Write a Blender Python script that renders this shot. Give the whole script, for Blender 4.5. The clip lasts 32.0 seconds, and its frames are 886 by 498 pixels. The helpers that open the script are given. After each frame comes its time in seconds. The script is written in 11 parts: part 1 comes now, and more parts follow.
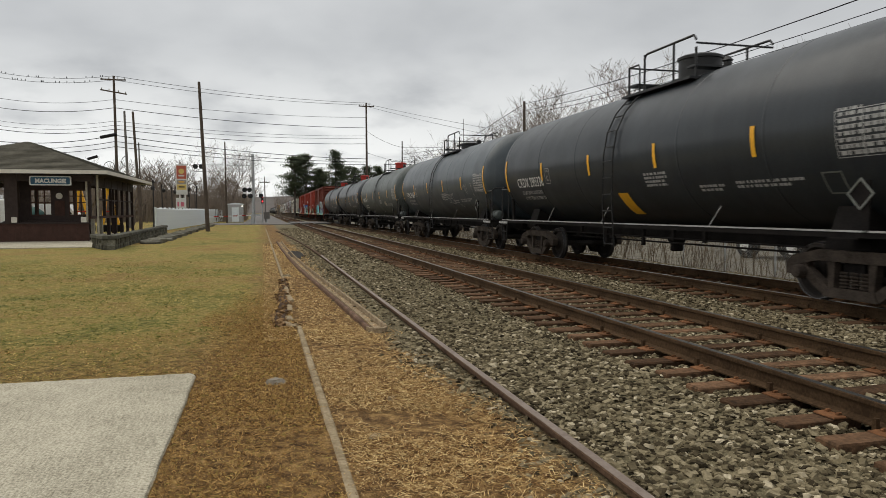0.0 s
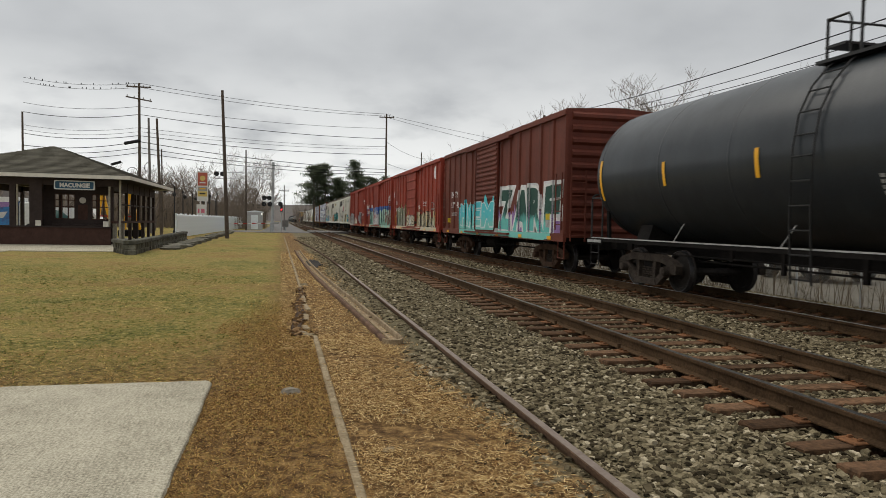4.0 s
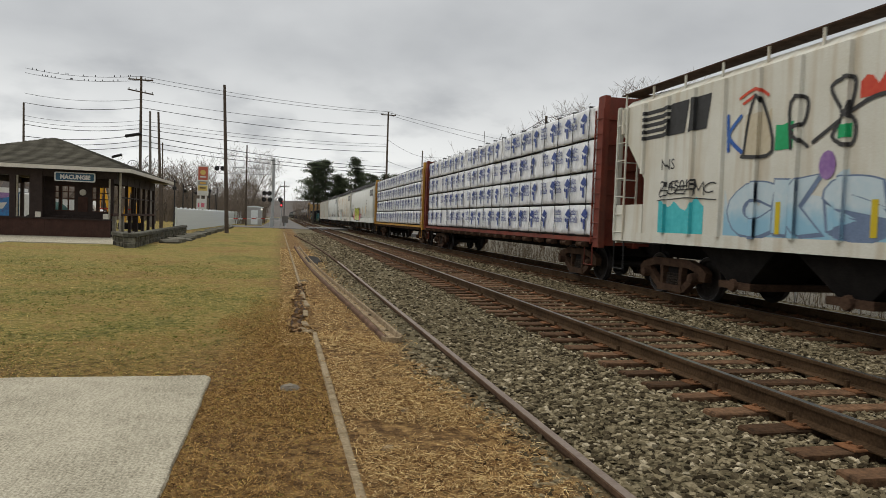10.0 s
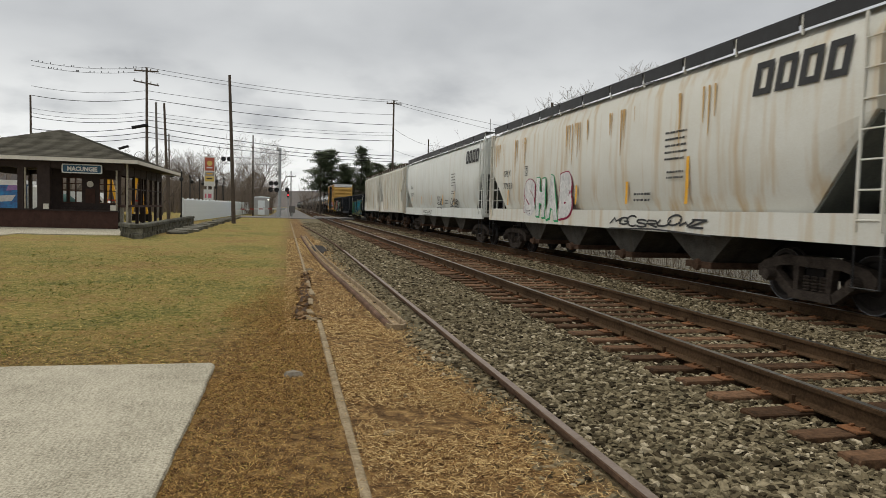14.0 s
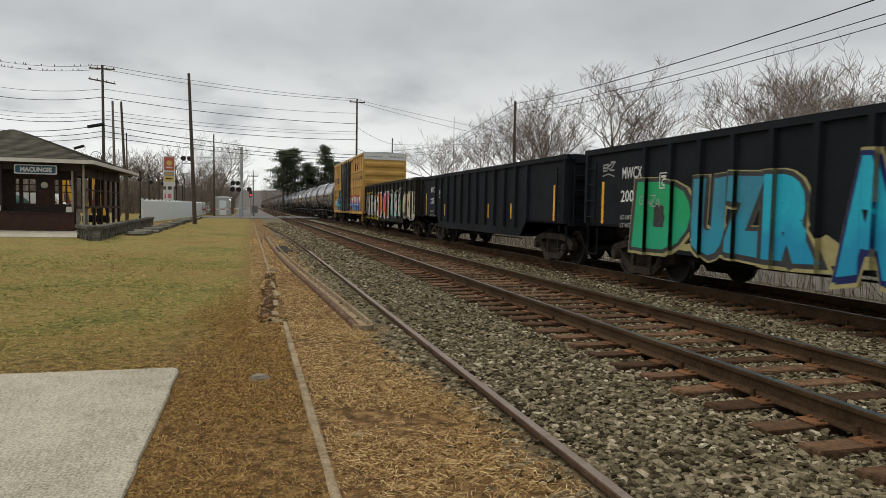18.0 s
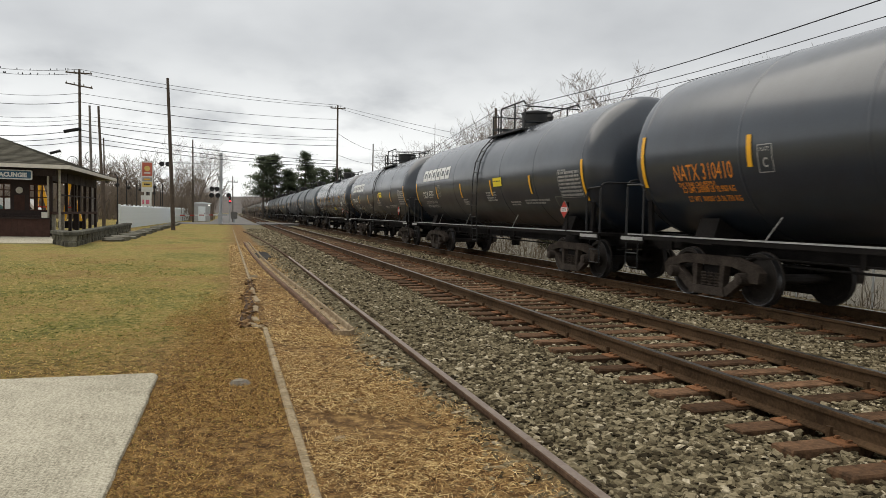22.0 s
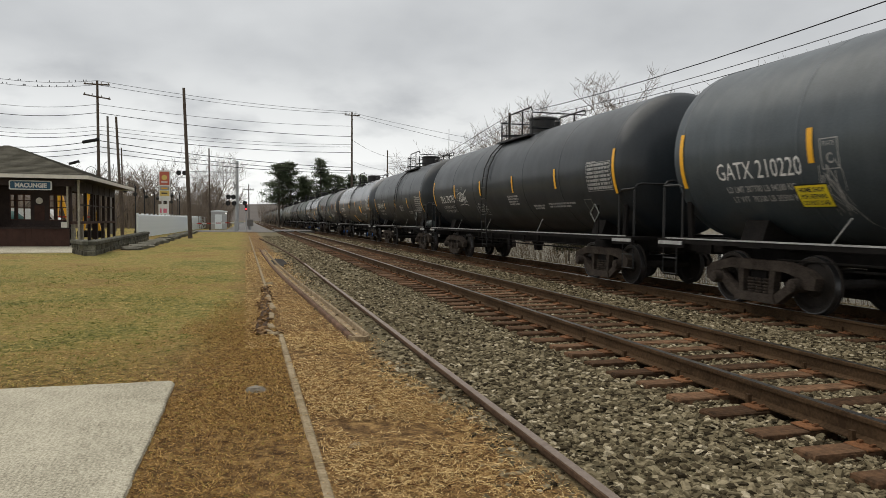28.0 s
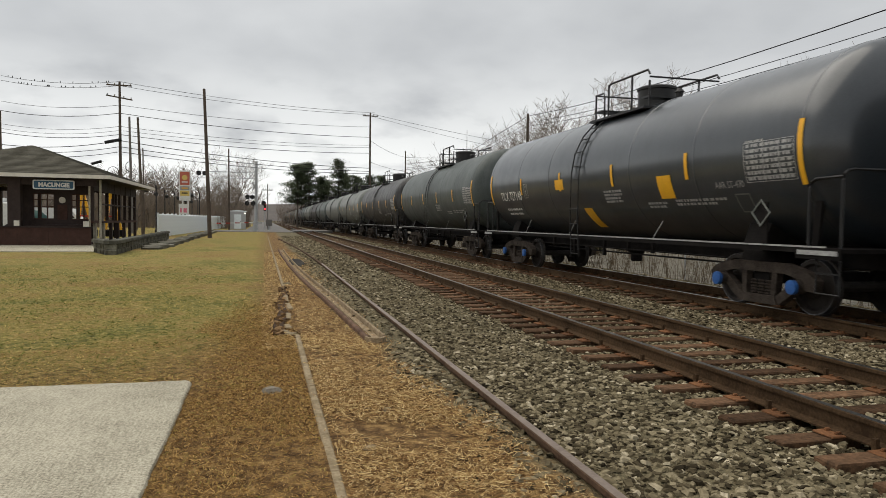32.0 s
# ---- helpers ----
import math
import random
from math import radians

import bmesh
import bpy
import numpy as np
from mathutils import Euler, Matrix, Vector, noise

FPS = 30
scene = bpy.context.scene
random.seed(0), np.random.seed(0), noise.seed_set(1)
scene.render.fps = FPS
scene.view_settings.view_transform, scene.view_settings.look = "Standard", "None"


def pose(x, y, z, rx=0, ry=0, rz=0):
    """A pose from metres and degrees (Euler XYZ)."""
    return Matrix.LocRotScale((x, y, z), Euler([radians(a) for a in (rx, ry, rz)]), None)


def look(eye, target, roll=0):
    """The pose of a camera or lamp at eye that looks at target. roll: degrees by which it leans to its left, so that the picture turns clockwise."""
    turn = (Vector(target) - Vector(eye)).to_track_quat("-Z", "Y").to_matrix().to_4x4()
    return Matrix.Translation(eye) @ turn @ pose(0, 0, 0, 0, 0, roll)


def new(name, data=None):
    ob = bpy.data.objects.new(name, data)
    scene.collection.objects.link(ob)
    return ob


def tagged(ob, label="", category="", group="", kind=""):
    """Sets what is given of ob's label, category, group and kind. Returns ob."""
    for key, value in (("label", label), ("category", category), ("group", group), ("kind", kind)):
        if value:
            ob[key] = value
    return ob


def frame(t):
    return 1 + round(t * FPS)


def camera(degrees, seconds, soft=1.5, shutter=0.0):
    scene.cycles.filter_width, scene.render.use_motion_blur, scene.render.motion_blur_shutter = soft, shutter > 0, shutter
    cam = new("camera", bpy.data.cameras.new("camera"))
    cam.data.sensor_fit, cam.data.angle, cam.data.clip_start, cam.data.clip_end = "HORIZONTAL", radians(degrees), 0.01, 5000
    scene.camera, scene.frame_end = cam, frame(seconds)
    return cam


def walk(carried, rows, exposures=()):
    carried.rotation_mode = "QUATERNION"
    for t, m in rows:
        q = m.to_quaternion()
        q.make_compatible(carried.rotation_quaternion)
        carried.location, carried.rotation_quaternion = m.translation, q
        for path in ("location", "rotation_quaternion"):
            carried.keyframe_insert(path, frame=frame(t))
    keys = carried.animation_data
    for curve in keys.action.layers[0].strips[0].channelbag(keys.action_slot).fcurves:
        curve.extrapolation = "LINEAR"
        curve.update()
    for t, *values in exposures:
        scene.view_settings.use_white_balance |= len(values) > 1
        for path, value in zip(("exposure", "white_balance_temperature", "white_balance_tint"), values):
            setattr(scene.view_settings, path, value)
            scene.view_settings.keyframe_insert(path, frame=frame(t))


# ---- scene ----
cam = camera(65.05, 32.0, soft=0.4, shutter=0.08)


# the hand-held view: seconds, place, then tilt, roll and heading in degrees
VIEW = [
    (0.0, 0.008, -0.008, 1.334, 86.91, 0.10, -14.54),
    (0.5, -0.004, -0.009, 1.344, 86.87, 0.00, -14.47),
    (1.0, -0.006, -0.006, 1.342, 87.10, -0.07, -14.09),
    (1.5, -0.003, 0.006, 1.340, 87.28, -0.16, -13.79),
    (2.0, 0.005, 0.003, 1.348, 87.42, -0.40, -13.43),
    (2.5, 0.004, 0.012, 1.345, 87.36, -0.84, -13.19),
    (4.5, 0.001, -0.004, 1.351, 88.13, -1.19, -13.19),
    (5.0, 0.009, 0.004, 1.347, 88.33, -1.13, -13.72),
    (5.5, -0.003, 0.002, 1.346, 88.37, -1.19, -14.10),
    (6.0, -0.004, -0.008, 1.358, 88.69, -1.35, -13.92),
    (6.5, -0.001, -0.015, 1.344, 89.11, -1.48, -13.58),
    (7.0, -0.024, -0.002, 1.353, 89.01, -1.54, -12.92),
    (7.5, -0.061, 0.010, 1.355, 89.14, -1.72, -12.72),
    (8.0, -0.051, 0.015, 1.349, 88.88, -1.95, -12.90),
    (8.5, -0.037, 0.009, 1.352, 88.57, -2.23, -13.12),
    (9.0, -0.023, 0.011, 1.343, 88.45, -2.38, -13.32),
    (9.5, -0.034, 0.017, 1.342, 88.10, -2.35, -13.30),
    (10.0, -0.022, 0.015, 1.351, 87.75, -2.17, -13.12),
    (10.5, -0.018, 0.015, 1.341, 87.61, -2.26, -12.99),
    (11.0, -0.008, 0.007, 1.354, 87.61, -2.34, -12.79),
    (11.5, -0.002, 0.012, 1.346, 87.53, -2.43, -12.14),
    (12.0, -0.006, 0.010, 1.342, 87.64, -2.43, -11.92),
    (12.5, -0.017, 0.015, 1.341, 87.31, -2.10, -11.06),
    (13.0, 0.007, 0.011, 1.330, 87.34, -1.85, -11.02),
    (13.5, 0.023, 0.006, 1.333, 87.02, -1.60, -11.53),
    (14.0, 0.030, 0.003, 1.328, 86.80, -1.63, -12.54),
    (14.5, 0.022, 0.007, 1.335, 86.57, -1.63, -13.35),
    (15.0, 0.018, 0.010, 1.334, 86.44, -1.79, -14.20),
    (15.5, -0.000, 0.012, 1.339, 86.53, -1.88, -14.98),
    (17.5, 0.007, 0.008, 1.342, 86.71, -1.35, -15.17),
    (18.0, 0.012, 0.012, 1.341, 86.75, -1.19, -15.46),
    (18.5, 0.030, -0.011, 1.339, 87.14, -1.01, -16.21),
    (19.0, -0.006, -0.013, 1.337, 87.23, -1.02, -16.68),
    (19.5, -0.011, -0.011, 1.334, 87.10, -1.06, -16.27),
    (20.0, -0.006, -0.007, 1.331, 86.83, -1.04, -16.27),
    (20.5, 0.001, -0.008, 1.332, 86.77, -1.12, -16.41),
    (21.0, -0.003, -0.002, 1.339, 86.79, -1.15, -16.66),
    (21.5, -0.014, -0.019, 1.336, 87.04, -1.28, -17.02),
    (22.0, 0.001, -0.027, 1.327, 87.32, -1.29, -17.04),
    (22.5, 0.008, -0.014, 1.337, 87.15, -1.27, -16.57),
    (23.0, 0.014, -0.016, 1.337, 87.21, -1.08, -16.36),
    (23.5, 0.015, -0.016, 1.337, 87.22, -0.90, -16.14),
    (24.0, 0.019, -0.011, 1.339, 87.62, -1.00, -16.16),
    (24.5, 0.015, -0.018, 1.352, 88.28, -0.97, -16.45),
    (26.5, 0.017, -0.007, 1.329, 88.44, -0.85, -15.94),
    (27.0, 0.014, -0.016, 1.328, 88.14, -0.76, -15.85),
    (27.5, 0.017, -0.008, 1.328, 87.75, -0.67, -15.88),
    (28.0, 0.019, -0.014, 1.327, 87.72, -0.59, -15.80),
    (28.5, 0.017, -0.015, 1.328, 87.89, -0.47, -15.83),
    (29.0, 0.017, -0.017, 1.330, 87.89, -0.31, -15.62),
    (29.5, 0.001, -0.016, 1.327, 87.89, -0.32, -15.23),
    (30.0, -0.008, -0.010, 1.332, 87.76, -0.48, -14.99),
    (30.5, -0.005, 0.000, 1.338, 87.66, -0.62, -14.77),
    (31.0, 0.000, 0.005, 1.332, 87.73, -0.72, -14.68),
    (31.5, 0.009, 0.014, 1.334, 87.64, -0.70, -14.40),
    (32.0, 0.035, 0.006, 1.337, 87.77, -0.87, -14.35),
]
# the film camera's own exposure over time
LIGHT = [(0, -0.08), (1, 0.06), (2, -0.14), (5, -0.14), (7, -0.2), (10, -0.16), (12, -0.2), (13, -0.24), (14, -0.12), (15, -0.1), (18, -0.16), (19, -0.12), (21, 0.0), (22, 0.1), (23, 0.08), (24, 0.04), (27, -0.08), (28, -0.02), (29, 0.08), (30, 0.13), (31, 0.12), (32, 0.0)]
walk(cam, [(t, pose(x, y, z, rx, ry, rz)) for t, x, y, z, rx, ry, rz in VIEW],
     exposures=LIGHT)

# ---- world, sun and exposure ----
SKY_TOP, SKY_LOW = (0.50, 0.53, 0.57, 1), (0.80, 0.82, 0.84, 1)
world = bpy.data.worlds.new("overcast_sky")
scene.world = world
world.use_nodes = True


def overcast(tree):
    """Grey cloud deck: a Nishita sky under two layers of stretched cloud noise."""
    n, l = tree.nodes, tree.links
    n.clear()
    out, bg = n.new("ShaderNodeOutputWorld"), n.new("ShaderNodeBackground")
    sky = n.new("ShaderNodeTexSky")
    sky.sky_type, sky.sun_disc = "NISHITA", False
    sky.sun_elevation, sky.sun_rotation = radians(66), radians(-53)
    coord, sep = n.new("ShaderNodeTexCoord"), n.new("ShaderNodeSeparateXYZ")
    l.new(coord.outputs["Generated"], sep.inputs[0])
    # project the direction on a flat cloud deck
    lift = n.new("ShaderNodeMath"); lift.operation = "ADD"; lift.inputs[1].default_value = 0.30
    l.new(sep.outputs[2], lift.inputs[0])
    low = n.new("ShaderNodeMath"); low.operation = "MAXIMUM"; low.inputs[1].default_value = 0.03
    l.new(lift.outputs[0], low.inputs[0])
    dx, dy = n.new("ShaderNodeMath"), n.new("ShaderNodeMath")
    comb = n.new("ShaderNodeCombineXYZ")
    for node, k in ((dx, 0), (dy, 1)):
        node.operation = "DIVIDE"
        l.new(sep.outputs[k], node.inputs[0]); l.new(low.outputs[0], node.inputs[1]); l.new(node.outputs[0], comb.inputs[k])
    big, fine = n.new("ShaderNodeTexNoise"), n.new("ShaderNodeTexNoise")
    for node, s, d in ((big, 1.15, 4), (fine, 3.6, 6)):
        node.inputs["Scale"].default_value, node.inputs["Detail"].default_value = s, d
        l.new(comb.outputs[0], node.inputs["Vector"])
    mixn = n.new("ShaderNodeMix"); mixn.data_type = "FLOAT"; mixn.inputs[0].default_value = 0.3
    l.new(big.outputs[0], mixn.inputs[2]); l.new(fine.outputs[0], mixn.inputs[3])
    ramp = n.new("ShaderNodeValToRGB")
    ramp.color_ramp.elements[0].position, ramp.color_ramp.elements[0].color = 0.33, (0.54, 0.555, 0.57, 1)
    ramp.color_ramp.elements[1].position, ramp.color_ramp.elements[1].color = 0.67, (0.79, 0.805, 0.81, 1)
    l.new(mixn.outputs[0], ramp.inputs[0])
    # a brighter gap between cloud and horizon
    band = n.new("ShaderNodeMapRange")
    band.inputs[1].default_value, band.inputs[2].default_value = 0.05, 0.22
    band.inputs[3].default_value, band.inputs[4].default_value = 1.0, 0.0
    l.new(sep.outputs[2], band.inputs[0])
    bandn = n.new("ShaderNodeMath"); bandn.operation = "MULTIPLY"
    rough = n.new("ShaderNodeMapRange")
    rough.inputs[1].default_value, rough.inputs[2].default_value = 0.28, 0.52
    l.new(fine.outputs[0], rough.inputs[0])
    l.new(band.outputs[0], bandn.inputs[0]); l.new(rough.outputs[0], bandn.inputs[1])
    mixc = n.new("ShaderNodeMix"); mixc.data_type = "RGBA"
    mixc.inputs[7].default_value = (1.10, 1.11, 1.09, 1)
    l.new(bandn.outputs[0], mixc.inputs[0]); l.new(ramp.outputs[0], mixc.inputs[6])
    sky_mix = n.new("ShaderNodeMix"); sky_mix.data_type = "RGBA"; sky_mix.inputs[0].default_value = 0.96
    dim = n.new("ShaderNodeMix"); dim.data_type = "RGBA"; dim.blend_type = "MULTIPLY"; dim.inputs[0].default_value = 1
    dim.inputs[7].default_value = (0.1, 0.1, 0.1, 1)
    l.new(sky.outputs[0], dim.inputs[6])
    l.new(dim.outputs[2], sky_mix.inputs[6]); l.new(mixc.outputs[2], sky_mix.inputs[7])
    l.new(sky_mix.outputs[2], bg.inputs[0]); bg.inputs[1].default_value = 0.96
    l.new(bg.outputs[0], out.inputs[0])


overcast(world.node_tree)
sun = new("sun", bpy.data.lights.new("sun", "SUN"))
sun.data.energy, sun.data.angle, sun.data.color = 2.1, radians(75), (1.0, 0.93, 0.82)
sun.matrix_world = look((0, 0, 60), (12, -9, 26))
scene.view_settings.exposure = 0.0


# ---- materials ----
def surf(name, a, b=None, scale=3.0, rough=0.7, bump=0.0, metal=0.0, fine=40.0, vary=0.0, streak=0.0, dirt=None, spec=None, coat=0.0, bump_scale=None):
    """A painted, rusted or mineral surface: two colours mixed by coarse and fine noise, relief, and optional stains that run down (streak) in the colour dirt."""
    m = bpy.data.materials.new(name)
    m.use_nodes = True
    n, l = m.node_tree.nodes, m.node_tree.links
    p = n["Principled BSDF"]
    b = b or tuple(c * 0.75 for c in a)
    coord = n.new("ShaderNodeTexCoord").outputs["Object"]
    coarse, grain = n.new("ShaderNodeTexNoise"), n.new("ShaderNodeTexNoise")
    coarse.inputs["Scale"].default_value, coarse.inputs["Detail"].default_value, coarse.inputs["Roughness"].default_value = scale, 6, 0.65
    grain.inputs["Scale"].default_value, grain.inputs["Detail"].default_value = fine, 3
    l.new(coord, coarse.inputs["Vector"]); l.new(coord, grain.inputs["Vector"])
    f = n.new("ShaderNodeMix"); f.data_type = "FLOAT"; f.inputs[0].default_value = 0.4
    l.new(coarse.outputs[0], f.inputs[2]); l.new(grain.outputs[0], f.inputs[3])
    r = n.new("ShaderNodeValToRGB")
    r.color_ramp.elements[0].position, r.color_ramp.elements[0].color = 0.36, (*b, 1)
    r.color_ramp.elements[1].position, r.color_ramp.elements[1].color = 0.62, (*a, 1)
    l.new(f.outputs[0], r.inputs[0])
    col = r.outputs[0]
    if streak:
        mp = n.new("ShaderNodeMapping"); mp.inputs["Scale"].default_value = (3.0, 3.0, 0.22)
        l.new(coord, mp.inputs[0])
        s = n.new("ShaderNodeTexNoise"); s.inputs["Scale"].default_value, s.inputs["Detail"].default_value = 1.3, 5
        l.new(mp.outputs[0], s.inputs["Vector"])
        sr = n.new("ShaderNodeMapRange"); sr.inputs[1].default_value, sr.inputs[2].default_value, sr.inputs[4].default_value = 0.5, 0.72, streak
        l.new(s.outputs[0], sr.inputs[0])
        mx = n.new("ShaderNodeMix"); mx.data_type = "RGBA"; mx.inputs[7].default_value = (*(dirt or (0.09, 0.06, 0.04)), 1)
        l.new(sr.outputs[0], mx.inputs[0]); l.new(col, mx.inputs[6]); col = mx.outputs[2]
    if vary:
        info = n.new("ShaderNodeObjectInfo")
        hsv = n.new("ShaderNodeHueSaturation")
        vr = n.new("ShaderNodeMapRange"); vr.inputs[3].default_value, vr.inputs[4].default_value = 1 - vary, 1 + vary
        l.new(info.outputs["Random"], vr.inputs[0]); l.new(vr.outputs[0], hsv.inputs["Value"]); l.new(col, hsv.inputs["Color"]); col = hsv.outputs[0]
    l.new(col, p.inputs["Base Color"])
    rr = n.new("ShaderNodeMapRange"); rr.inputs[3].default_value, rr.inputs[4].default_value = min(1, rough + 0.12), max(0.05, rough - 0.12)
    l.new(coarse.outputs[0], rr.inputs[0]); l.new(rr.outputs[0], p.inputs["Roughness"])
    p.inputs["Metallic"].default_value = metal
    # rough mineral and wooden surfaces have next to no sheen
    p.inputs["Specular IOR Level"].default_value = spec if spec is not None else 0.08 if rough >= 0.8 else 0.25 if rough >= 0.55 else 0.4
    p.inputs["Coat Weight"].default_value, p.inputs["Coat Roughness"].default_value = coat, 0.2
    if bump:
        src = grain
        if bump_scale:
            src = n.new("ShaderNodeTexNoise"); src.inputs["Scale"].default_value, src.inputs["Detail"].default_value = bump_scale, 4
            l.new(coord, src.inputs["Vector"])
        bp = n.new("ShaderNodeBump"); bp.inputs["Strength"].default_value, bp.inputs["Distance"].default_value = min(1, bump), 0.01
        l.new(src.outputs[0], bp.inputs["Height"]); l.new(bp.outputs[0], p.inputs["Normal"])
    return m


def glow(name, c, power):
    m = bpy.data.materials.new(name)
    m.use_nodes = True
    p = m.node_tree.nodes["Principled BSDF"]
    p.inputs["Base Color"].default_value = (*c, 1)
    p.inputs["Emission Color"].default_value = (*c, 1)
    p.inputs["Emission Strength"].default_value = power
    return m


def leafy(name, a, b):
    """Needles and leaves: thin, so that some light comes through them."""
    m = surf(name, a, b, 1.2, 0.95, vary=0.2)
    n, l = m.node_tree.nodes, m.node_tree.links
    p = n["Principled BSDF"]
    thin, both = n.new("ShaderNodeBsdfTranslucent"), n.new("ShaderNodeMixShader")
    l.new(p.inputs["Base Color"].links[0].from_socket, thin.inputs["Color"])
    both.inputs[0].default_value = 0.6
    l.new(p.outputs[0], both.inputs[1]); l.new(thin.outputs[0], both.inputs[2]); l.new(both.outputs[0], n["Material Output"].inputs[0])
    return m


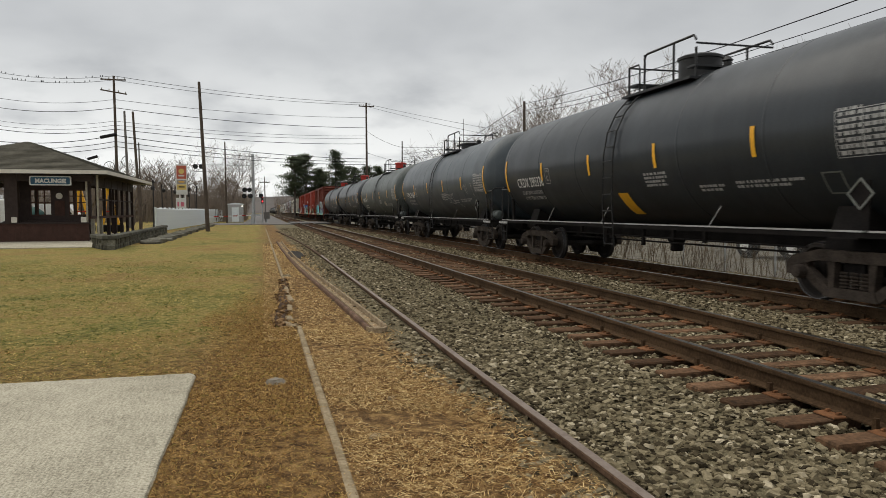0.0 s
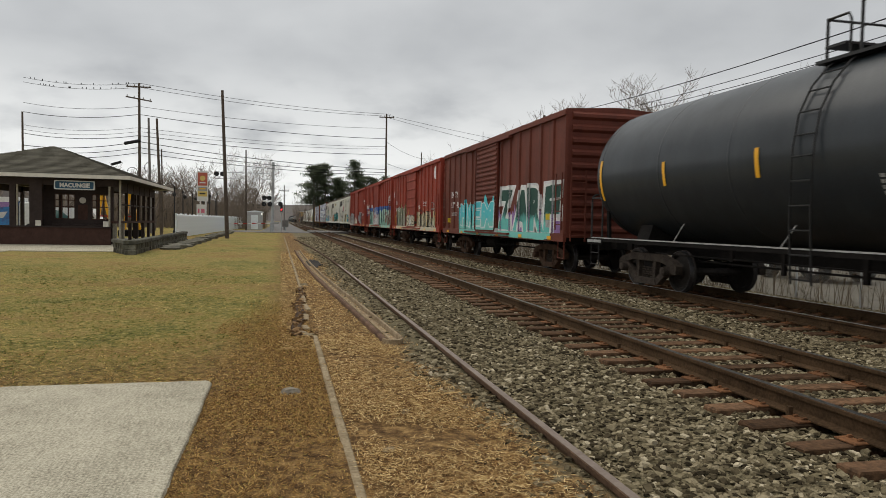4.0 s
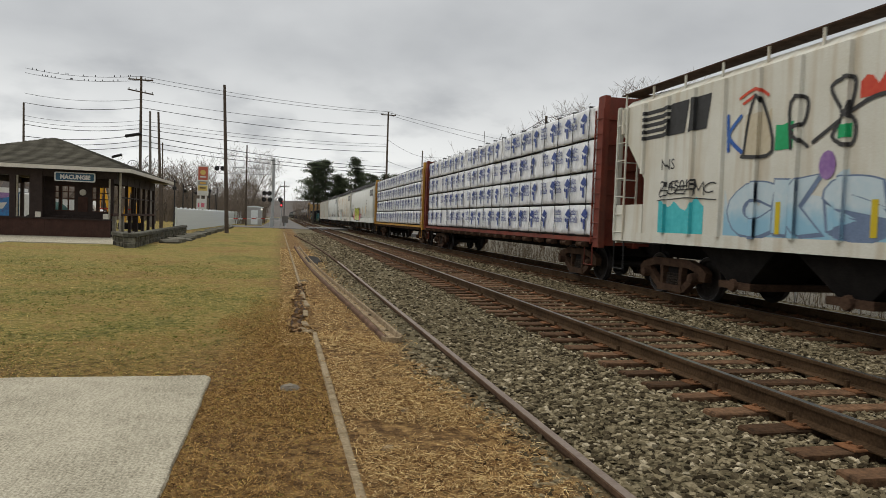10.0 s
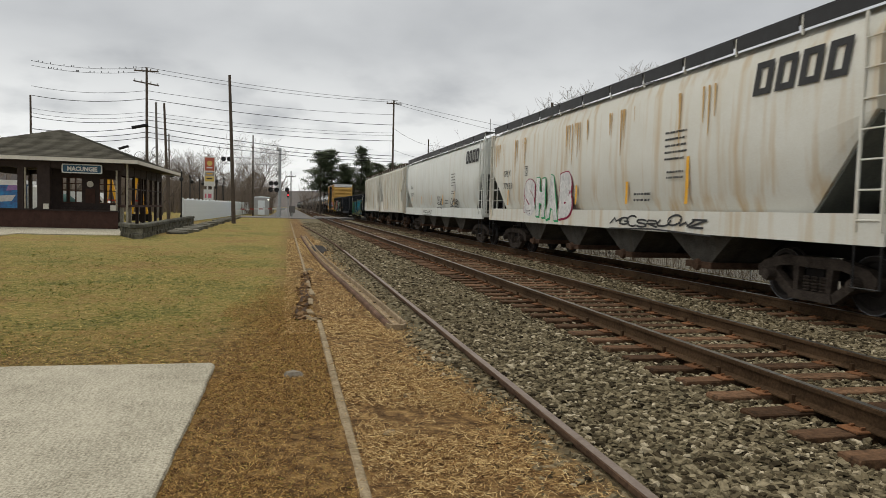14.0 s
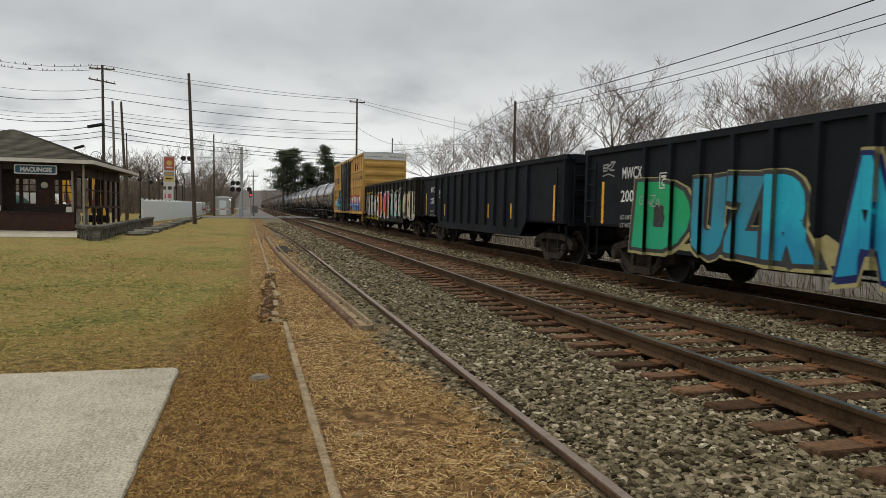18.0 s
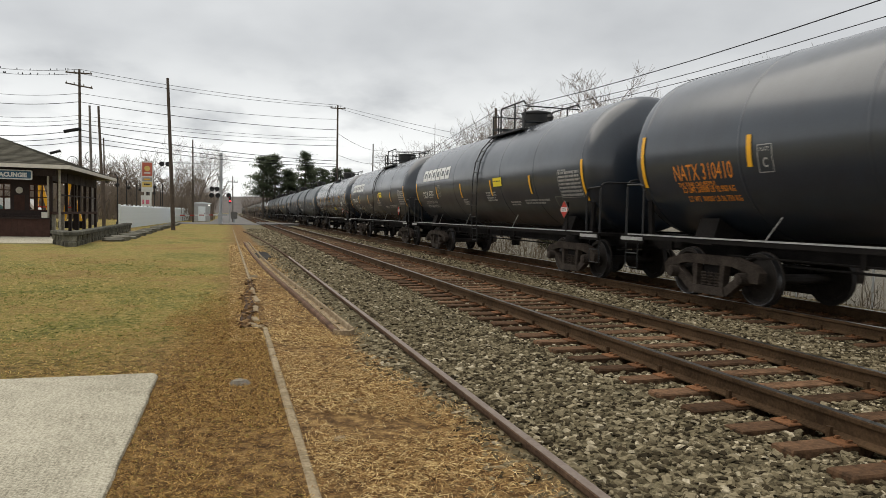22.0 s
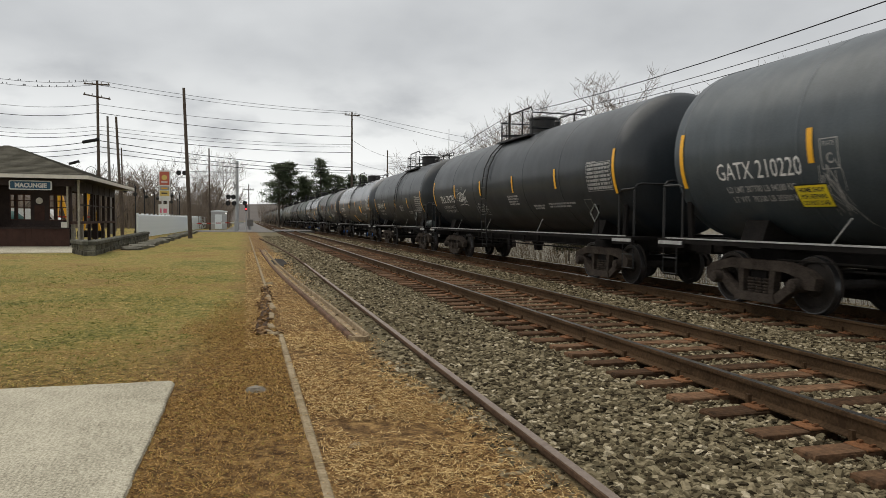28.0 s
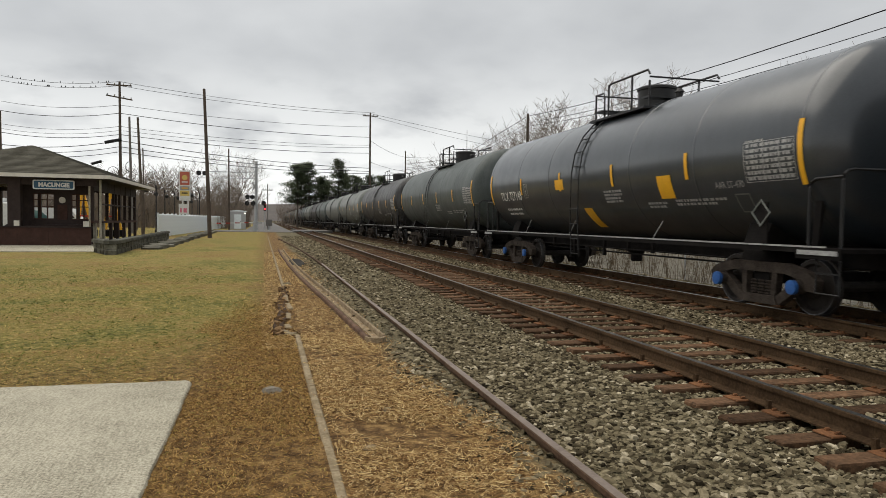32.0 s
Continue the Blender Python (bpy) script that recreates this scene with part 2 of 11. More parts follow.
MAT = {
    "tank_black": surf("tank_black_paint", (0.019, 0.025, 0.031), (0.011, 0.015, 0.019), 0.9, 0.52, 0.05, streak=0.25, dirt=(0.036, 0.040, 0.042), spec=0.28, coat=0.34),
    "tank_gloss": surf("tank_gloss_paint", (0.015, 0.024, 0.038), (0.009, 0.014, 0.023), 0.8, 0.42, 0.02, streak=0.15, dirt=(0.030, 0.040, 0.054), spec=0.4, coat=1.0),
    # gloss black with reflected sky mixed into a lighter base colour
    "tank_sheen": surf("tank_sheen_paint", (0.026, 0.033, 0.040), (0.015, 0.020, 0.026), 0.8, 0.42, 0.02, streak=0.2, dirt=(0.046, 0.053, 0.061), spec=0.4, coat=0.9),
    "tank_grey": surf("tank_weathered_paint", (0.085, 0.100, 0.096), (0.05, 0.06, 0.058), 0.8, 0.6, 0.05, streak=0.5, dirt=(0.12, 0.13, 0.125), spec=0.18, coat=0.26),
    "tank_dark": surf("tank_dusty_paint", (0.046, 0.061, 0.072), (0.026, 0.036, 0.044), 0.9, 0.50, 0.05, streak=0.35, dirt=(0.082, 0.094, 0.100), spec=0.4, coat=0.30),
    # tank_pale: on far tanks its light tone carries the sky sheen
    "tank_pale": surf("tank_pale_paint", (0.17, 0.18, 0.165), (0.10, 0.11, 0.10), 0.8, 0.6, 0.05, streak=0.5, dirt=(0.22, 0.22, 0.20), spec=0.18, coat=0.26),
    "tank_brown": surf("tank_stained_paint", (0.05, 0.05, 0.05), (0.022, 0.022, 0.023), 1.0, 0.6, 0.05, streak=0.6, dirt=(0.13, 0.128, 0.122), spec=0.18, coat=0.26),
    "tank_soot": surf("tank_sooty_paint", (0.048, 0.048, 0.048), (0.025, 0.025, 0.026), 1.0, 0.52, 0.05, streak=0.3, dirt=(0.075, 0.073, 0.071), spec=0.38, coat=0.32),
    "box_red": surf("boxcar_red_paint", (0.29, 0.040, 0.020), (0.19, 0.027, 0.014), 0.8, 0.66, 0.1, streak=0.45, dirt=(0.09, 0.026, 0.018)),
    "box_maroon": surf("boxcar_maroon_paint", (0.15, 0.038, 0.022), (0.095, 0.025, 0.016), 0.8, 0.66, 0.1, streak=0.45, dirt=(0.055, 0.02, 0.014)),
    "box_yellow": surf("boxcar_yellow_paint", (0.55, 0.335, 0.085), (0.43, 0.25, 0.062), 0.8, 0.55, 0.05, streak=0.35, dirt=(0.36, 0.20, 0.07)),
    "hopper_beige": surf("hopper_beige_paint", (0.66, 0.665, 0.61), (0.55, 0.54, 0.465), 0.8, 0.65, 0.08, streak=0.55, dirt=(0.38, 0.28, 0.15)),
    "hopper_grey": surf("hopper_grey_paint", (0.69, 0.72, 0.695), (0.61, 0.635, 0.605), 0.6, 0.5, 0.04, streak=0.35, dirt=(0.44, 0.38, 0.27)),
    "hopper_stained": surf("hopper_stained_paint", (0.69, 0.695, 0.645), (0.61, 0.60, 0.53), 0.6, 0.5, 0.04, streak=0.75, dirt=(0.50, 0.36, 0.18)),
    "gon_black": surf("gondola_black_paint", (0.012, 0.0145, 0.019), (0.007, 0.0085, 0.011), 1.0, 0.7, 0.08, streak=0.3, dirt=(0.013, 0.0125, 0.0125), spec=0.12),
    "gon_olive": surf("gondola_worn_paint", (0.018, 0.018, 0.016), (0.009, 0.009, 0.008), 1.0, 0.7, 0.08, streak=0.5, dirt=(0.05, 0.036, 0.022), spec=0.12),
    "flat_red": surf("flatcar_red_paint", (0.20, 0.040, 0.022), (0.09, 0.022, 0.016), 1.5, 0.65, 0.1, streak=0.4),
    "flat_yellow": surf("flatcar_yellow_paint", (0.50, 0.27, 0.04), (0.38, 0.20, 0.035), 1.5, 0.6, 0.08, streak=0.3),
    "wrap": surf("lumber_wrap_film", (0.82, 0.84, 0.865), (0.66, 0.68, 0.71), 2.2, 0.36, 1.0, bump_scale=6.0, fine=14, spec=0.4),
    "wrap_blue": surf("printed_blue_ink", (0.028, 0.065, 0.27), (0.02, 0.045, 0.20), 4, 0.45),
    "under": surf("grimy_steel", (0.016, 0.014, 0.013), (0.007, 0.0065, 0.0065), 3, 0.85, 0.2),
    "truck": surf("cast_truck_steel", (0.066, 0.053, 0.044), (0.023, 0.019, 0.016), 6, 0.8, 0.35),
    "truck_rust": surf("rusty_truck_steel", (0.085, 0.050, 0.032), (0.034, 0.021, 0.015), 6, 0.8, 0.35),
    "wheel": surf("wheel_steel", (0.028, 0.023, 0.020), (0.012, 0.010, 0.009), 6, 0.7, 0.2),
    "tread": surf("polished_tread", (0.16, 0.16, 0.165), (0.10, 0.10, 0.105), 5, 0.45, metal=1.0),
    "black_iron": surf("black_iron", (0.012, 0.012, 0.013), (0.007, 0.007, 0.007), 4, 0.5),
    "door_worn": surf("peeling_door_paint", (0.035, 0.037, 0.040), (0.012, 0.013, 0.015), 1.6, 0.4, 0.1, streak=0.5, dirt=(0.20, 0.20, 0.20)),
    # paler tone for the old rail's upper face, as the light catches it
    "lit_top": surf("lit_old_rail_top", (0.22, 0.178, 0.148), (0.14, 0.105, 0.083), 4, 0.62, 0.15, spec=0.4),
    "white": surf("white_stencil_paint", (0.72, 0.73, 0.72), (0.60, 0.60, 0.58), 6, 0.6),
    "dull_white": surf("worn_stencil_paint", (0.40, 0.40, 0.39), (0.22, 0.22, 0.22), 9, 0.6),
    "yellow": surf("reflective_yellow", (0.80, 0.42, 0.02), (0.70, 0.36, 0.02), 5, 0.4),
    "red_paint": surf("bright_red_paint", (0.42, 0.035, 0.025), (0.30, 0.03, 0.02), 4, 0.55),
    "dark_text": surf("dark_stencil_paint", (0.045, 0.047, 0.05), (0.03, 0.03, 0.03), 6, 0.6),
    "orange_text": surf("orange_stencil_paint", (0.72, 0.27, 0.035), (0.58, 0.20, 0.03), 6, 0.6),
    "blue_bright": surf("blue_hub_paint", (0.03, 0.11, 0.34), (0.02, 0.07, 0.22), 6, 0.6),
    "rail": surf("rusty_rail_side", (0.085, 0.052, 0.028), (0.036, 0.022, 0.012), 2.5, 0.85, 0.3),
    "rail_top": surf("worn_rail_head", (0.30, 0.29, 0.28), (0.16, 0.15, 0.14), 3.0, 0.33, metal=1.0),
    "tie": surf("old_wood_tie", (0.150, 0.086, 0.049), (0.046, 0.029, 0.018), 6.0, 0.95, 0.9, vary=0.45, fine=26),
    "plate": surf("rusted_tie_plate", (0.185, 0.086, 0.040), (0.085, 0.042, 0.022), 7, 0.9, 0.3, vary=0.3),
    "old_rail": surf("brown_rusted_rail", (0.115, 0.072, 0.046), (0.05, 0.03, 0.02), 3.5, 0.85, 0.3),
    "concrete": None,
    "curb": surf("weathered_curb", (0.34, 0.275, 0.18), (0.16, 0.12, 0.07), 6, 0.95, 0.7),
    "asphalt": surf("worn_asphalt", (0.19, 0.185, 0.18), (0.13, 0.125, 0.12), 0.6, 0.9, 0.3),
    "stone": surf("grey_stone", (0.36, 0.30, 0.205), (0.20, 0.16, 0.105), 6, 0.95, 0.5, vary=0.35),
    "wood_brown": surf("dark_brown_boards", (0.072, 0.034, 0.024), (0.042, 0.021, 0.015), 3, 0.75, 0.2),
    "wood_dark": surf("dark_trim_paint", (0.045, 0.030, 0.025), (0.026, 0.018, 0.016), 4, 0.7, 0.1),
    "trim_white": surf("weathered_white_trim", (0.66, 0.63, 0.55), (0.54, 0.51, 0.44), 3, 0.7, 0.1),
    "shingle": surf("asphalt_shingle", (0.120, 0.112, 0.088), (0.062, 0.058, 0.046), 2.0, 0.95, 0.6, vary=0.25, fine=60),
    "block": surf("grey_wall_block", (0.185, 0.175, 0.14), (0.075, 0.072, 0.055), 4, 0.95, 0.6, vary=0.35),
    "cap": surf("dark_cap_stone", (0.115, 0.112, 0.092), (0.055, 0.054, 0.044), 3, 0.95, 0.6, vary=0.3),
    "fence_white": surf("white_vinyl", (0.78, 0.84, 0.86), (0.68, 0.73, 0.75), 2, 0.5),
    "pole_wood": surf("weathered_pole", (0.125, 0.10, 0.08), (0.07, 0.056, 0.046), 3, 0.9, 0.4),
    "pole_grey": surf("grey_pole", (0.20, 0.185, 0.17), (0.14, 0.13, 0.12), 3, 0.9, 0.3),
    "galv": surf("galvanised_steel", (0.45, 0.46, 0.46), (0.36, 0.37, 0.37), 4, 0.45, metal=0.6),
    "wire": surf("weathered_cable", (0.03, 0.03, 0.032), (0.02, 0.02, 0.02), 4, 0.8),
    "bark": surf("bare_bark", (0.15, 0.128, 0.108), (0.09, 0.076, 0.064), 3, 0.95, 0.3),
    "twig": surf("bare_twigs", (0.225, 0.185, 0.150), (0.15, 0.122, 0.10), 1.5, 0.95),
    "pine": leafy("pine_needles", (0.155, 0.18, 0.115), (0.075, 0.095, 0.06)),
    "shrub": leafy("dark_evergreen", (0.055, 0.06, 0.032), (0.03, 0.03, 0.018)),
    "hill": surf("wooded_hill", (0.15, 0.135, 0.125), (0.11, 0.10, 0.095), 0.05, 1.0, fine=0.6),
    "dry_weed": surf("dry_weeds", (0.15, 0.115, 0.075), (0.075, 0.055, 0.036), 4, 0.95),
    "straw": surf("straw", (0.46, 0.33, 0.15), (0.30, 0.20, 0.085), 6, 0.85),
    "sign_blue": surf("blue_enamel", (0.022, 0.095, 0.17), (0.018, 0.08, 0.145), 3, 0.4),
    # chute steel with dirt streaks, base darkened for the shadow under the body
    "chute": surf("shaded_chute_steel", (0.085, 0.08, 0.07), (0.03, 0.028, 0.025), 2, 0.8, 0.1, streak=0.5, dirt=(0.05, 0.04, 0.03)),
    "lemon": surf("lemon_notice", (0.82, 0.66, 0.03), (0.74, 0.58, 0.03), 3, 0.5),
    "trim_worn": surf("worn_pale_trim", (0.42, 0.39, 0.31), (0.24, 0.21, 0.16), 6, 0.8, 0.2),
    "sign_red": surf("faded_red_panel", (0.52, 0.14, 0.09), (0.44, 0.11, 0.07), 2, 0.5),
    "sign_yellow": surf("faded_yellow_panel", (0.68, 0.52, 0.16), (0.6, 0.45, 0.13), 2, 0.5),
    "faded_notice": surf("faded_red_notice", (0.50, 0.22, 0.20), (0.40, 0.13, 0.12), 5, 0.6),
    "ultramarine_tag": surf("blue_marker_paint", (0.02, 0.06, 0.26), (0.02, 0.045, 0.18), 6, 0.6),
}


def broomed(name, a, b):
    """Cast concrete with fine broom lines, pits and pale worn patches."""
    m = bpy.data.materials.new(name)
    m.use_nodes = True
    n, l = m.node_tree.nodes, m.node_tree.links
    p = n["Principled BSDF"]
    p.inputs["Roughness"].default_value, p.inputs["Specular IOR Level"].default_value = 0.95, 0.06
    coord = n.new("ShaderNodeTexCoord").outputs["Object"]
    layers = []
    for scale, stretch, detail in ((1.6, (1, 1, 1), 8), (1.0, (9.0, 90.0, 1), 6), (1.0, (80.0, 6.0, 1), 5), (55, (1, 1, 1), 5)):
        mp = n.new("ShaderNodeMapping"); mp.inputs["Scale"].default_value = stretch
        mp.inputs["Rotation"].default_value = (0, 0, radians(24) if stretch[1] > 50 else radians(-4))
        t = n.new("ShaderNodeTexNoise"); t.inputs["Scale"].default_value, t.inputs["Detail"].default_value, t.inputs["Roughness"].default_value = scale, detail, 0.7
        l.new(coord, mp.inputs[0]); l.new(mp.outputs[0], t.inputs["Vector"])
        layers.append(t.outputs[0])
    mixes = layers[0]
    for other, share in ((layers[1], 0.4), (layers[2], 0.4), (layers[3], 0.5)):
        x = n.new("ShaderNodeMix"); x.data_type = "FLOAT"; x.inputs[0].default_value = share
        l.new(mixes, x.inputs[2]); l.new(other, x.inputs[3]); mixes = x.outputs[0]
    r = n.new("ShaderNodeValToRGB")
    r.color_ramp.elements[0].position, r.color_ramp.elements[0].color = 0.41, (*b, 1)
    r.color_ramp.elements[1].position, r.color_ramp.elements[1].color = 0.57, (*a, 1)
    l.new(mixes, r.inputs[0]); l.new(r.outputs[0], p.inputs["Base Color"])
    bp = n.new("ShaderNodeBump"); bp.inputs["Strength"].default_value, bp.inputs["Distance"].default_value = 0.7, 0.006
    l.new(mixes, bp.inputs["Height"]); l.new(bp.outputs[0], p.inputs["Normal"])
    return m


MAT["concrete"] = broomed("broomed_concrete", (0.51, 0.475, 0.375), (0.185, 0.168, 0.125))


def creased(m):
    """Loose film: sharp slanting creases in the relief."""
    n, l = m.node_tree.nodes, m.node_tree.links
    bump = n["Bump"]
    coord = n.new("ShaderNodeTexCoord")
    mp = n.new("ShaderNodeMapping")
    mp.inputs["Rotation"].default_value, mp.inputs["Scale"].default_value = (radians(35), 0, 0), (1.0, 4.5, 1.3)
    t = n.new("ShaderNodeTexNoise")
    t.noise_type = "RIDGED_MULTIFRACTAL"
    t.inputs["Scale"].default_value, t.inputs["Detail"].default_value = 1.7, 4
    l.new(coord.outputs["Object"], mp.inputs[0]); l.new(mp.outputs[0], t.inputs["Vector"]); l.new(t.outputs[0], bump.inputs["Height"])
    bump.inputs["Distance"].default_value, bump.inputs["Strength"].default_value = 0.07, 1.0


creased(MAT["wrap"])


# ---- mesh tools ----
class Form:
    """Gathers simple solids as vertices and faces of one mesh."""

    def __init__(self):
        self.v, self.f, self.cuts = [], [], []

    def add(self, verts, faces):
        k = len(self.v)
        self.cuts.append((k, len(self.f)))
        self.v += [tuple(p) for p in verts]
        self.f += [tuple(i + k for i in f) for f in faces]
        return self

    def box(self, x0, x1, y0, y1, z0, z1):
        v = [(x, y, z) for z in (z0, z1) for y in (y0, y1) for x in (x0, x1)]
        return self.add(v, [(0, 2, 3, 1), (4, 5, 7, 6), (0, 1, 5, 4), (2, 6, 7, 3), (0, 4, 6, 2), (1, 3, 7, 5)])

    def slab(self, x0, x1, y0, y1, z0, z1, c=0.01):
        """A box with a chamfered top edge."""
        v = [(x, y, z0) for y in (y0, y1) for x in (x0, x1)] + [(x, y, z1 - c) for y in (y0, y1) for x in (x0, x1)]
        v += [(x, y, z1) for y in (y0 + c, y1 - c) for x in (x0 + c, x1 - c)]
        f = [(0, 2, 3, 1), (8, 9, 11, 10)]
        for a in (0, 4):
            f += [(a, a + 1, a + 5, a + 4), (a + 1, a + 3, a + 7, a + 5), (a + 3, a + 2, a + 6, a + 7), (a + 2, a, a + 4, a + 6)]
        return self.add(v, f)

    def tube(self, pts, r, n=6, r_end=None, caps=True):
        pts = [Vector(p) for p in pts]
        r_end = r if r_end is None else r_end
        rings = []
        up = Vector((0, 0, 1))
        for i, p in enumerate(pts):
            d = (pts[min(i + 1, len(pts) - 1)] - pts[max(i - 1, 0)]).normalized()
            a = d.cross(up)
            if a.length < 0.05:
                a = d.cross(Vector((1, 0, 0)))
            a.normalize()
            b = a.cross(d)
            q = r + (r_end - r) * i / max(1, len(pts) - 1)
            rings.append([p + a * (q * math.cos(2 * math.pi * k / n)) + b * (q * math.sin(2 * math.pi * k / n)) for k in range(n)])
        v = [p for ring in rings for p in ring]
        f = [(i * n + k, i * n + (k + 1) % n, (i + 1) * n + (k + 1) % n, (i + 1) * n + k) for i in range(len(pts) - 1) for k in range(n)]
        if caps:
            f += [tuple(range(n))[::-1], tuple((len(pts) - 1) * n + k for k in range(n))]
        return self.add(v, f)

    def lathe(self, profile, axis="y", n=32, at=(0, 0, 0), caps=True):
        """profile: (radius, place along the axis)."""
        v, f = [], []
        for r, h in profile:
            for k in range(n):
                c, s = r * math.cos(2 * math.pi * k / n), r * math.sin(2 * math.pi * k / n)
                p = {"x": (h, c, s), "y": (s, h, c), "z": (c, s, h)}[axis]
                v.append((p[0] + at[0], p[1] + at[1], p[2] + at[2]))
        for i in range(len(profile) - 1):
            for k in range(n):
                f.append((i * n + k, i * n + (k + 1) % n, (i + 1) * n + (k + 1) % n, (i + 1) * n + k))
        if caps:
            f += [tuple(range(n))[::-1], tuple((len(profile) - 1) * n + k for k in range(n))]
        return self.add(v, f)

    def plate(self, outline, x0, x1, axis="x"):
        """A flat outline in the two other axes, given a thickness along the axis."""
        n = len(outline)
        put = {"x": lambda h, p: (h, p[0], p[1]), "y": lambda h, p: (p[0], h, p[1]), "z": lambda h, p: (p[0], p[1], h)}[axis]
        v = [put(h, p) for h in (x0, x1) for p in outline]
        f = [tuple(range(n))[::-1], tuple(range(n, 2 * n))] + [(k, (k + 1) % n, n + (k + 1) % n, n + k) for k in range(n)]
        return self.add(v, f)

    def merge(self, other, m=None):
        return self.add([m @ Vector(p) for p in other.v] if m else other.v, other.f)

    def mesh(self, name, smooth=False, angle=40):
        me = bpy.data.meshes.new(name)
        me.from_pydata(self.v, [], self.f)
        bm = bmesh.new()
        bm.from_mesh(me)
        bmesh.ops.recalc_face_normals(bm, faces=bm.faces)
        if smooth:
            for face in bm.faces:
                face.smooth = True
            for e in bm.edges:
                e.smooth = len(e.link_faces) == 2 and e.calc_face_angle(0) < radians(angle)
        bm.to_mesh(me)
        bm.free()
        return me


def thing(name, at, label, category, group="", kind="", m=None):
    ob = new(name)
    ob.empty_display_size = 0.2
    ob.matrix_basis = m if m is not None else Matrix.Translation(at)
    return tagged(ob, label, category, group, kind)


def part(name, form, material, parent=None, label="", smooth=False, at=None, angle=40, kind=""):
    me = form if isinstance(form, bpy.types.Mesh) else form.mesh(name, smooth, angle)
    if material is not None and not me.materials:
        me.materials.append(MAT[material] if isinstance(material, str) else material)
    ob = new(name, me)
    if parent is not None:
        ob.parent = parent
    if at is not None:
        ob.matrix_basis = at if isinstance(at, Matrix) else Matrix.Translation(at)
    return tagged(ob, label=label, kind=kind)


def each(name, form, material, parent, label="", smooth=False):
    """Every solid of the form as a part of its own."""
    ends = form.cuts[1:] + [(len(form.v), len(form.f))]
    for (a, c), (b, d) in zip(form.cuts, ends):
        one = Form()
        one.v, one.f = form.v[a:b], [tuple(i - a for i in q) for q in form.f[c:d]]
        part(name, one, material, parent, label, smooth)


TEXTS = {}


def letters(body, size, width=None, bold=0.0):
    """Flat outlines of a line of lettering in the built-in font: points (u, v) from its lower left corner, and faces."""
    key = (body, size, width, bold)
    if key not in TEXTS:
        cu = bpy.data.curves.new("lettering", "FONT")
        cu.body, cu.size, cu.resolution_u, cu.offset = body, size, 4 if len(body) == 1 else 2, bold
        ob = bpy.data.objects.new("lettering", cu)
        me = bpy.data.meshes.new_from_object(ob)
        pts = [(p.co.x, p.co.y) for p in me.vertices]
        faces = [tuple(q.vertices) for q in me.polygons]
        bpy.data.objects.remove(ob), bpy.data.curves.remove(cu), bpy.data.meshes.remove(me)
        if width and pts:
            x0, x1 = min(p[0] for p in pts), max(p[0] for p in pts)
            pts = [((p[0] - x0) * width / (x1 - x0), p[1]) for p in pts]
        TEXTS[key] = pts, faces
    return TEXTS[key]


def bars(rows, height, gap, seed):
    """Plain bars in place of small lettering: rows of lengths, top row first."""
    rnd = random.Random(seed)
    pts, faces = [], []
    for i, length in enumerate(rows):
        u, v = 0.0, -(i + 1) * (height + gap)
        while u < length:
            w = min(length - u, rnd.uniform(0.9, 2.2) * height)
            k = len(pts)
            pts += [(u, v), (u + w, v), (u + w, v + height), (u, v + height)]
            faces.append((k, k + 1, k + 2, k + 3))
            u += w + height * rnd.choice((0.35, 0.35, 0.9))
    return pts, faces


def rect(u0, u1, v0, v1, n=1):
    pts, faces = [], []
    for i in range(n + 1):
        v = v0 + (v1 - v0) * i / n
        pts += [(u0, v), (u1, v)]
    for i in range(n):
        faces.append((2 * i, 2 * i + 1, 2 * i + 3, 2 * i + 2))
    return pts, faces


def on_side(shape, y, z, x, out=0.005):
    """Lays a flat (u, v) shape on an upright side that faces -x; u runs towards -y."""
    pts, faces = shape
    return Form().add([(x - out, y - u, z + v) for u, v in pts], faces)


def on_tank(shape, y, z, r, zc, out=0.006):
    """Lays a flat (u, v) shape on the -x flank of a lying drum of radius r with its middle at height zc."""
    pts, faces = shape
    a0 = math.asin(max(-1, min(1, (z - zc) / r)))
    q = r + out
    return Form().add([(-q * math.cos(a0 + v / r), y - u, zc + q * math.sin(a0 + v / r)) for u, v in pts], faces)


# ---- the train ----
TRACK_X = 8.93          # middle of the far track
MOVERS = []             # (car, its middle along the train)


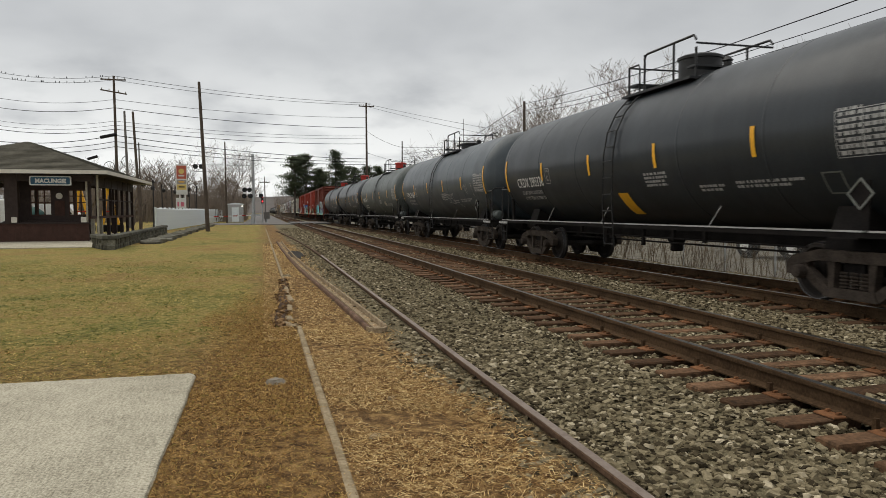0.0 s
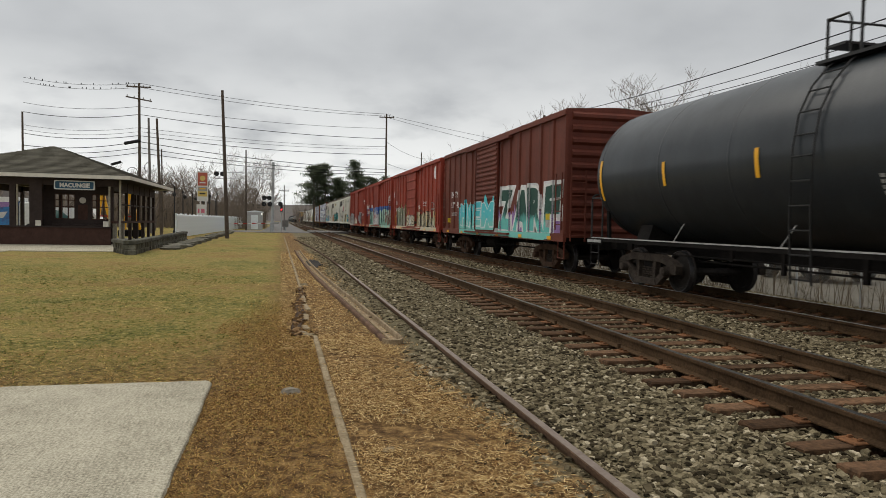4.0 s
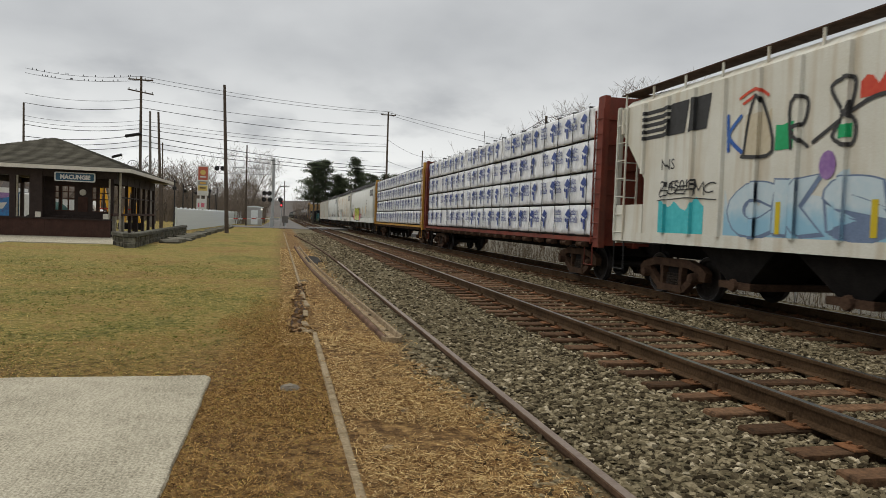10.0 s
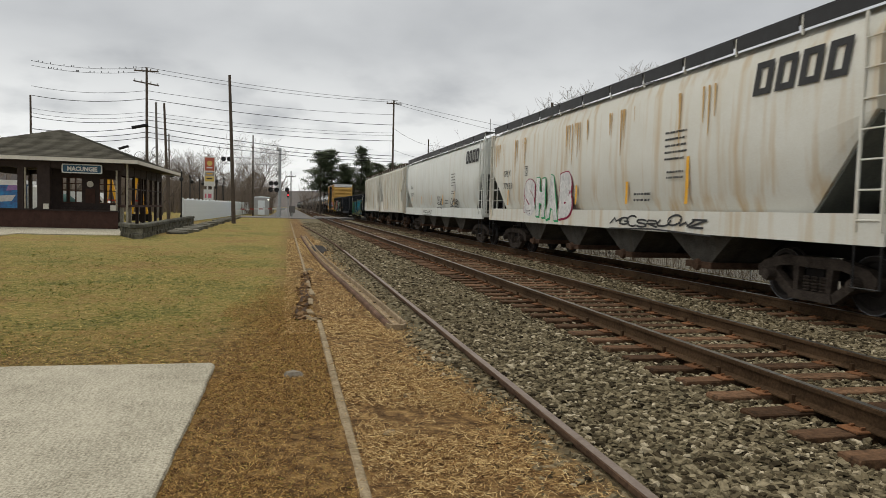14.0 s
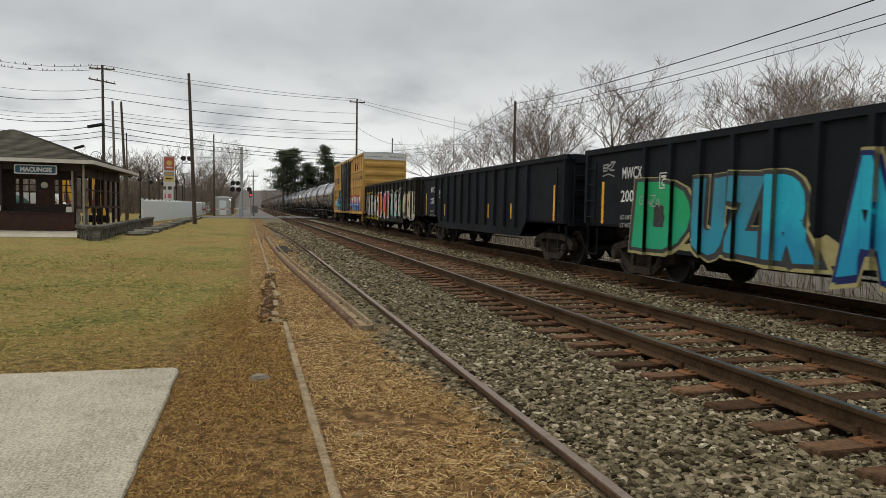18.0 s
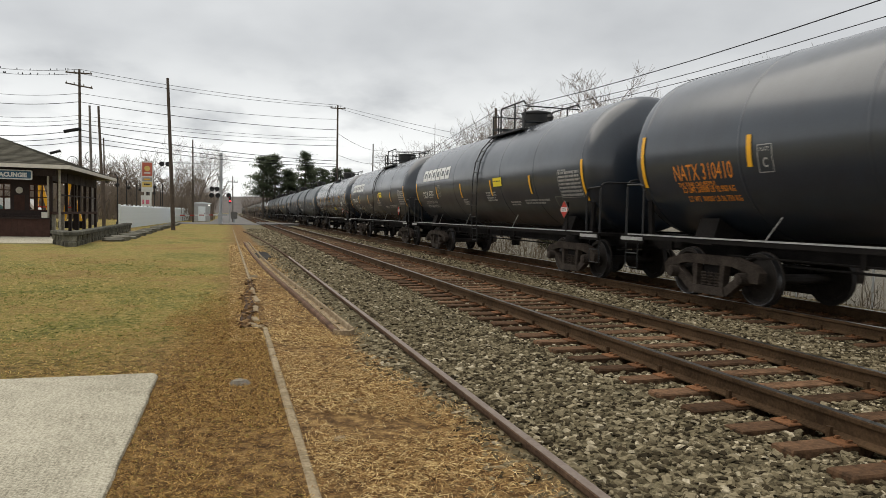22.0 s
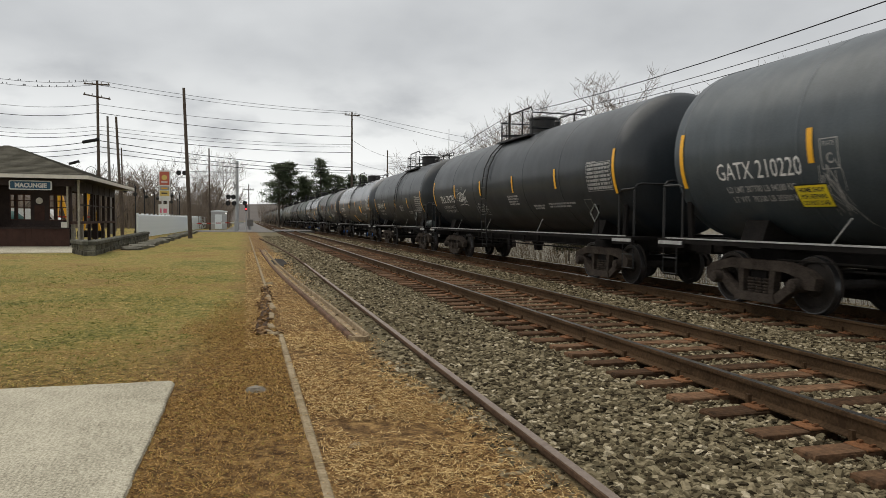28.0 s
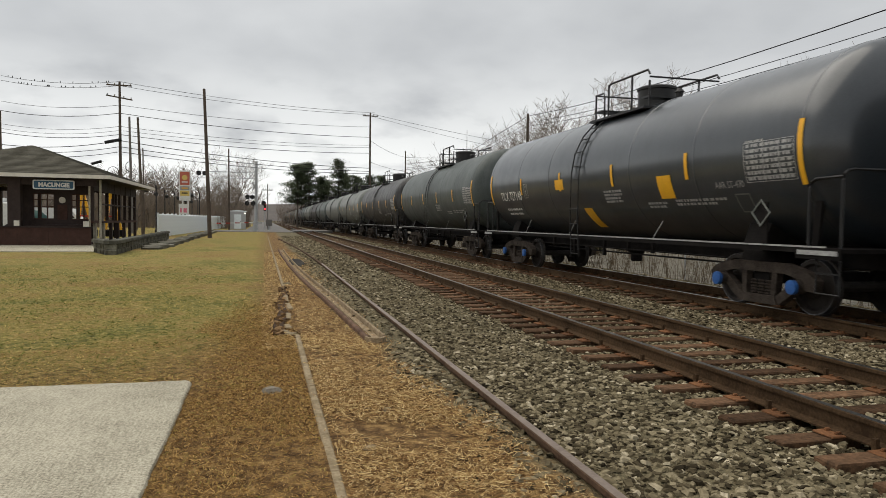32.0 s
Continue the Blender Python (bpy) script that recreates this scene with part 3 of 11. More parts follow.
def side_frame_form():
    """Cast side frame of a two-axle truck, outline in (y, z), with its two openings cut as a bowed girder."""
    f = Form()
    f.plate([(-1.20, 0.38), (-1.23, 0.55), (-1.08, 0.66), (-0.60, 0.77), (0.60, 0.77), (1.08, 0.66), (1.23, 0.55), (1.20, 0.38), (1.02, 0.38), (0.97, 0.53), (0.60, 0.61), (-0.60, 0.61), (-0.97, 0.53), (-1.02, 0.38)], -0.08, 0.07)
    for s in (-1, 1):
        f.plate([(s * 1.03, 0.50), (s * 0.93, 0.60), (s * 0.40, 0.24), (s * 0.30, 0.22), (s * 0.30, 0.09), (s * 0.46, 0.10)], -0.07, 0.06)
        f.plate([(s * 0.29, 0.2), (s * 0.38, 0.2), (s * 0.42, 0.64), (s * 0.29, 0.64)], -0.065, 0.06)
        f.lathe([(0.03, -0.21), (0.09, -0.20), (0.105, -0.16), (0.105, 0.06)], "x", 12, (0, s * 0.89, 0.43))
        f.plate([(s * 0.81, 0.36), (s * 0.97, 0.36), (s * 0.98, 0.56), (s * 0.80, 0.56)], -0.05, 0.05)
    f.plate([(-0.46, 0.10), (0.46, 0.10), (0.40, 0.24), (-0.40, 0.24)], -0.10, 0.09)
    return f


def spring_form():
    prof = [(0.05, 0.235)]
    for k in range(5):
        prof += [(0.078, 0.252 + 0.05 * k), (0.078, 0.268 + 0.05 * k), (0.052, 0.277 + 0.05 * k)]
    return Form().lathe(prof, "z", 6)


def wheelset_form():
    f = Form()
    for s in (-1, 1):
        prof = [(0.10, 0.80), (0.16, 0.79), (0.18, 0.755), (0.33, 0.735), (0.36, 0.79), (0.425, 0.79), (0.428, 0.70), (0.452, 0.69), (0.452, 0.66), (0.36, 0.66), (0.33, 0.70), (0.14, 0.66)]
        f.lathe([(r, s * x) for r, x in prof], "x", 22)
        f.lathe([(0.07, s * 1.08), (0.075, s * 0.98), (0.075, s * 0.7)], "x", 8)
        for k in range(3):          # bolt heads on the axle end
            a = k * 2.1
            f.box(s * 1.075, s * 1.10, 0.04 * math.cos(a) - 0.012, 0.04 * math.cos(a) + 0.012, 0.04 * math.sin(a) - 0.012, 0.04 * math.sin(a) + 0.012)
    f.lathe([(0.08, -0.7), (0.08, 0.7)], "x", 10)
    return f


def tread_form():
    f = Form()
    for s in (-1,):
        f.lathe([(0.415, s * 0.791), (0.4275, s * 0.793), (0.4305, s * 0.785), (0.4305, s * 0.70), (0.42, s * 0.70)], "x", 28, caps=False)
    return f


def bolster_form():
    f = Form().box(-1.0, 1.0, -0.18, 0.18, 0.42, 0.60)
    f.lathe([(0.22, 0.60), (0.22, 0.74)], "z", 12)
    for y in (-0.55, 0.55):        # brake beams and shoes
        f.box(-0.8, 0.8, y - 0.03, y + 0.03, 0.36, 0.43)
        for s in (-1, 1):
            f.box(s * 0.75 - 0.05, s * 0.75 + 0.05, y - 0.10, y + 0.10, 0.30, 0.56)
    return f


TRUCK = {}


def truck_parts():
    if not TRUCK:
        TRUCK["bolster"] = bolster_form().mesh("truck")
        TRUCK["frame"] = side_frame_form().mesh("side_frame", True, 30)
        TRUCK["spring"] = spring_form().mesh("spring", True)
        TRUCK["wheelset"] = wheelset_form().mesh("wheelset", True, 35)
        TRUCK["tread"] = tread_form().mesh("tread", True, 30)
        TRUCK["bolster"].materials.append(MAT["under"])
        TRUCK["spring"].materials.append(MAT["truck"])
        TRUCK["wheelset"].materials.append(MAT["wheel"])
        TRUCK["tread"].materials.append(MAT["tread"])
        TRUCK["frame"].materials.append(MAT["truck"])
        TRUCK["frame_rust"] = TRUCK["frame"].copy()
        TRUCK["frame_rust"].materials.clear()
        TRUCK["frame_rust"].materials.append(MAT["truck_rust"])
        hub = Form()
        hub.lathe([(0.05, -1.225), (0.11, -1.215), (0.115, -1.16)], "x", 14)
        TRUCK["hub"] = hub.mesh("axle_cap")
        TRUCK["hub"].materials.append(MAT["blue_bright"])
    return TRUCK


WHEELS = []


def add_truck(car, y, rust=False, blue=False):
    t = truck_parts()
    truck = part("truck", t["bolster"], None, car, at=(0, y, 0))
    for s in (-1, 1):
        part("side_frame", t["frame_rust" if rust else "frame"], None, truck, at=(s * 0.99, 0, 0))
        for dy in (-0.17, 0.0, 0.17):
            part("spring", t["spring"], None, truck, at=(s * 0.97, dy, 0))
    for dy in (-0.89, 0.89):
        w = part("wheelset", t["wheelset"], None, truck, "steel wheels on an axle", at=(0, dy, 0.43))
        WHEELS.append((w, car, y + dy, dy))
        part("wheel_tread", t["tread"], None, truck, "bright worn wheel rim", at=(0, dy, 0.43))
        if blue:
            part("axle_cap", t["hub"], None, truck, "blue painted axle cap", at=(0, dy, 0.43))


def coupler(car, length):
    for s in (-1, 1):
        f = Form().box(-0.11, 0.11, s * (length / 2 - 0.75), s * (length / 2 - 0.08), 0.78, 0.98) if s > 0 else Form().box(-0.11, 0.11, -(length / 2 - 0.08), -(length / 2 - 0.75), 0.78, 0.98)
        f.box(-0.16, 0.16, s * (length / 2 - 0.12) - 0.12, s * (length / 2 - 0.12) + 0.12, 0.74, 1.02)
        f.tube([(0.25, s * (length / 2 - 0.5), 0.85), (0.25, s * (length / 2 - 0.25), 0.5), (0.2, s * (length / 2), 0.42)], 0.03, 6)
        part("coupler", f, "under", car)


def ladder_form(x, y, z0, z1, w=0.42, step=0.36, r=0.014):
    """An upright ladder on a side at x; rungs run along y."""
    f = Form()
    for s in (-1, 1):
        f.box(x - 0.015, x + 0.015, y + s * w / 2 - 0.02, y + s * w / 2 + 0.02, z0, z1)
    z = z0 + 0.15
    while z < z1:
        f.tube([(x, y - w / 2, z), (x, y + w / 2, z)], r, 5)
        z += step
    return f


def end_ladder_form(y, x, z0, z1, w=0.42, step=0.36):
    f = Form()
    for s in (-1, 1):
        f.box(x + s * w / 2 - 0.02, x + s * w / 2 + 0.02, y - 0.015, y + 0.015, z0, z1)
    z = z0 + 0.15
    while z < z1:
        f.tube([(x - w / 2, y, z), (x + w / 2, y, z)], 0.014, 5)
        z += step
    return f


def stencil(car, y, z, put, rows, h, seed, mat="dull_white", gap=None):
    part("stencil", put(bars(rows, h, gap or h * 0.6, seed), y, z), mat, car, kind="stuff")


GRAF = {
    "cyan": ((0.015, 0.33, 0.47), (0.02, 0.20, 0.38), (0.02, 0.03, 0.04)),
    "white": ((0.60, 0.60, 0.58), (0.45, 0.45, 0.45), (0.02, 0.02, 0.02)),
    "green": ((0.02, 0.26, 0.10), (0.04, 0.38, 0.14), (0.02, 0.02, 0.02)),
    "lime": ((0.50, 0.52, 0.06), (0.32, 0.42, 0.05), (0.02, 0.02, 0.02)),
    "red": ((0.50, 0.045, 0.03), (0.58, 0.10, 0.05), (0.55, 0.53, 0.5)),
    "pink": ((0.62, 0.10, 0.20), (0.62, 0.26, 0.30), (0.55, 0.2, 0.25)),
    "sky": ((0.33, 0.48, 0.60), (0.50, 0.58, 0.62), (0.12, 0.18, 0.30)),
    "black": ((0.03, 0.03, 0.032), (0.06, 0.06, 0.06), (0.45, 0.45, 0.43)),
    "orange": ((0.62, 0.22, 0.08), (0.55, 0.28, 0.16), (0.30, 0.1, 0.05)),
    "yellow": ((0.56, 0.44, 0.02), (0.48, 0.36, 0.02), (0.02, 0.02, 0.02)),
    "bright": ((0.74, 0.74, 0.73), (0.40, 0.41, 0.42), (0.02, 0.02, 0.02)),
    "cream": ((0.55, 0.50, 0.38), (0.48, 0.42, 0.30), (0.04, 0.04, 0.03)),
    "tan": ((0.40, 0.36, 0.16), (0.30, 0.26, 0.12), (0.05, 0.05, 0.04)),
    "aqua": ((0.045, 0.40, 0.45), (0.09, 0.52, 0.56), (0.72, 0.78, 0.78)),
    "purple": ((0.20, 0.10, 0.30), (0.34, 0.22, 0.42), (0.5, 0.5, 0.5)),
    # a fourth colour: what the fill fades to below a height
    "pine_fade": ((0.012, 0.050, 0.038), (0.020, 0.075, 0.055), (0.70, 0.73, 0.72), (0.12, 0.46, 0.42), 1.55),
    "aqua_fade": ((0.05, 0.44, 0.52), (0.09, 0.52, 0.56), (0.62, 0.72, 0.72), (0.17, 0.50, 0.45), 1.45),
    "mint": ((0.33, 0.55, 0.48), (0.44, 0.62, 0.55), (0.02, 0.025, 0.03), (0.26, 0.50, 0.43), 1.5),
    "snow_blue": ((0.74, 0.72, 0.70), (0.66, 0.62, 0.60), (0.46, 0.035, 0.035), (0.04, 0.26, 0.58), 1.72),
    "silver": ((0.72, 0.72, 0.71), (0.55, 0.56, 0.57), (0.015, 0.015, 0.016), (0.60, 0.60, 0.60), 1.3),
    "tangerine": ((0.66, 0.13, 0.02), (0.72, 0.20, 0.03), (0.70, 0.69, 0.67), (0.60, 0.09, 0.02), 1.4),
    "rose": ((0.55, 0.035, 0.10), (0.62, 0.06, 0.08), (0.70, 0.69, 0.67), (0.60, 0.10, 0.03), 1.3),
    "pool": ((0.015, 0.36, 0.50), (0.02, 0.44, 0.58), (0.012, 0.02, 0.11), (0.015, 0.28, 0.46), 1.2),
    "leaf": ((0.015, 0.30, 0.11), (0.02, 0.38, 0.15), (0.012, 0.012, 0.012), (0.02, 0.36, 0.18), 1.2),
    "steel_blue": ((0.035, 0.20, 0.28), (0.05, 0.25, 0.34), (0.012, 0.014, 0.016), (0.03, 0.28, 0.40), 1.2),
    "lime_fade": ((0.42, 0.46, 0.05), (0.34, 0.40, 0.05), (0.015, 0.015, 0.012), (0.62, 0.66, 0.30), 1.45),
    "turquoise": ((0.13, 0.52, 0.50), (0.20, 0.58, 0.55), (0.015, 0.03, 0.04), (0.60, 0.60, 0.40), 1.5),
    "ice": ((0.42, 0.55, 0.62), (0.52, 0.60, 0.64), (0.16, 0.22, 0.34), (0.25, 0.46, 0.60), 1.6),
    "salmon": ((0.60, 0.24, 0.12), (0.56, 0.30, 0.18), (0.10, 0.04, 0.03), (0.62, 0.40, 0.28), 1.4),
    "ash": ((0.34, 0.34, 0.33), (0.24, 0.24, 0.235), (0.03, 0.03, 0.03), (0.42, 0.41, 0.38), 1.5),
    "parchment": ((0.56, 0.51, 0.36), (0.46, 0.40, 0.24), (0.035, 0.03, 0.025), (0.50, 0.47, 0.36), 1.4),
    "moss": ((0.17, 0.16, 0.055), (0.25, 0.25, 0.15), (0.40, 0.41, 0.36), (0.27, 0.27, 0.22), 1.6),
    "maroon": ((0.22, 0.012, 0.05), (0.28, 0.02, 0.06), (0.02, 0.02, 0.02)),
    "ultramarine": ((0.02, 0.075, 0.33), (0.06, 0.16, 0.42), (0.02, 0.02, 0.03)),
}


def fade_down(m, lower, height):
    """Sprayed fade: the fill turns to another colour below a height above the rails, with a cloudy border."""
    n, l = m.node_tree.nodes, m.node_tree.links
    p = n["Principled BSDF"]
    col = p.inputs["Base Color"].links[0].from_socket
    coord, sep = n.new("ShaderNodeTexCoord"), n.new("ShaderNodeSeparateXYZ")
    cloud, at, mx = n.new("ShaderNodeTexNoise"), n.new("ShaderNodeMath"), n.new("ShaderNodeMix")
    cloud.inputs["Scale"].default_value, cloud.inputs["Detail"].default_value = 2.4, 4
    at.operation = "MULTIPLY_ADD"
    at.inputs[1].default_value = 0.9
    edge = n.new("ShaderNodeMapRange")
    edge.inputs[1].default_value, edge.inputs[2].default_value = height + 0.45 - 0.16, height + 0.45 + 0.16
    mx.data_type = "RGBA"
    mx.inputs[6].default_value = (*lower, 1)
    l.new(coord.outputs["Object"], sep.inputs[0]); l.new(coord.outputs["Object"], cloud.inputs["Vector"])
    l.new(cloud.outputs[0], at.inputs[0]); l.new(sep.outputs[2], at.inputs[2]); l.new(at.outputs[0], edge.inputs[0])
    l.new(edge.outputs[0], mx.inputs[0]); l.new(col, mx.inputs[7]); l.new(mx.outputs[2], p.inputs["Base Color"])


def graf_mat(key):
    name = "spray_" + key
    if name not in MAT:
        a, b, c = GRAF[key][:3]
        MAT[name] = surf(name + "_fill", a, b, 1.6, 0.6, fine=12)
        if len(GRAF[key]) > 3:
            fade_down(MAT[name], *GRAF[key][3:])
        MAT[name + "_line"] = surf(name + "_line", c, None, 4, 0.6)
    return MAT[name], MAT[name + "_line"]


# strokes of sprayed letters in a unit box, as bent lines
ARC = lambda cx, cy, rx, ry, a0, a1, n=6: [(cx + rx * math.cos(radians(a0 + (a1 - a0) * k / n)), cy + ry * math.sin(radians(a0 + (a1 - a0) * k / n))) for k in range(n + 1)]
GLYPH = {
    "A": [[(0.02, 0), (0.42, 1), (0.62, 1), (0.98, 0)], [(0.2, 0.36), (0.8, 0.36)]],
    "B": [[(0.1, 0), (0.1, 1)], [(0.1, 1)] + ARC(0.5, 0.76, 0.36, 0.24, 90, -90), [(0.1, 0.52)] + ARC(0.55, 0.26, 0.4, 0.26, 90, -90) + [(0.1, 0)]],
    "I": [[(0.5, 0), (0.5, 0.62)], [(0.5, 0.92), (0.52, 1.0)]],
    "C": [ARC(0.55, 0.5, 0.48, 0.5, 50, 310, 9)],
    "D": [[(0.1, 0), (0.1, 1)], [(0.1, 1)] + ARC(0.45, 0.5, 0.48, 0.5, 90, -90, 8) + [(0.1, 0)]],
    "E": [[(0.95, 1), (0.1, 0.95), (0.1, 0.05), (0.95, 0)], [(0.1, 0.5), (0.8, 0.52)]],
    "F": [[(0.95, 1), (0.1, 0.95), (0.12, 0)], [(0.1, 0.5), (0.75, 0.52)]],
    "G": [ARC(0.52, 0.5, 0.46, 0.5, 60, 340, 9) + [(0.95, 0.45), (0.55, 0.45)]],
    "H": [[(0.1, 0), (0.1, 1)], [(0.9, 0), (0.9, 1)], [(0.1, 0.5), (0.9, 0.5)]],
    "J": [[(0.2, 1), (0.95, 1)], [(0.65, 1), (0.65, 0.3)] + ARC(0.35, 0.3, 0.3, 0.28, 0, -180)],
    "K": [[(0.12, 0), (0.12, 1)], [(0.9, 1), (0.15, 0.45), (0.95, 0)]],
    "M": [[(0.05, 0), (0.15, 1), (0.5, 0.35), (0.85, 1), (0.95, 0)]],
    "N": [[(0.1, 0), (0.1, 1), (0.9, 0), (0.9, 1)]],
    "O": [ARC(0.5, 0.5, 0.46, 0.5, 90, 450, 14)],
    "P": [[(0.12, 0), (0.12, 1)] + ARC(0.5, 0.72, 0.4, 0.28, 90, -90) + [(0.12, 0.44)]],
    "R": [[(0.12, 0), (0.12, 1)] + ARC(0.5, 0.74, 0.38, 0.26, 90, -90) + [(0.2, 0.48), (0.98, 0)]],
    "S": [ARC(0.5, 0.75, 0.42, 0.25, 30, 270, 7) + ARC(0.5, 0.25, 0.42, 0.25, 90, -150, 7)],
    "T": [[(0.02, 0.98), (0.98, 1)], [(0.5, 1), (0.46, 0)]],
    "U": [[(0.1, 1), (0.1, 0.3)] + ARC(0.5, 0.3, 0.4, 0.3, 180, 360) + [(0.9, 1)]],
    "W": [[(0.0, 1), (0.25, 0), (0.5, 0.6), (0.75, 0), (1.0, 1)]],
    "X": [[(0.05, 0), (0.95, 1)], [(0.05, 1), (0.95, 0)]],
    "Z": [[(0.05, 1), (0.95, 0.97), (0.05, 0.03), (0.95, 0)]],
}


def ribbon(line, thick, tip=1.0):
    """Quads along a bent line, with joints that overlap; tip: width at its end."""
    out = []
    for i in range(len(line) - 1):
        (ax, ay), (bx, by) = line[i], line[i + 1]
        d = math.hypot(bx - ax, by - ay) or 1e-6
        e = thick * 0.42
        ux, uy = (bx - ax) / d, (by - ay) / d
        wa = thick / 2 * (1 + (tip - 1) * i / max(1, len(line) - 1))
        wb = thick / 2 * (1 + (tip - 1) * (i + 1) / max(1, len(line) - 1))
        ax, ay, bx, by = ax - ux * e, ay - uy * e, bx + ux * e, by + uy * e
        c = 0.55
        out.append([(ax - uy * wa * c, ay + ux * wa * c), (ax + ux * e - uy * wa, ay + uy * e + ux * wa), (bx - ux * e - uy * wb, by - uy * e + ux * wb), (bx - uy * wb * c, by + ux * wb * c),
                    (bx + uy * wb * c, by - ux * wb * c), (bx - ux * e + uy * wb, by - uy * e - ux * wb), (ax + ux * e + uy * wa, ay + uy * e - ux * wa), (ax + uy * wa * c, ay - ux * wa * c)])
    return out


def spray(car, put, y, z, width, height, keys, count, seed, style="wild", cloud=None, limit=None, word="", halo=None):
    """A sprayed piece: a bubbling cloud of background colour with drips, then fat letters with a dark shadow and outline, a fill and fine inner strokes.
    y, z: its lower left corner as seen from the track side; put: lays (u, v) shapes on the car."""
    rnd = random.Random(seed)
    lo, hi = limit or (-0.15, height + 0.22)
    word = word or "".join(rnd.choice("ABDEGHKMNORSTUWXZ") for _ in range(count))

    def lay(form, polys, out):
        for k, poly in enumerate(polys):
            poly = [(u, max(lo, min(hi, v))) for u, v in poly]
            form.merge(put((poly, [tuple(range(len(poly)))]), y, z, out=out + 0.00025 * (k % 9)))
        return form

    if cloud:
        puffs = []
        n = max(5, int(width / height * 5))
        for k in range(n):
            cu, r = width * (k + 0.5) / n, height * rnd.uniform(0.24, 0.36)
            for cv in (height * rnd.uniform(0.62, 0.9), height * rnd.uniform(0.05, 0.35), height * 0.5):
                puffs.append([(cu + r * rnd.uniform(0.9, 1.1) * math.cos(a * 0.524), cv + r * 0.9 * math.sin(a * 0.524)) for a in range(12)])
            if rnd.random() < 0.7:
                d = rnd.uniform(0.12, 0.4) * height
                puffs.append([(cu, 0.1 * height), (cu, 0.1 * height - d), (cu + 0.025, 0.1 * height - d), (cu + 0.03, 0.1 * height)])
        part("sprayed_ground", lay(Form(), puffs, 0.003), graf_mat(cloud)[0], car)
    w = width / len(word)
    fat = (0.36 if style == "puffy" else 0.235) * min(height, w * 1.3)
    for i, ch in enumerate(word):
        fill, line = graf_mat(keys[i % len(keys)])
        lean, tall, up = rnd.uniform(-0.12, 0.2), rnd.uniform(0.82, 1.02), rnd.uniform(-0.03, 0.08)
        wide = w * rnd.uniform(0.82, 1.0)
        put_in = lambda p: (i * w + fat * 0.4 + p[0] * (wide - fat * 0.5) + (p[1] - 0.5) * lean * w, height * up + fat * 0.4 + p[1] * (height * tall - fat * 0.8))
        strokes = [[put_in((u + rnd.uniform(-0.04, 0.04), v + rnd.uniform(-0.03, 0.03))) for u, v in st] for st in GLYPH.get(ch, GLYPH["X"])]
        if style == "wild" and rnd.random() < 0.6:
            u0, v0 = strokes[0][-1]
            strokes.append([(u0, v0), (u0 + rnd.uniform(0.1, 0.35) * w, v0 + rnd.uniform(-0.1, 0.22) * height)])
        lift = 0.0006 * (i % 2)
        shade = [q for st in strokes for q in ribbon([(u + fat * 0.3, v - fat * 0.22) for u, v in st], fat * 1.25)]
        rim = [q for st in strokes for q in ribbon(st, fat * 1.38)]
        if halo:
            part("sprayed_halo", lay(Form(), [q for st in strokes for q in ribbon([(u + fat * 0.12, v - fat * 0.1) for u, v in st], fat * (1.95 if style == "puffy" else 1.75))], 0.0045 + lift * 0.5), graf_mat(halo)[0], car)
        part("sprayed_outline", lay(Form(), shade + rim, 0.006 + lift), line, car)
        letter = part("sprayed_letter", lay(Form(), [q for st in strokes for q in ribbon(st, fat, rnd.uniform(0.8, 1.2))], 0.0095 + lift), fill, car)
        fine = []
        for st in strokes:
            k = rnd.uniform(-0.3, 0.3) * fat
            fine += ribbon([(u + k, v + k * 0.6) for u, v in st[: max(2, len(st) // 2 + 1)]], fat * rnd.uniform(0.08, 0.2))
        other = graf_mat(keys[(i + 1) % len(keys)])[0] if len(keys) > 1 and i % 2 else MAT["white"]
        part("sprayed_stroke", lay(Form(), fine, 0.0128 + lift), other, letter, kind="stuff")


def darts(car, put, y, z, width, height, mats, seed, n=40):
    """Loose arrows and streaks of spray over a piece."""
    rnd = random.Random(seed)
    for key in mats:
        f = Form()
        for k in range(n // len(mats)):
            u, v = rnd.uniform(0, width), rnd.uniform(0.05, 0.9) * height
            a, d = rnd.choice((0.9, 1.1, 2.0, 2.3, 0.3)) + rnd.uniform(-0.2, 0.2), rnd.uniform(0.15, 0.55) * height
            line = [(u, v), (u + d * math.cos(a), min(height, v + d * math.sin(a)))]
            if rnd.random() < 0.5:
                line.append((line[1][0] + 0.3 * d, max(0, line[1][1] - 0.4 * d)))
            for q in ribbon(line, rnd.uniform(0.02, 0.07), 0.5):
                f.merge(put((q, [tuple(range(8))]), y, z, out=0.0145 + 0.0003 * (k % 7)))
        part("sprayed_stroke", f, graf_mat(key)[0], car, kind="stuff")


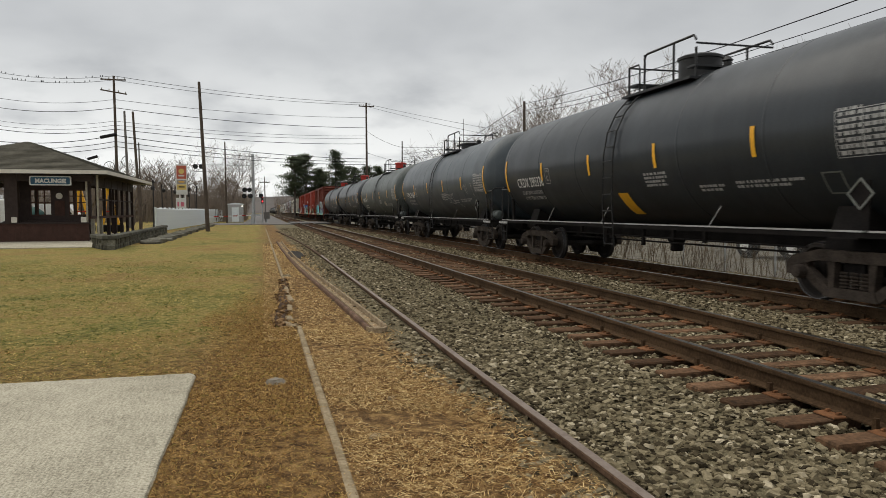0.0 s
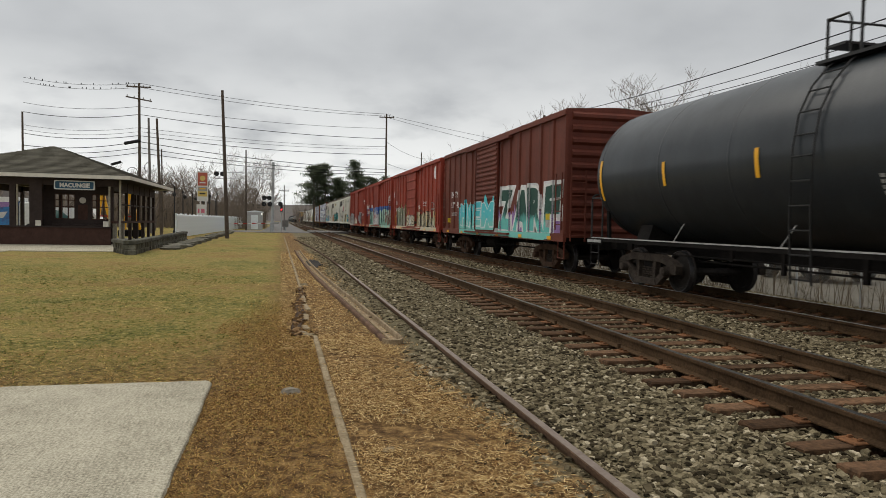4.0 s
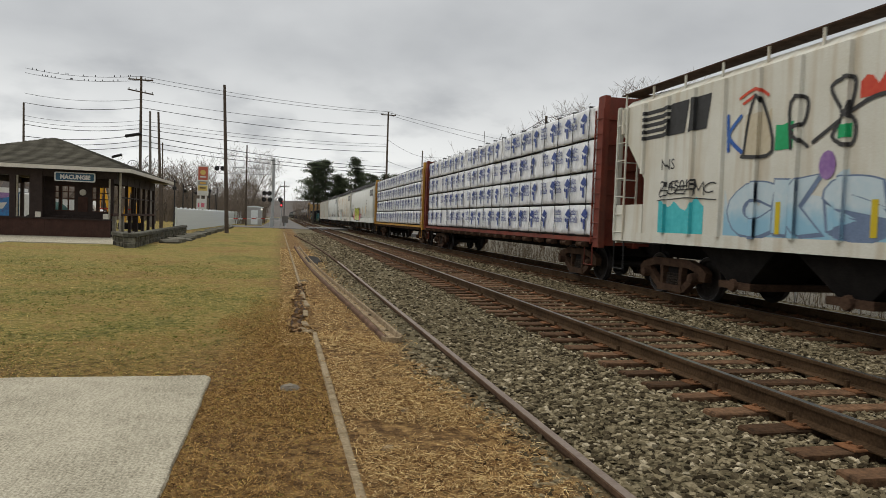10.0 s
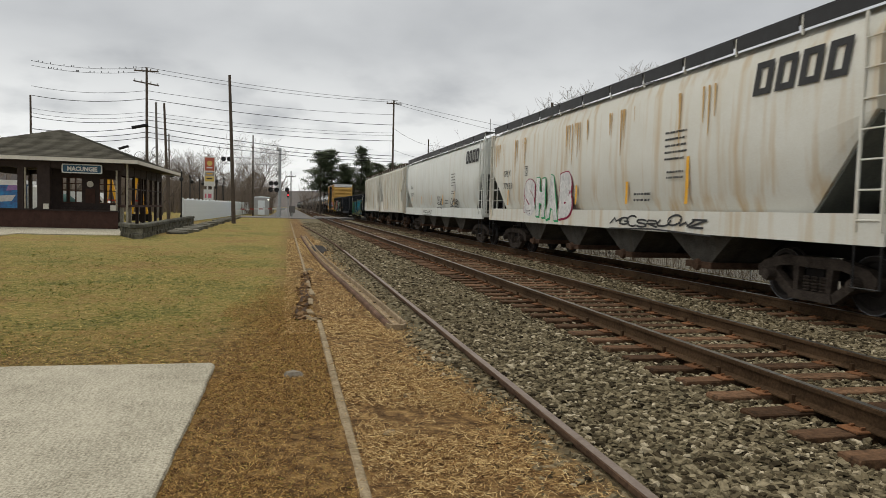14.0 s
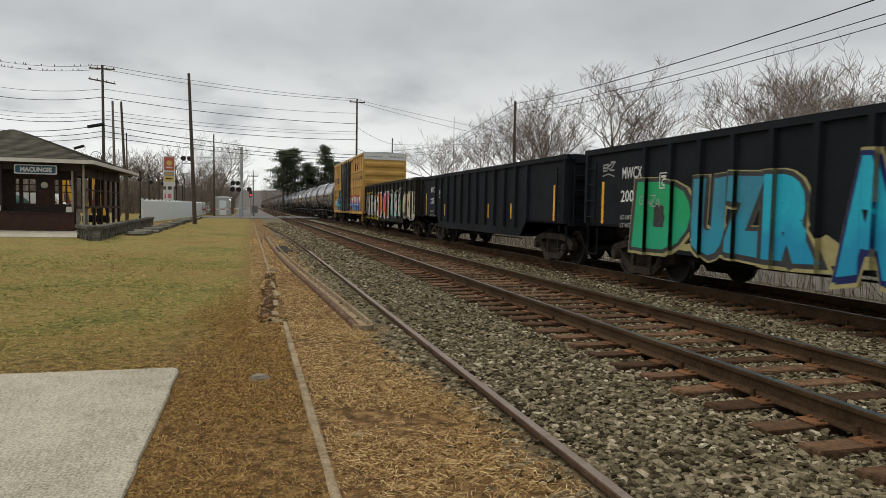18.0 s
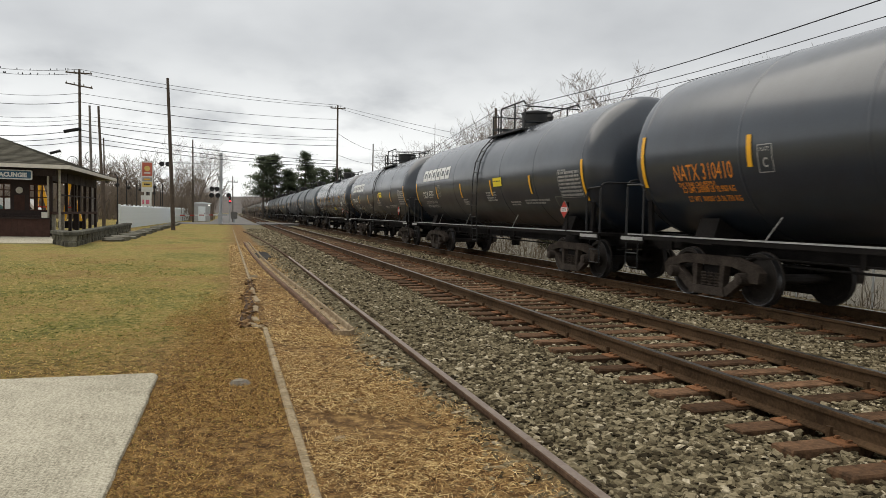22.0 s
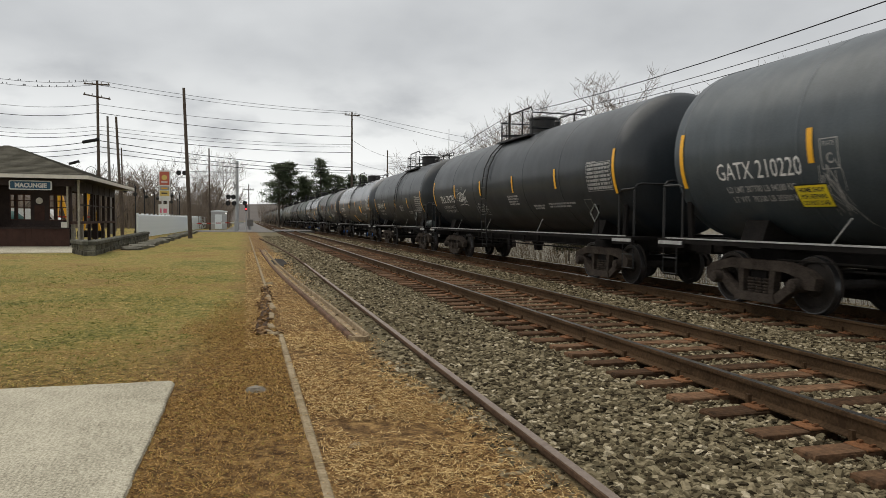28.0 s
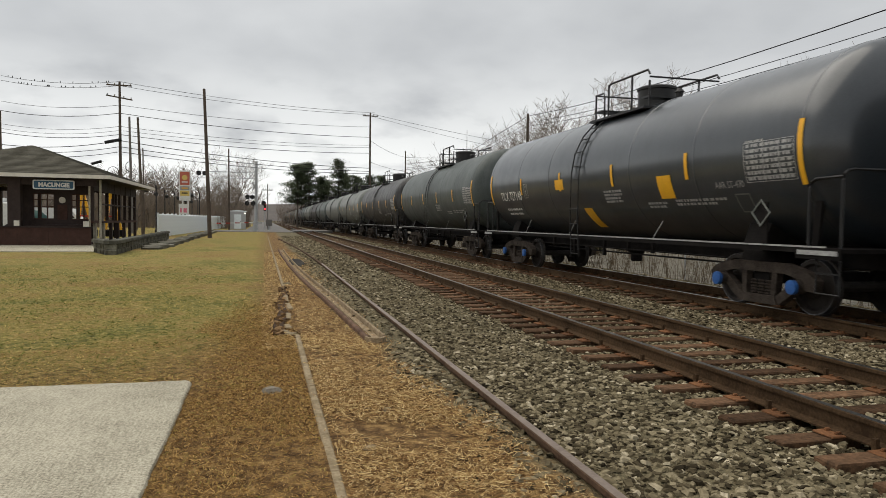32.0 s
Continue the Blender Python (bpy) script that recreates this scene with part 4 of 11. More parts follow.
def scrawl(car, put, y, z, width, height, mat, seed, n=9, thick=0.03):
    """A quick tag in one line of paint: leaning loops and letters run together, underlined."""
    rnd = random.Random(seed)
    f = Form()
    m = max(3, n // 2)
    w = width / m
    k = 0
    for i in range(m):
        tall, up, lean = rnd.uniform(0.5, 1.0), rnd.uniform(0, 0.25), rnd.uniform(0.0, 0.4)
        for st in GLYPH[rnd.choice("ABCEGKMNORSUWZ")]:
            pts = [(i * w * 0.92 + u * w * 1.15 + v * lean * w, height * (up + v * tall * 0.75)) for u, v in st]
            for q in ribbon(pts, thick):
                f.merge(put((q, [tuple(range(8))]), y, z, out=0.014 + 0.0002 * (k % 8)))
                k += 1
    if rnd.random() < 0.6:
        for q in ribbon([(0, -0.06), (width * 0.5, -0.02), (width, -0.08)], thick * 0.8):
            f.merge(put((q, [tuple(range(8))]), y, z, out=0.014))
    part("sprayed_tag", f, mat if not isinstance(mat, str) else MAT[mat], car, kind="stuff")


def block_letters(car, put, word, spans, z0, z1, keys, fat=0.075, halo=None, seed=1, rim=0.05, glow_out=0.11, line=None):
    """Fat sprayed letters, each in its own stretch of the side: halo, outline with a cast edge, then a fading fill.
    spans: (y of the left edge, y of the right edge) of each letter; z0, z1: their heights."""
    for i, ch in enumerate(word):
        rnd = random.Random(seed * 31 + i)
        ya, yb = spans[i]
        wide, low, top = ya - yb, z0 + rnd.uniform(-0.03, 0.05), z1 - rnd.uniform(0, 0.09)
        base = letters(ch, 1.0, None, fat)[0]
        u0, u1, v0, v1 = min(p[0] for p in base), max(p[0] for p in base), min(p[1] for p in base), max(p[1] for p in base)
        lean, wob = rnd.uniform(-0.06, 0.10), rnd.uniform(0, 40)

        def shape(bold, du=0.0, dv=0.0):
            pts, faces = letters(ch, 1.0, None, bold)
            out = []
            for u, v in pts:
                a, b = (u - u0) / (u1 - u0), (v - v0) / (v1 - v0)
                a += lean * (b - 0.5) + 0.07 * noise.noise((b * 2.1, wob, 0.3))
                b += 0.07 * noise.noise((a * 1.9, 3.3, wob))
                out.append((a * wide + du, b * (top - low) + dv))
            return out, faces

        fill, edge = graf_mat(keys[i % len(keys)])
        if line:
            edge = graf_mat(line)[0]
        lift = 0.0004 * (i % 3)
        if halo:
            part("sprayed_halo", put(shape(fat + glow_out, 0.03, -0.02), ya, low, out=0.0045 + lift), graf_mat(halo)[0], car)
        cast = put(shape(fat + rim * 0.8, 0.05, -0.035), ya, low, out=0.0065 + lift)
        part("sprayed_outline", cast.merge(put(shape(fat + rim), ya, low, out=0.0075 + lift)), edge, car)
        part("sprayed_letter", put(shape(fat), ya, low, out=0.0098 + lift), fill, car)


def ragged(car, put, ya, yb, z0, z1, key, seed, spike=0.22, step=0.11, out=0.0035, foot=0.0):
    """A sprayed ground with an uneven upper edge, and where foot is given an uneven lower one."""
    rnd = random.Random(seed)
    f = Form()
    n = max(2, int((ya - yb) / step))
    tops = [z1 + spike * (noise.noise((k * 0.35, seed, 0.5)) + 0.5 * rnd.uniform(-1, 1)) for k in range(n + 1)]
    feet = [z0 + foot * rnd.uniform(-1, 1) for _ in range(n + 1)]
    ends = 0.25 * spike
    w = (ya - yb) / n
    for k in range(n):
        a, b = k * w, (k + 1) * w
        f.merge(put(([(a, feet[k]), (b, feet[k + 1]), (b, max(feet[k + 1] + ends, tops[k + 1])), (a, max(feet[k] + ends, tops[k]))], [(0, 1, 2, 3)]), ya, 0.0, out=out))
    part("sprayed_ground", f, graf_mat(key)[0], car, kind="stuff")


def strokes(car, put, paths, mat, thick=0.03, out=0.0125, name="sprayed_stroke"):
    """Freehand sprayed lines; paths: bent lines of (y, z)."""
    f = Form()
    k = 0
    for line in paths:
        smooth = []
        for i in range(len(line) - 1):
            p0, p1, p2, p3 = line[max(0, i - 1)], line[i], line[i + 1], line[min(len(line) - 1, i + 2)]
            for q in range(4):
                t = q / 4
                smooth.append(tuple(0.5 * (2 * p1[c] + (p2[c] - p0[c]) * t + (2 * p0[c] - 5 * p1[c] + 4 * p2[c] - p3[c]) * t * t + (3 * p1[c] - p0[c] - 3 * p2[c] + p3[c]) * t ** 3) for c in (0, 1)))
        smooth.append(line[-1])
        for q in ribbon([(-y, z) for y, z in smooth], thick):
            f.merge(put((q, [tuple(range(8))]), 0.0, 0.0, out=out + 0.0002 * (k % 8)))
            k += 1
    part(name, f, graf_mat(mat)[0] if mat in GRAF else MAT[mat], car, kind="stuff")


def patch(car, put, ya, yb, z0, z1, mat, out=0.011, label="", name="painted_panel"):
    return part(name, put(rect(0, ya - yb, 0, z1 - z0, 2), ya, z0, out=out), graf_mat(mat)[0] if mat in GRAF else MAT[mat], car, label)


def plate_box(car, put, y, z, w=0.30, h=0.36, out=0.012, letter="C", mat="white"):
    """A small clearance box: an outlined square with one letter."""
    f = Form()
    e = 0.02
    for u0, u1, v0, v1 in ((0, w, 0, e), (0, w, h - e, h), (0, e, e, h - e), (w - e, w, e, h - e)):
        f.merge(put(rect(u0, u1, v0, v1), y, z, out=out))
    pts, faces = letters(letter, 0.2, 0.11, 0.004)
    f.merge(put(([(u + w * 0.32, v + 0.05) for u, v in pts], faces), y, z, out=out))
    f.merge(put(rect(w * 0.2, w * 0.8, h * 0.68, h * 0.82), y, z, out=out))
    part("stencil", f, mat, car)


def over_posts(x, zones):
    """A placing function for shapes on a ribbed side that faces -x: what crosses a post (y from, y to, depth) lies on the post."""
    cuts = sorted({c for a, b, _ in zones for c in (a, b)})
    edge_side = {}
    for a, b, _ in zones:
        edge_side[a], edge_side[b] = -1, 1

    def clip(poly, edge, above):
        out = []
        for i, p in enumerate(poly):
            q = poly[(i + 1) % len(poly)]
            ip, iq = (p[0] >= edge) == above, (q[0] >= edge) == above
            if ip:
                out.append(p)
            if ip != iq:
                t = (edge - p[0]) / (q[0] - p[0])
                out.append((edge, p[1] + (q[1] - p[1]) * t))
        return out

    def put(shape, y, z, out=0.006):
        pts, faces = shape
        v, f = [], []
        for face in faces:
            rest = [(y - pts[k][0], z + pts[k][1]) for k in face]
            for c in cuts + [1e9]:
                if len(rest) < 3:
                    break
                if min(p[0] for p in rest) >= c:
                    continue
                piece = rest if max(p[0] for p in rest) <= c else clip(rest, c, False)
                rest = [] if piece is rest else clip(rest, c, True)
                if len(piece) > 2:
                    mid = sum(p[0] for p in piece) / len(piece)
                    deep = max([d for a, b, d in zones if a <= mid <= b] or [0.0])
                    f.append(tuple(range(len(v), len(v) + len(piece))))
                    v += [(x - deep - out, p[0], p[1]) for p in piece]
                    if deep:
                        for i, p in enumerate(piece):
                            q = piece[(i + 1) % len(piece)]
                            if p[0] == q[0] and p[0] in edge_side:
                                yy = p[0] + 0.003 * edge_side[p[0]]
                                f.append(tuple(range(len(v), len(v) + 4)))
                                v += [(x - deep - out, yy, p[1]), (x - deep - out, yy, q[1]), (x - out, yy, q[1]), (x - out, yy, p[1])]
        return Form().add(v, f)
    return put


# ---- tank cars ----
TANK_R = 1.535


def tank_car(s0, s1, paint="tank_black", mark="", brand=None, label="black tank car", red_dome=False,
             ladder_at=0.3, rust=False, blue=False, count=6, far=False, extra=None, mark_mat="white", wide_band=False, mark_at=1.04, weights=(), drop=0.0, mark_w=0.163, low_dome=False, reservoir=False):
    length = s1 - s0
    car = thing("tank_car", (TRACK_X, 0, 0), label, "tank car", "freight train")
    MOVERS.append((car, (s0 + s1) / 2))
    R, ZC = TANK_R, 2.575
    half = length / 2 - 1.05              # end of the straight shell
    head = 0.62
    prof = [(0.02, -half - head)]
    for k in range(1, 9):
        a = math.pi / 2 * k / 8
        prof.append((R * math.sin(a), -half - head * math.cos(a)))
    prof += [(R, -half + 0.3)] + [(R, -half + 0.3 + (2 * half - 0.6) * k / 6) for k in range(1, 6)] + [(R, half - 0.3)]
    for k in range(8, 0, -1):
        a = math.pi / 2 * k / 8
        prof.append((R * math.sin(a), half + head * math.cos(a)))
    prof.append((0.02, half + head))
    shell = part("tank", Form().lathe([(r, y) for r, y in prof], "y", 48, (0, 0, ZC)), paint, car, smooth=True, angle=50)
    # weld seams and the head rings
    for y in [-half * 0.98, -half * 0.62, -half * 0.3, half * 0.3, half * 0.62, half * 0.98]:
        part("weld_band", Form().lathe([(R, y - 0.03), (R + 0.007, y - 0.015), (R + 0.007, y + 0.015), (R, y + 0.03)], "y", 48, (0, 0, ZC)), paint, shell, smooth=True)
    put = lambda shape, y, z, out=0.006: on_tank(shape, y, z, R, ZC, out)
    side = lambda shape, y, z, out=0.006: put(shape, y, z, out)
    # side rail with its pale edge, stub sill, bolsters
    rail = Form()
    for s in (-1, 1):
        rail.box(s * 1.46 - 0.03, s * 1.46 + 0.03, -length / 2 + 1.2, length / 2 - 1.2, 0.98, 1.08)
    each("side_rail", rail, "under", car)
    edge = Form().box(-1.50, -1.49, -length / 2 + 0.7, length / 2 - 0.7, 1.055, 1.08)
    part("rail_edge", edge, "dull_white", car, "worn pale edge of the side rail")
    sill = Form().box(-0.25, 0.25, -length / 2 + 0.7, length / 2 - 0.7, 0.72, 1.06)
    for s in (-1, 1):
        yb = s * (length / 2 - 2.55)
        sill.plate([(-1.2, 0.95), (1.2, 0.95), (1.05, 1.40), (0.7, 1.2), (-0.7, 1.2), (-1.05, 1.40)], yb - 0.25, yb + 0.25, "y")
    part("underframe", sill, "under", car)
    # end platforms, hand rails and steps
    for s in (-1, 1):
        ye = s * (length / 2 - 0.85)
        plat = Form().box(-1.5, 1.5, ye - 0.38, ye + 0.38, 0.99, 1.05)
        plat.box(-1.5, -1.46, ye - 0.4, ye + 0.4, 0.90, 1.06).box(1.46, 1.5, ye - 0.4, ye + 0.4, 0.90, 1.06)
        part("end_platform", plat, "under", car)
        part("platform_edge", Form().box(-1.515, -1.5, ye - 0.36, ye + 0.36, 0.955, 1.02), "dull_white", car, "white reflective strip")
        hr = Form()
        yr = s * (length / 2 - 0.52)
        for x in (-1.42, 1.42):
            hr.tube([(x, yr, 1.04), (x, yr, 1.98), (x * 0.985, yr, 2.06), (x * 0.95, yr, 2.11), (x * 0.88, yr, 2.13), (0, yr, 2.13)], 0.022, 6)
            hr.tube([(x, ye - s * 0.25, 1.04), (x, ye - s * 0.25, 1.90), (x, ye - s * 0.22, 1.98), (x, ye - s * 0.14, 2.02), (x, yr, 2.03)], 0.022, 6)
            hr.tube([(x, yr, 1.0), (x, yr, 0.42), (x, yr - s * 0.42, 0.42), (x, yr - s * 0.42, 1.0)], 0.017, 6)
            hr.tube([(x, yr, 0.7), (x, yr - s * 0.42, 0.7)], 0.015, 5)
        part("hand_rail", hr, "black_iron", car)
        # head brace
        br = Form()
        for x in (-1, 1):
            br.plate([(s * (half - 0.15), 1.06), (s * (half - 0.03), 1.06), (s * (half + 0.03), 1.72), (s * (half - 0.09), 1.72)], x * 1.25 - 0.03, x * 1.25 + 0.03)
        each("tank_brace", br, "under", car)
    coupler(car, length)
    add_truck(car, -(length / 2 - 2.55), rust, blue)
    add_truck(car, length / 2 - 2.55, rust, blue)
    # top platform with rails, manway and fittings
    py = ladder_at - 0.95
    deck = Form()
    for x in (-0.80, 0.80):
        deck.box(x - 0.22, x + 0.22, py - 1.15, py + 1.45, ZC + R - 0.25, ZC + R - 0.20)
    deck.box(-0.9, 0.9, py - 1.15, py - 0.85, ZC + R - 0.01, ZC + R + 0.03).box(-0.9, 0.9, py + 1.0, py + 1.4, ZC + R - 0.01, ZC + R + 0.03)
    part("top_platform", deck, "black_iron", car)
    rails = Form()
    zt = ZC + R
    zs = ZC + math.sqrt(R * R - 0.86 ** 2)
    for x in (-0.86, 0.86):
        for y, h in ((py - 1.1, 0.62), (py - 0.35, 0.86), (py + 0.75, 0.86), (py + 1.40, 0.72)):
            rails.tube([(x, y, zs), (x, y, zs + h)], 0.024, 6)
        rails.tube([(x, py + 0.75, zs + 0.2), (x, py + 0.75, zs + 0.78), (x, py + 0.67, zs + 0.86), (x, py - 1.02, zs + 0.86), (x, py - 1.1, zs + 0.76)], 0.024, 6)
        rails.tube([(x, py + 1.40, zs + 0.70), (x, py + 1.0, zs + 0.70), (x, py + 0.95, zs + 0.60), (x, py + 0.95, zs)], 0.020, 6)
    for y in (py - 1.1, py + 1.40):
        rails.tube([(-0.86, y, zs + 0.70), (0.86, y, zs + 0.70)], 0.02, 6)
    part("safety_rail", rails, "black_iron", car)
    dr = 0.36 if red_dome else 0.44
    dh = 0.12 if low_dome else 0.36
    man = Form().lathe([(dr, zt - 0.08), (dr, zt + dh), (dr + 0.03, zt + dh + 0.01), (dr + 0.03, zt + dh + 0.06), (dr - 0.06, zt + dh + 0.10), (0.05, zt + dh + 0.11)], "z", 20, (0, py, 0))
    part("manway", man, "red_paint" if red_dome else "black_iron", car, "red manway housing" if red_dome else "", smooth=True)
    valve = Form().lathe([(0.08, zt - 0.02), (0.08, zt + 0.2), (0.11, zt + 0.22), (0.05, zt + 0.30)], "z", 10, (0.1, py - 0.75, 0))
    part("relief_valve", valve, "black_iron", car)
    # ladder up the flank
    ly = ladder_at
    lad = Form()
    for dy in (-0.21, 0.21):
        lad.tube([(-1.56, ly + dy, 0.55), (-1.62, ly + dy, 1.6), (-R - 0.07, ly + dy, ZC)] + [(-(R + 0.06) * math.cos(a), ly + dy, ZC + (R + 0.06) * math.sin(a)) for a in (0.3, 0.6, 0.85, 1.05)], 0.018, 5)
    zr = 0.62
    while zr < ZC:
        x = -1.56 - 0.06 * min(1, max(0, (zr - 0.55))) - 0.01
        lad.tube([(x, ly - 0.21, zr), (x, ly + 0.21, zr)], 0.014, 5)
        zr += 0.36
    for a in (0.1, 0.32, 0.54, 0.76, 0.98):
        p = (-(R + 0.06) * math.cos(a), 0, ZC + (R + 0.06) * math.sin(a))
        lad.tube([(p[0], ly - 0.21, p[2]), (p[0], ly + 0.21, p[2])], 0.014, 5)
    part("ladder", lad, "black_iron", car)
    # outlet valve and brake gear below the middle
    out = Form().lathe([(0.16, 0.62), (0.2, 0.7), (0.2, 1.0), (0.3, 1.1)], "z", 12, (0, 0.1, 0)).lathe([(0.12, 0.45), (0.14, 0.47), (0.14, 0.62)], "z", 10, (0, 0.1, 0))
    part("bottom_outlet", out, "under", car)
    gear = Form()
    gear.tube([(-1.2, -length / 2 + 3.2, 0.80), (-1.2, length / 2 - 3.2, 0.80)], 0.016, 5)
    gear.tube([(-0.5, -length / 2 + 3.6, 0.66), (-0.5, length / 2 - 3.4, 0.66)], 0.02, 5)
    for y in (-2.6, -1.6, -0.5, 1.1, 2.4):
        gear.box(-1.22, -1.16, y - 0.04, y + 0.04, 0.62 if int(y * 10) % 2 else 0.76, 1.0)
    part("brake_rigging", gear, "under", car)
    if reservoir:
        res = Form().lathe([(0.02, -half - 0.50), (0.12, -half - 0.47), (0.16, -half - 0.40), (0.16, -half + 0.12), (0.12, -half + 0.19), (0.02, -half + 0.22)], "y", 14, (-1.12, 0, 1.21))
        part("air_reservoir", res, "tank_grey", car, "grey-green air reservoir on the end platform", smooth=True)
        for y in (-half - 0.30, -half + 0.02):
            part("reservoir_strap", Form().lathe([(0.165, y - 0.02), (0.165, y + 0.02)], "y", 14, (-1.12, 0, 1.21), caps=False), "under", car)
    else:
        part("air_reservoir", Form().lathe([(0.02, -half + 1.4), (0.2, -half + 1.44), (0.23, -half + 1.5), (0.23, -half + 2.2), (0.2, -half + 2.26), (0.02, -half + 2.3)], "y", 14, (-0.6, 0, 0.80)), "under", car, smooth=True)
    for k, y in enumerate((-half * 0.45, half * 0.1, half * 0.52)):
        part("rail_strut", Form().tube([(-1.49, y + 0.12, 1.07), (-1.42, y - 0.12, 1.42)], 0.010, 5), "dull_white", car)
    if far:
        return car
    # reflective stripes
    zm = ZC - drop
    for k in range(count):
        y = (half - 0.14) * (1 - 2 * k / (count - 1))
        tall = k in (0, count - 1)
        part("reflector", put(rect(0, 0.10, 0, 0.95 if tall else 0.48, 8), y + 0.05, zm - (0.62 if tall else 0.40), 0.012), "yellow", car, "yellow reflective strip")
    if mark:
        w = mark_w * len(mark)
        part("lettering", put(letters(mark, 0.40, w), half - mark_at, ZC - 0.54), mark_mat, car, "worn stencilled reporting mark")
        if weights:
            for row, (words, wide) in enumerate(weights):
                part("lettering", put(letters(words, 0.15, wide, 0.003), half - mark_at - 0.14 - 0.06 * row, ZC - 0.74 - 0.15 * row), mark_mat if mark_mat != "white" else "dull_white", car, "worn white stencilled weights")
        else:
            stencil(car, half - mark_at - 0.2, ZC - 0.70, put, (1.3, 1.2), 0.07, 3, mark_mat, 0.09)
        yc = min(half - mark_at - 0.2 - w, (half - 0.14) * (1 - 2 / (count - 1)) - 0.16) if count > 5 else half - mark_at - 0.18 - w
        fr = Form()
        for u0, u1, v0, v1 in ((0, 0.30, 0, 0.015), (0, 0.30, 0.405, 0.42), (0, 0.015, 0.015, 0.405), (0.285, 0.30, 0.015, 0.405)):
            fr.merge(put(rect(u0, u1, v0, v1, 2), yc, ZC - 0.50))
        fr.merge(put(letters("PLATE", 0.09, 0.19), yc - 0.055, ZC - 0.19))
        fr.merge(put(letters("C", 0.2, 0.10, 0.004), yc - 0.10, ZC - 0.42))
        part("stencil", fr, "dull_white", car)
    # data panels towards the front, as seen ahead of the middle
    yt, zt = -half + 1.32, zm - 0.54
    grid = Form().merge(put(bars((0.4,), 0.04, 0.01, 39), yt, zt + 0.66))
    for i in range(7):
        grid.merge(put(bars((1.0,), 0.05, 0.01, 40 + i), yt - 0.02, zt + 0.60 - i * 0.085))
    for v in (0.0, 0.085, 0.17, 0.255, 0.34, 0.425, 0.51, 0.62):
        grid.merge(put(rect(-0.03, 1.05, v, v + 0.010), yt, zt))
    for u in (-0.04, 0.40, 0.74, 1.05):
        grid.merge(put(rect(u, u + 0.012, 0, 0.63, 4), yt, zt))
    part("data_panel", grid, "dull_white", car, "white printed data panel", kind="stuff")
    stencil(car, -0.9, ZC - 0.45, put, (0.8, 0.8, 0.7, 0.75), 0.05, 5)
    stencil(car, -2.6, ZC - 0.75, put, (0.7, 0.6), 0.05, 6)
    stencil(car, -3.6, ZC - 0.72, put, (1.5, 1.2), 0.05, 7)
    pl = Form()
    for u0, u1, v0, v1 in ((0, 0.36, 0, 0.025), (0, 0.36, 0.34, 0.365), (0, 0.025, 0, 0.36), (0.335, 0.36, 0, 0.36)):
        pl.merge(put(rect(u0, u1, v0, v1, 2), -half + 1.75, ZC - 1.0))
    part("stencil_frame", pl, "tank_pale", car)
    # diamond placard holder on its post
    yp = -half + 0.92
    dia = Form()
    c = [(0.0, 0.21), (0.21, 0.0), (0.0, -0.21), (-0.21, 0.0)]
    for k in range(4):
        (a0, b0), (a1, b1) = c[k], c[(k + 1) % 4]
        dia.plate([(yp + a0, 1.55 + b0), (yp + a1, 1.55 + b1), (yp + a1 * 0.86, 1.55 + b1 * 0.86), (yp + a0 * 0.86, 1.55 + b0 * 0.86)], -1.53, -1.515)
    holder = part("placard_holder", Form().plate([(yp + a * 0.92, 1.55 + b * 0.92) for a, b in c], -1.514, -1.50).box(-1.50, -1.47, yp - 0.12, yp - 0.02, 1.05, 1.72), "under", car)
    part("holder_rim", dia, "tank_pale", holder, "pale worn rim")
    if paint == "tank_gloss":
        part("placard", Form().plate([(yp + a * 0.95, 1.55 + b * 0.95) for a, b in c], -1.534, -1.531), "red_paint", holder, "red diamond placard with a white band")
        part("placard_band", Form().box(-1.537, -1.5345, yp - 0.15, yp + 0.15, 1.50, 1.60), "white", holder)
        part("lettering", on_side(letters("1075", 0.11, 0.22, 0.003), yp + 0.11, 1.512, -1.5375, 0.002), "dark_text", holder)
    if wide_band:
        part("painted_band", put(rect(0, 0.42, 0, 0.66, 8), 0.42, ZC - 1.30), "yellow", car, "yellow painted band")
        if mark.startswith("TILX"):
            part("hazard_panel", put(rect(0, 0.48, 0, 0.46, 4), -3.17, ZC - 0.72), "yellow", car, "yellow notice panel")
            part("hazard_panel", put(rect(0, 0.5, 0, 0.26, 3), 1.7, ZC - 0.36), "yellow", car, "yellow notice panel")
            part("lettering", put(letters("AAR ST-470", 0.17, 0.74), -half + 2.18, ZC - 0.60), "dull_white", car)
    if brand:
        text, hgt, wid, yy, zz, mt = brand
        # the brand is shown as plain upright blocks of its size and colour
        f = Form()
        w = wid / text
        for k in range(text):
            u0, u1, e = k * w, k * w + w * 0.84, 0.12
            for a, b, c, d in ((u0, u1, 0, e), (u0, u1, hgt - e, hgt), (u0, u0 + e, e, hgt - e), (u1 - e, u1, e, hgt - e)):
                f.merge(put(rect(a, b, c, d, 3), yy, zz))
        part("brand_panel", f, mt, car, "row of plain white blocks")
    if extra:
        extra(car, put, half, ZC)
    return car


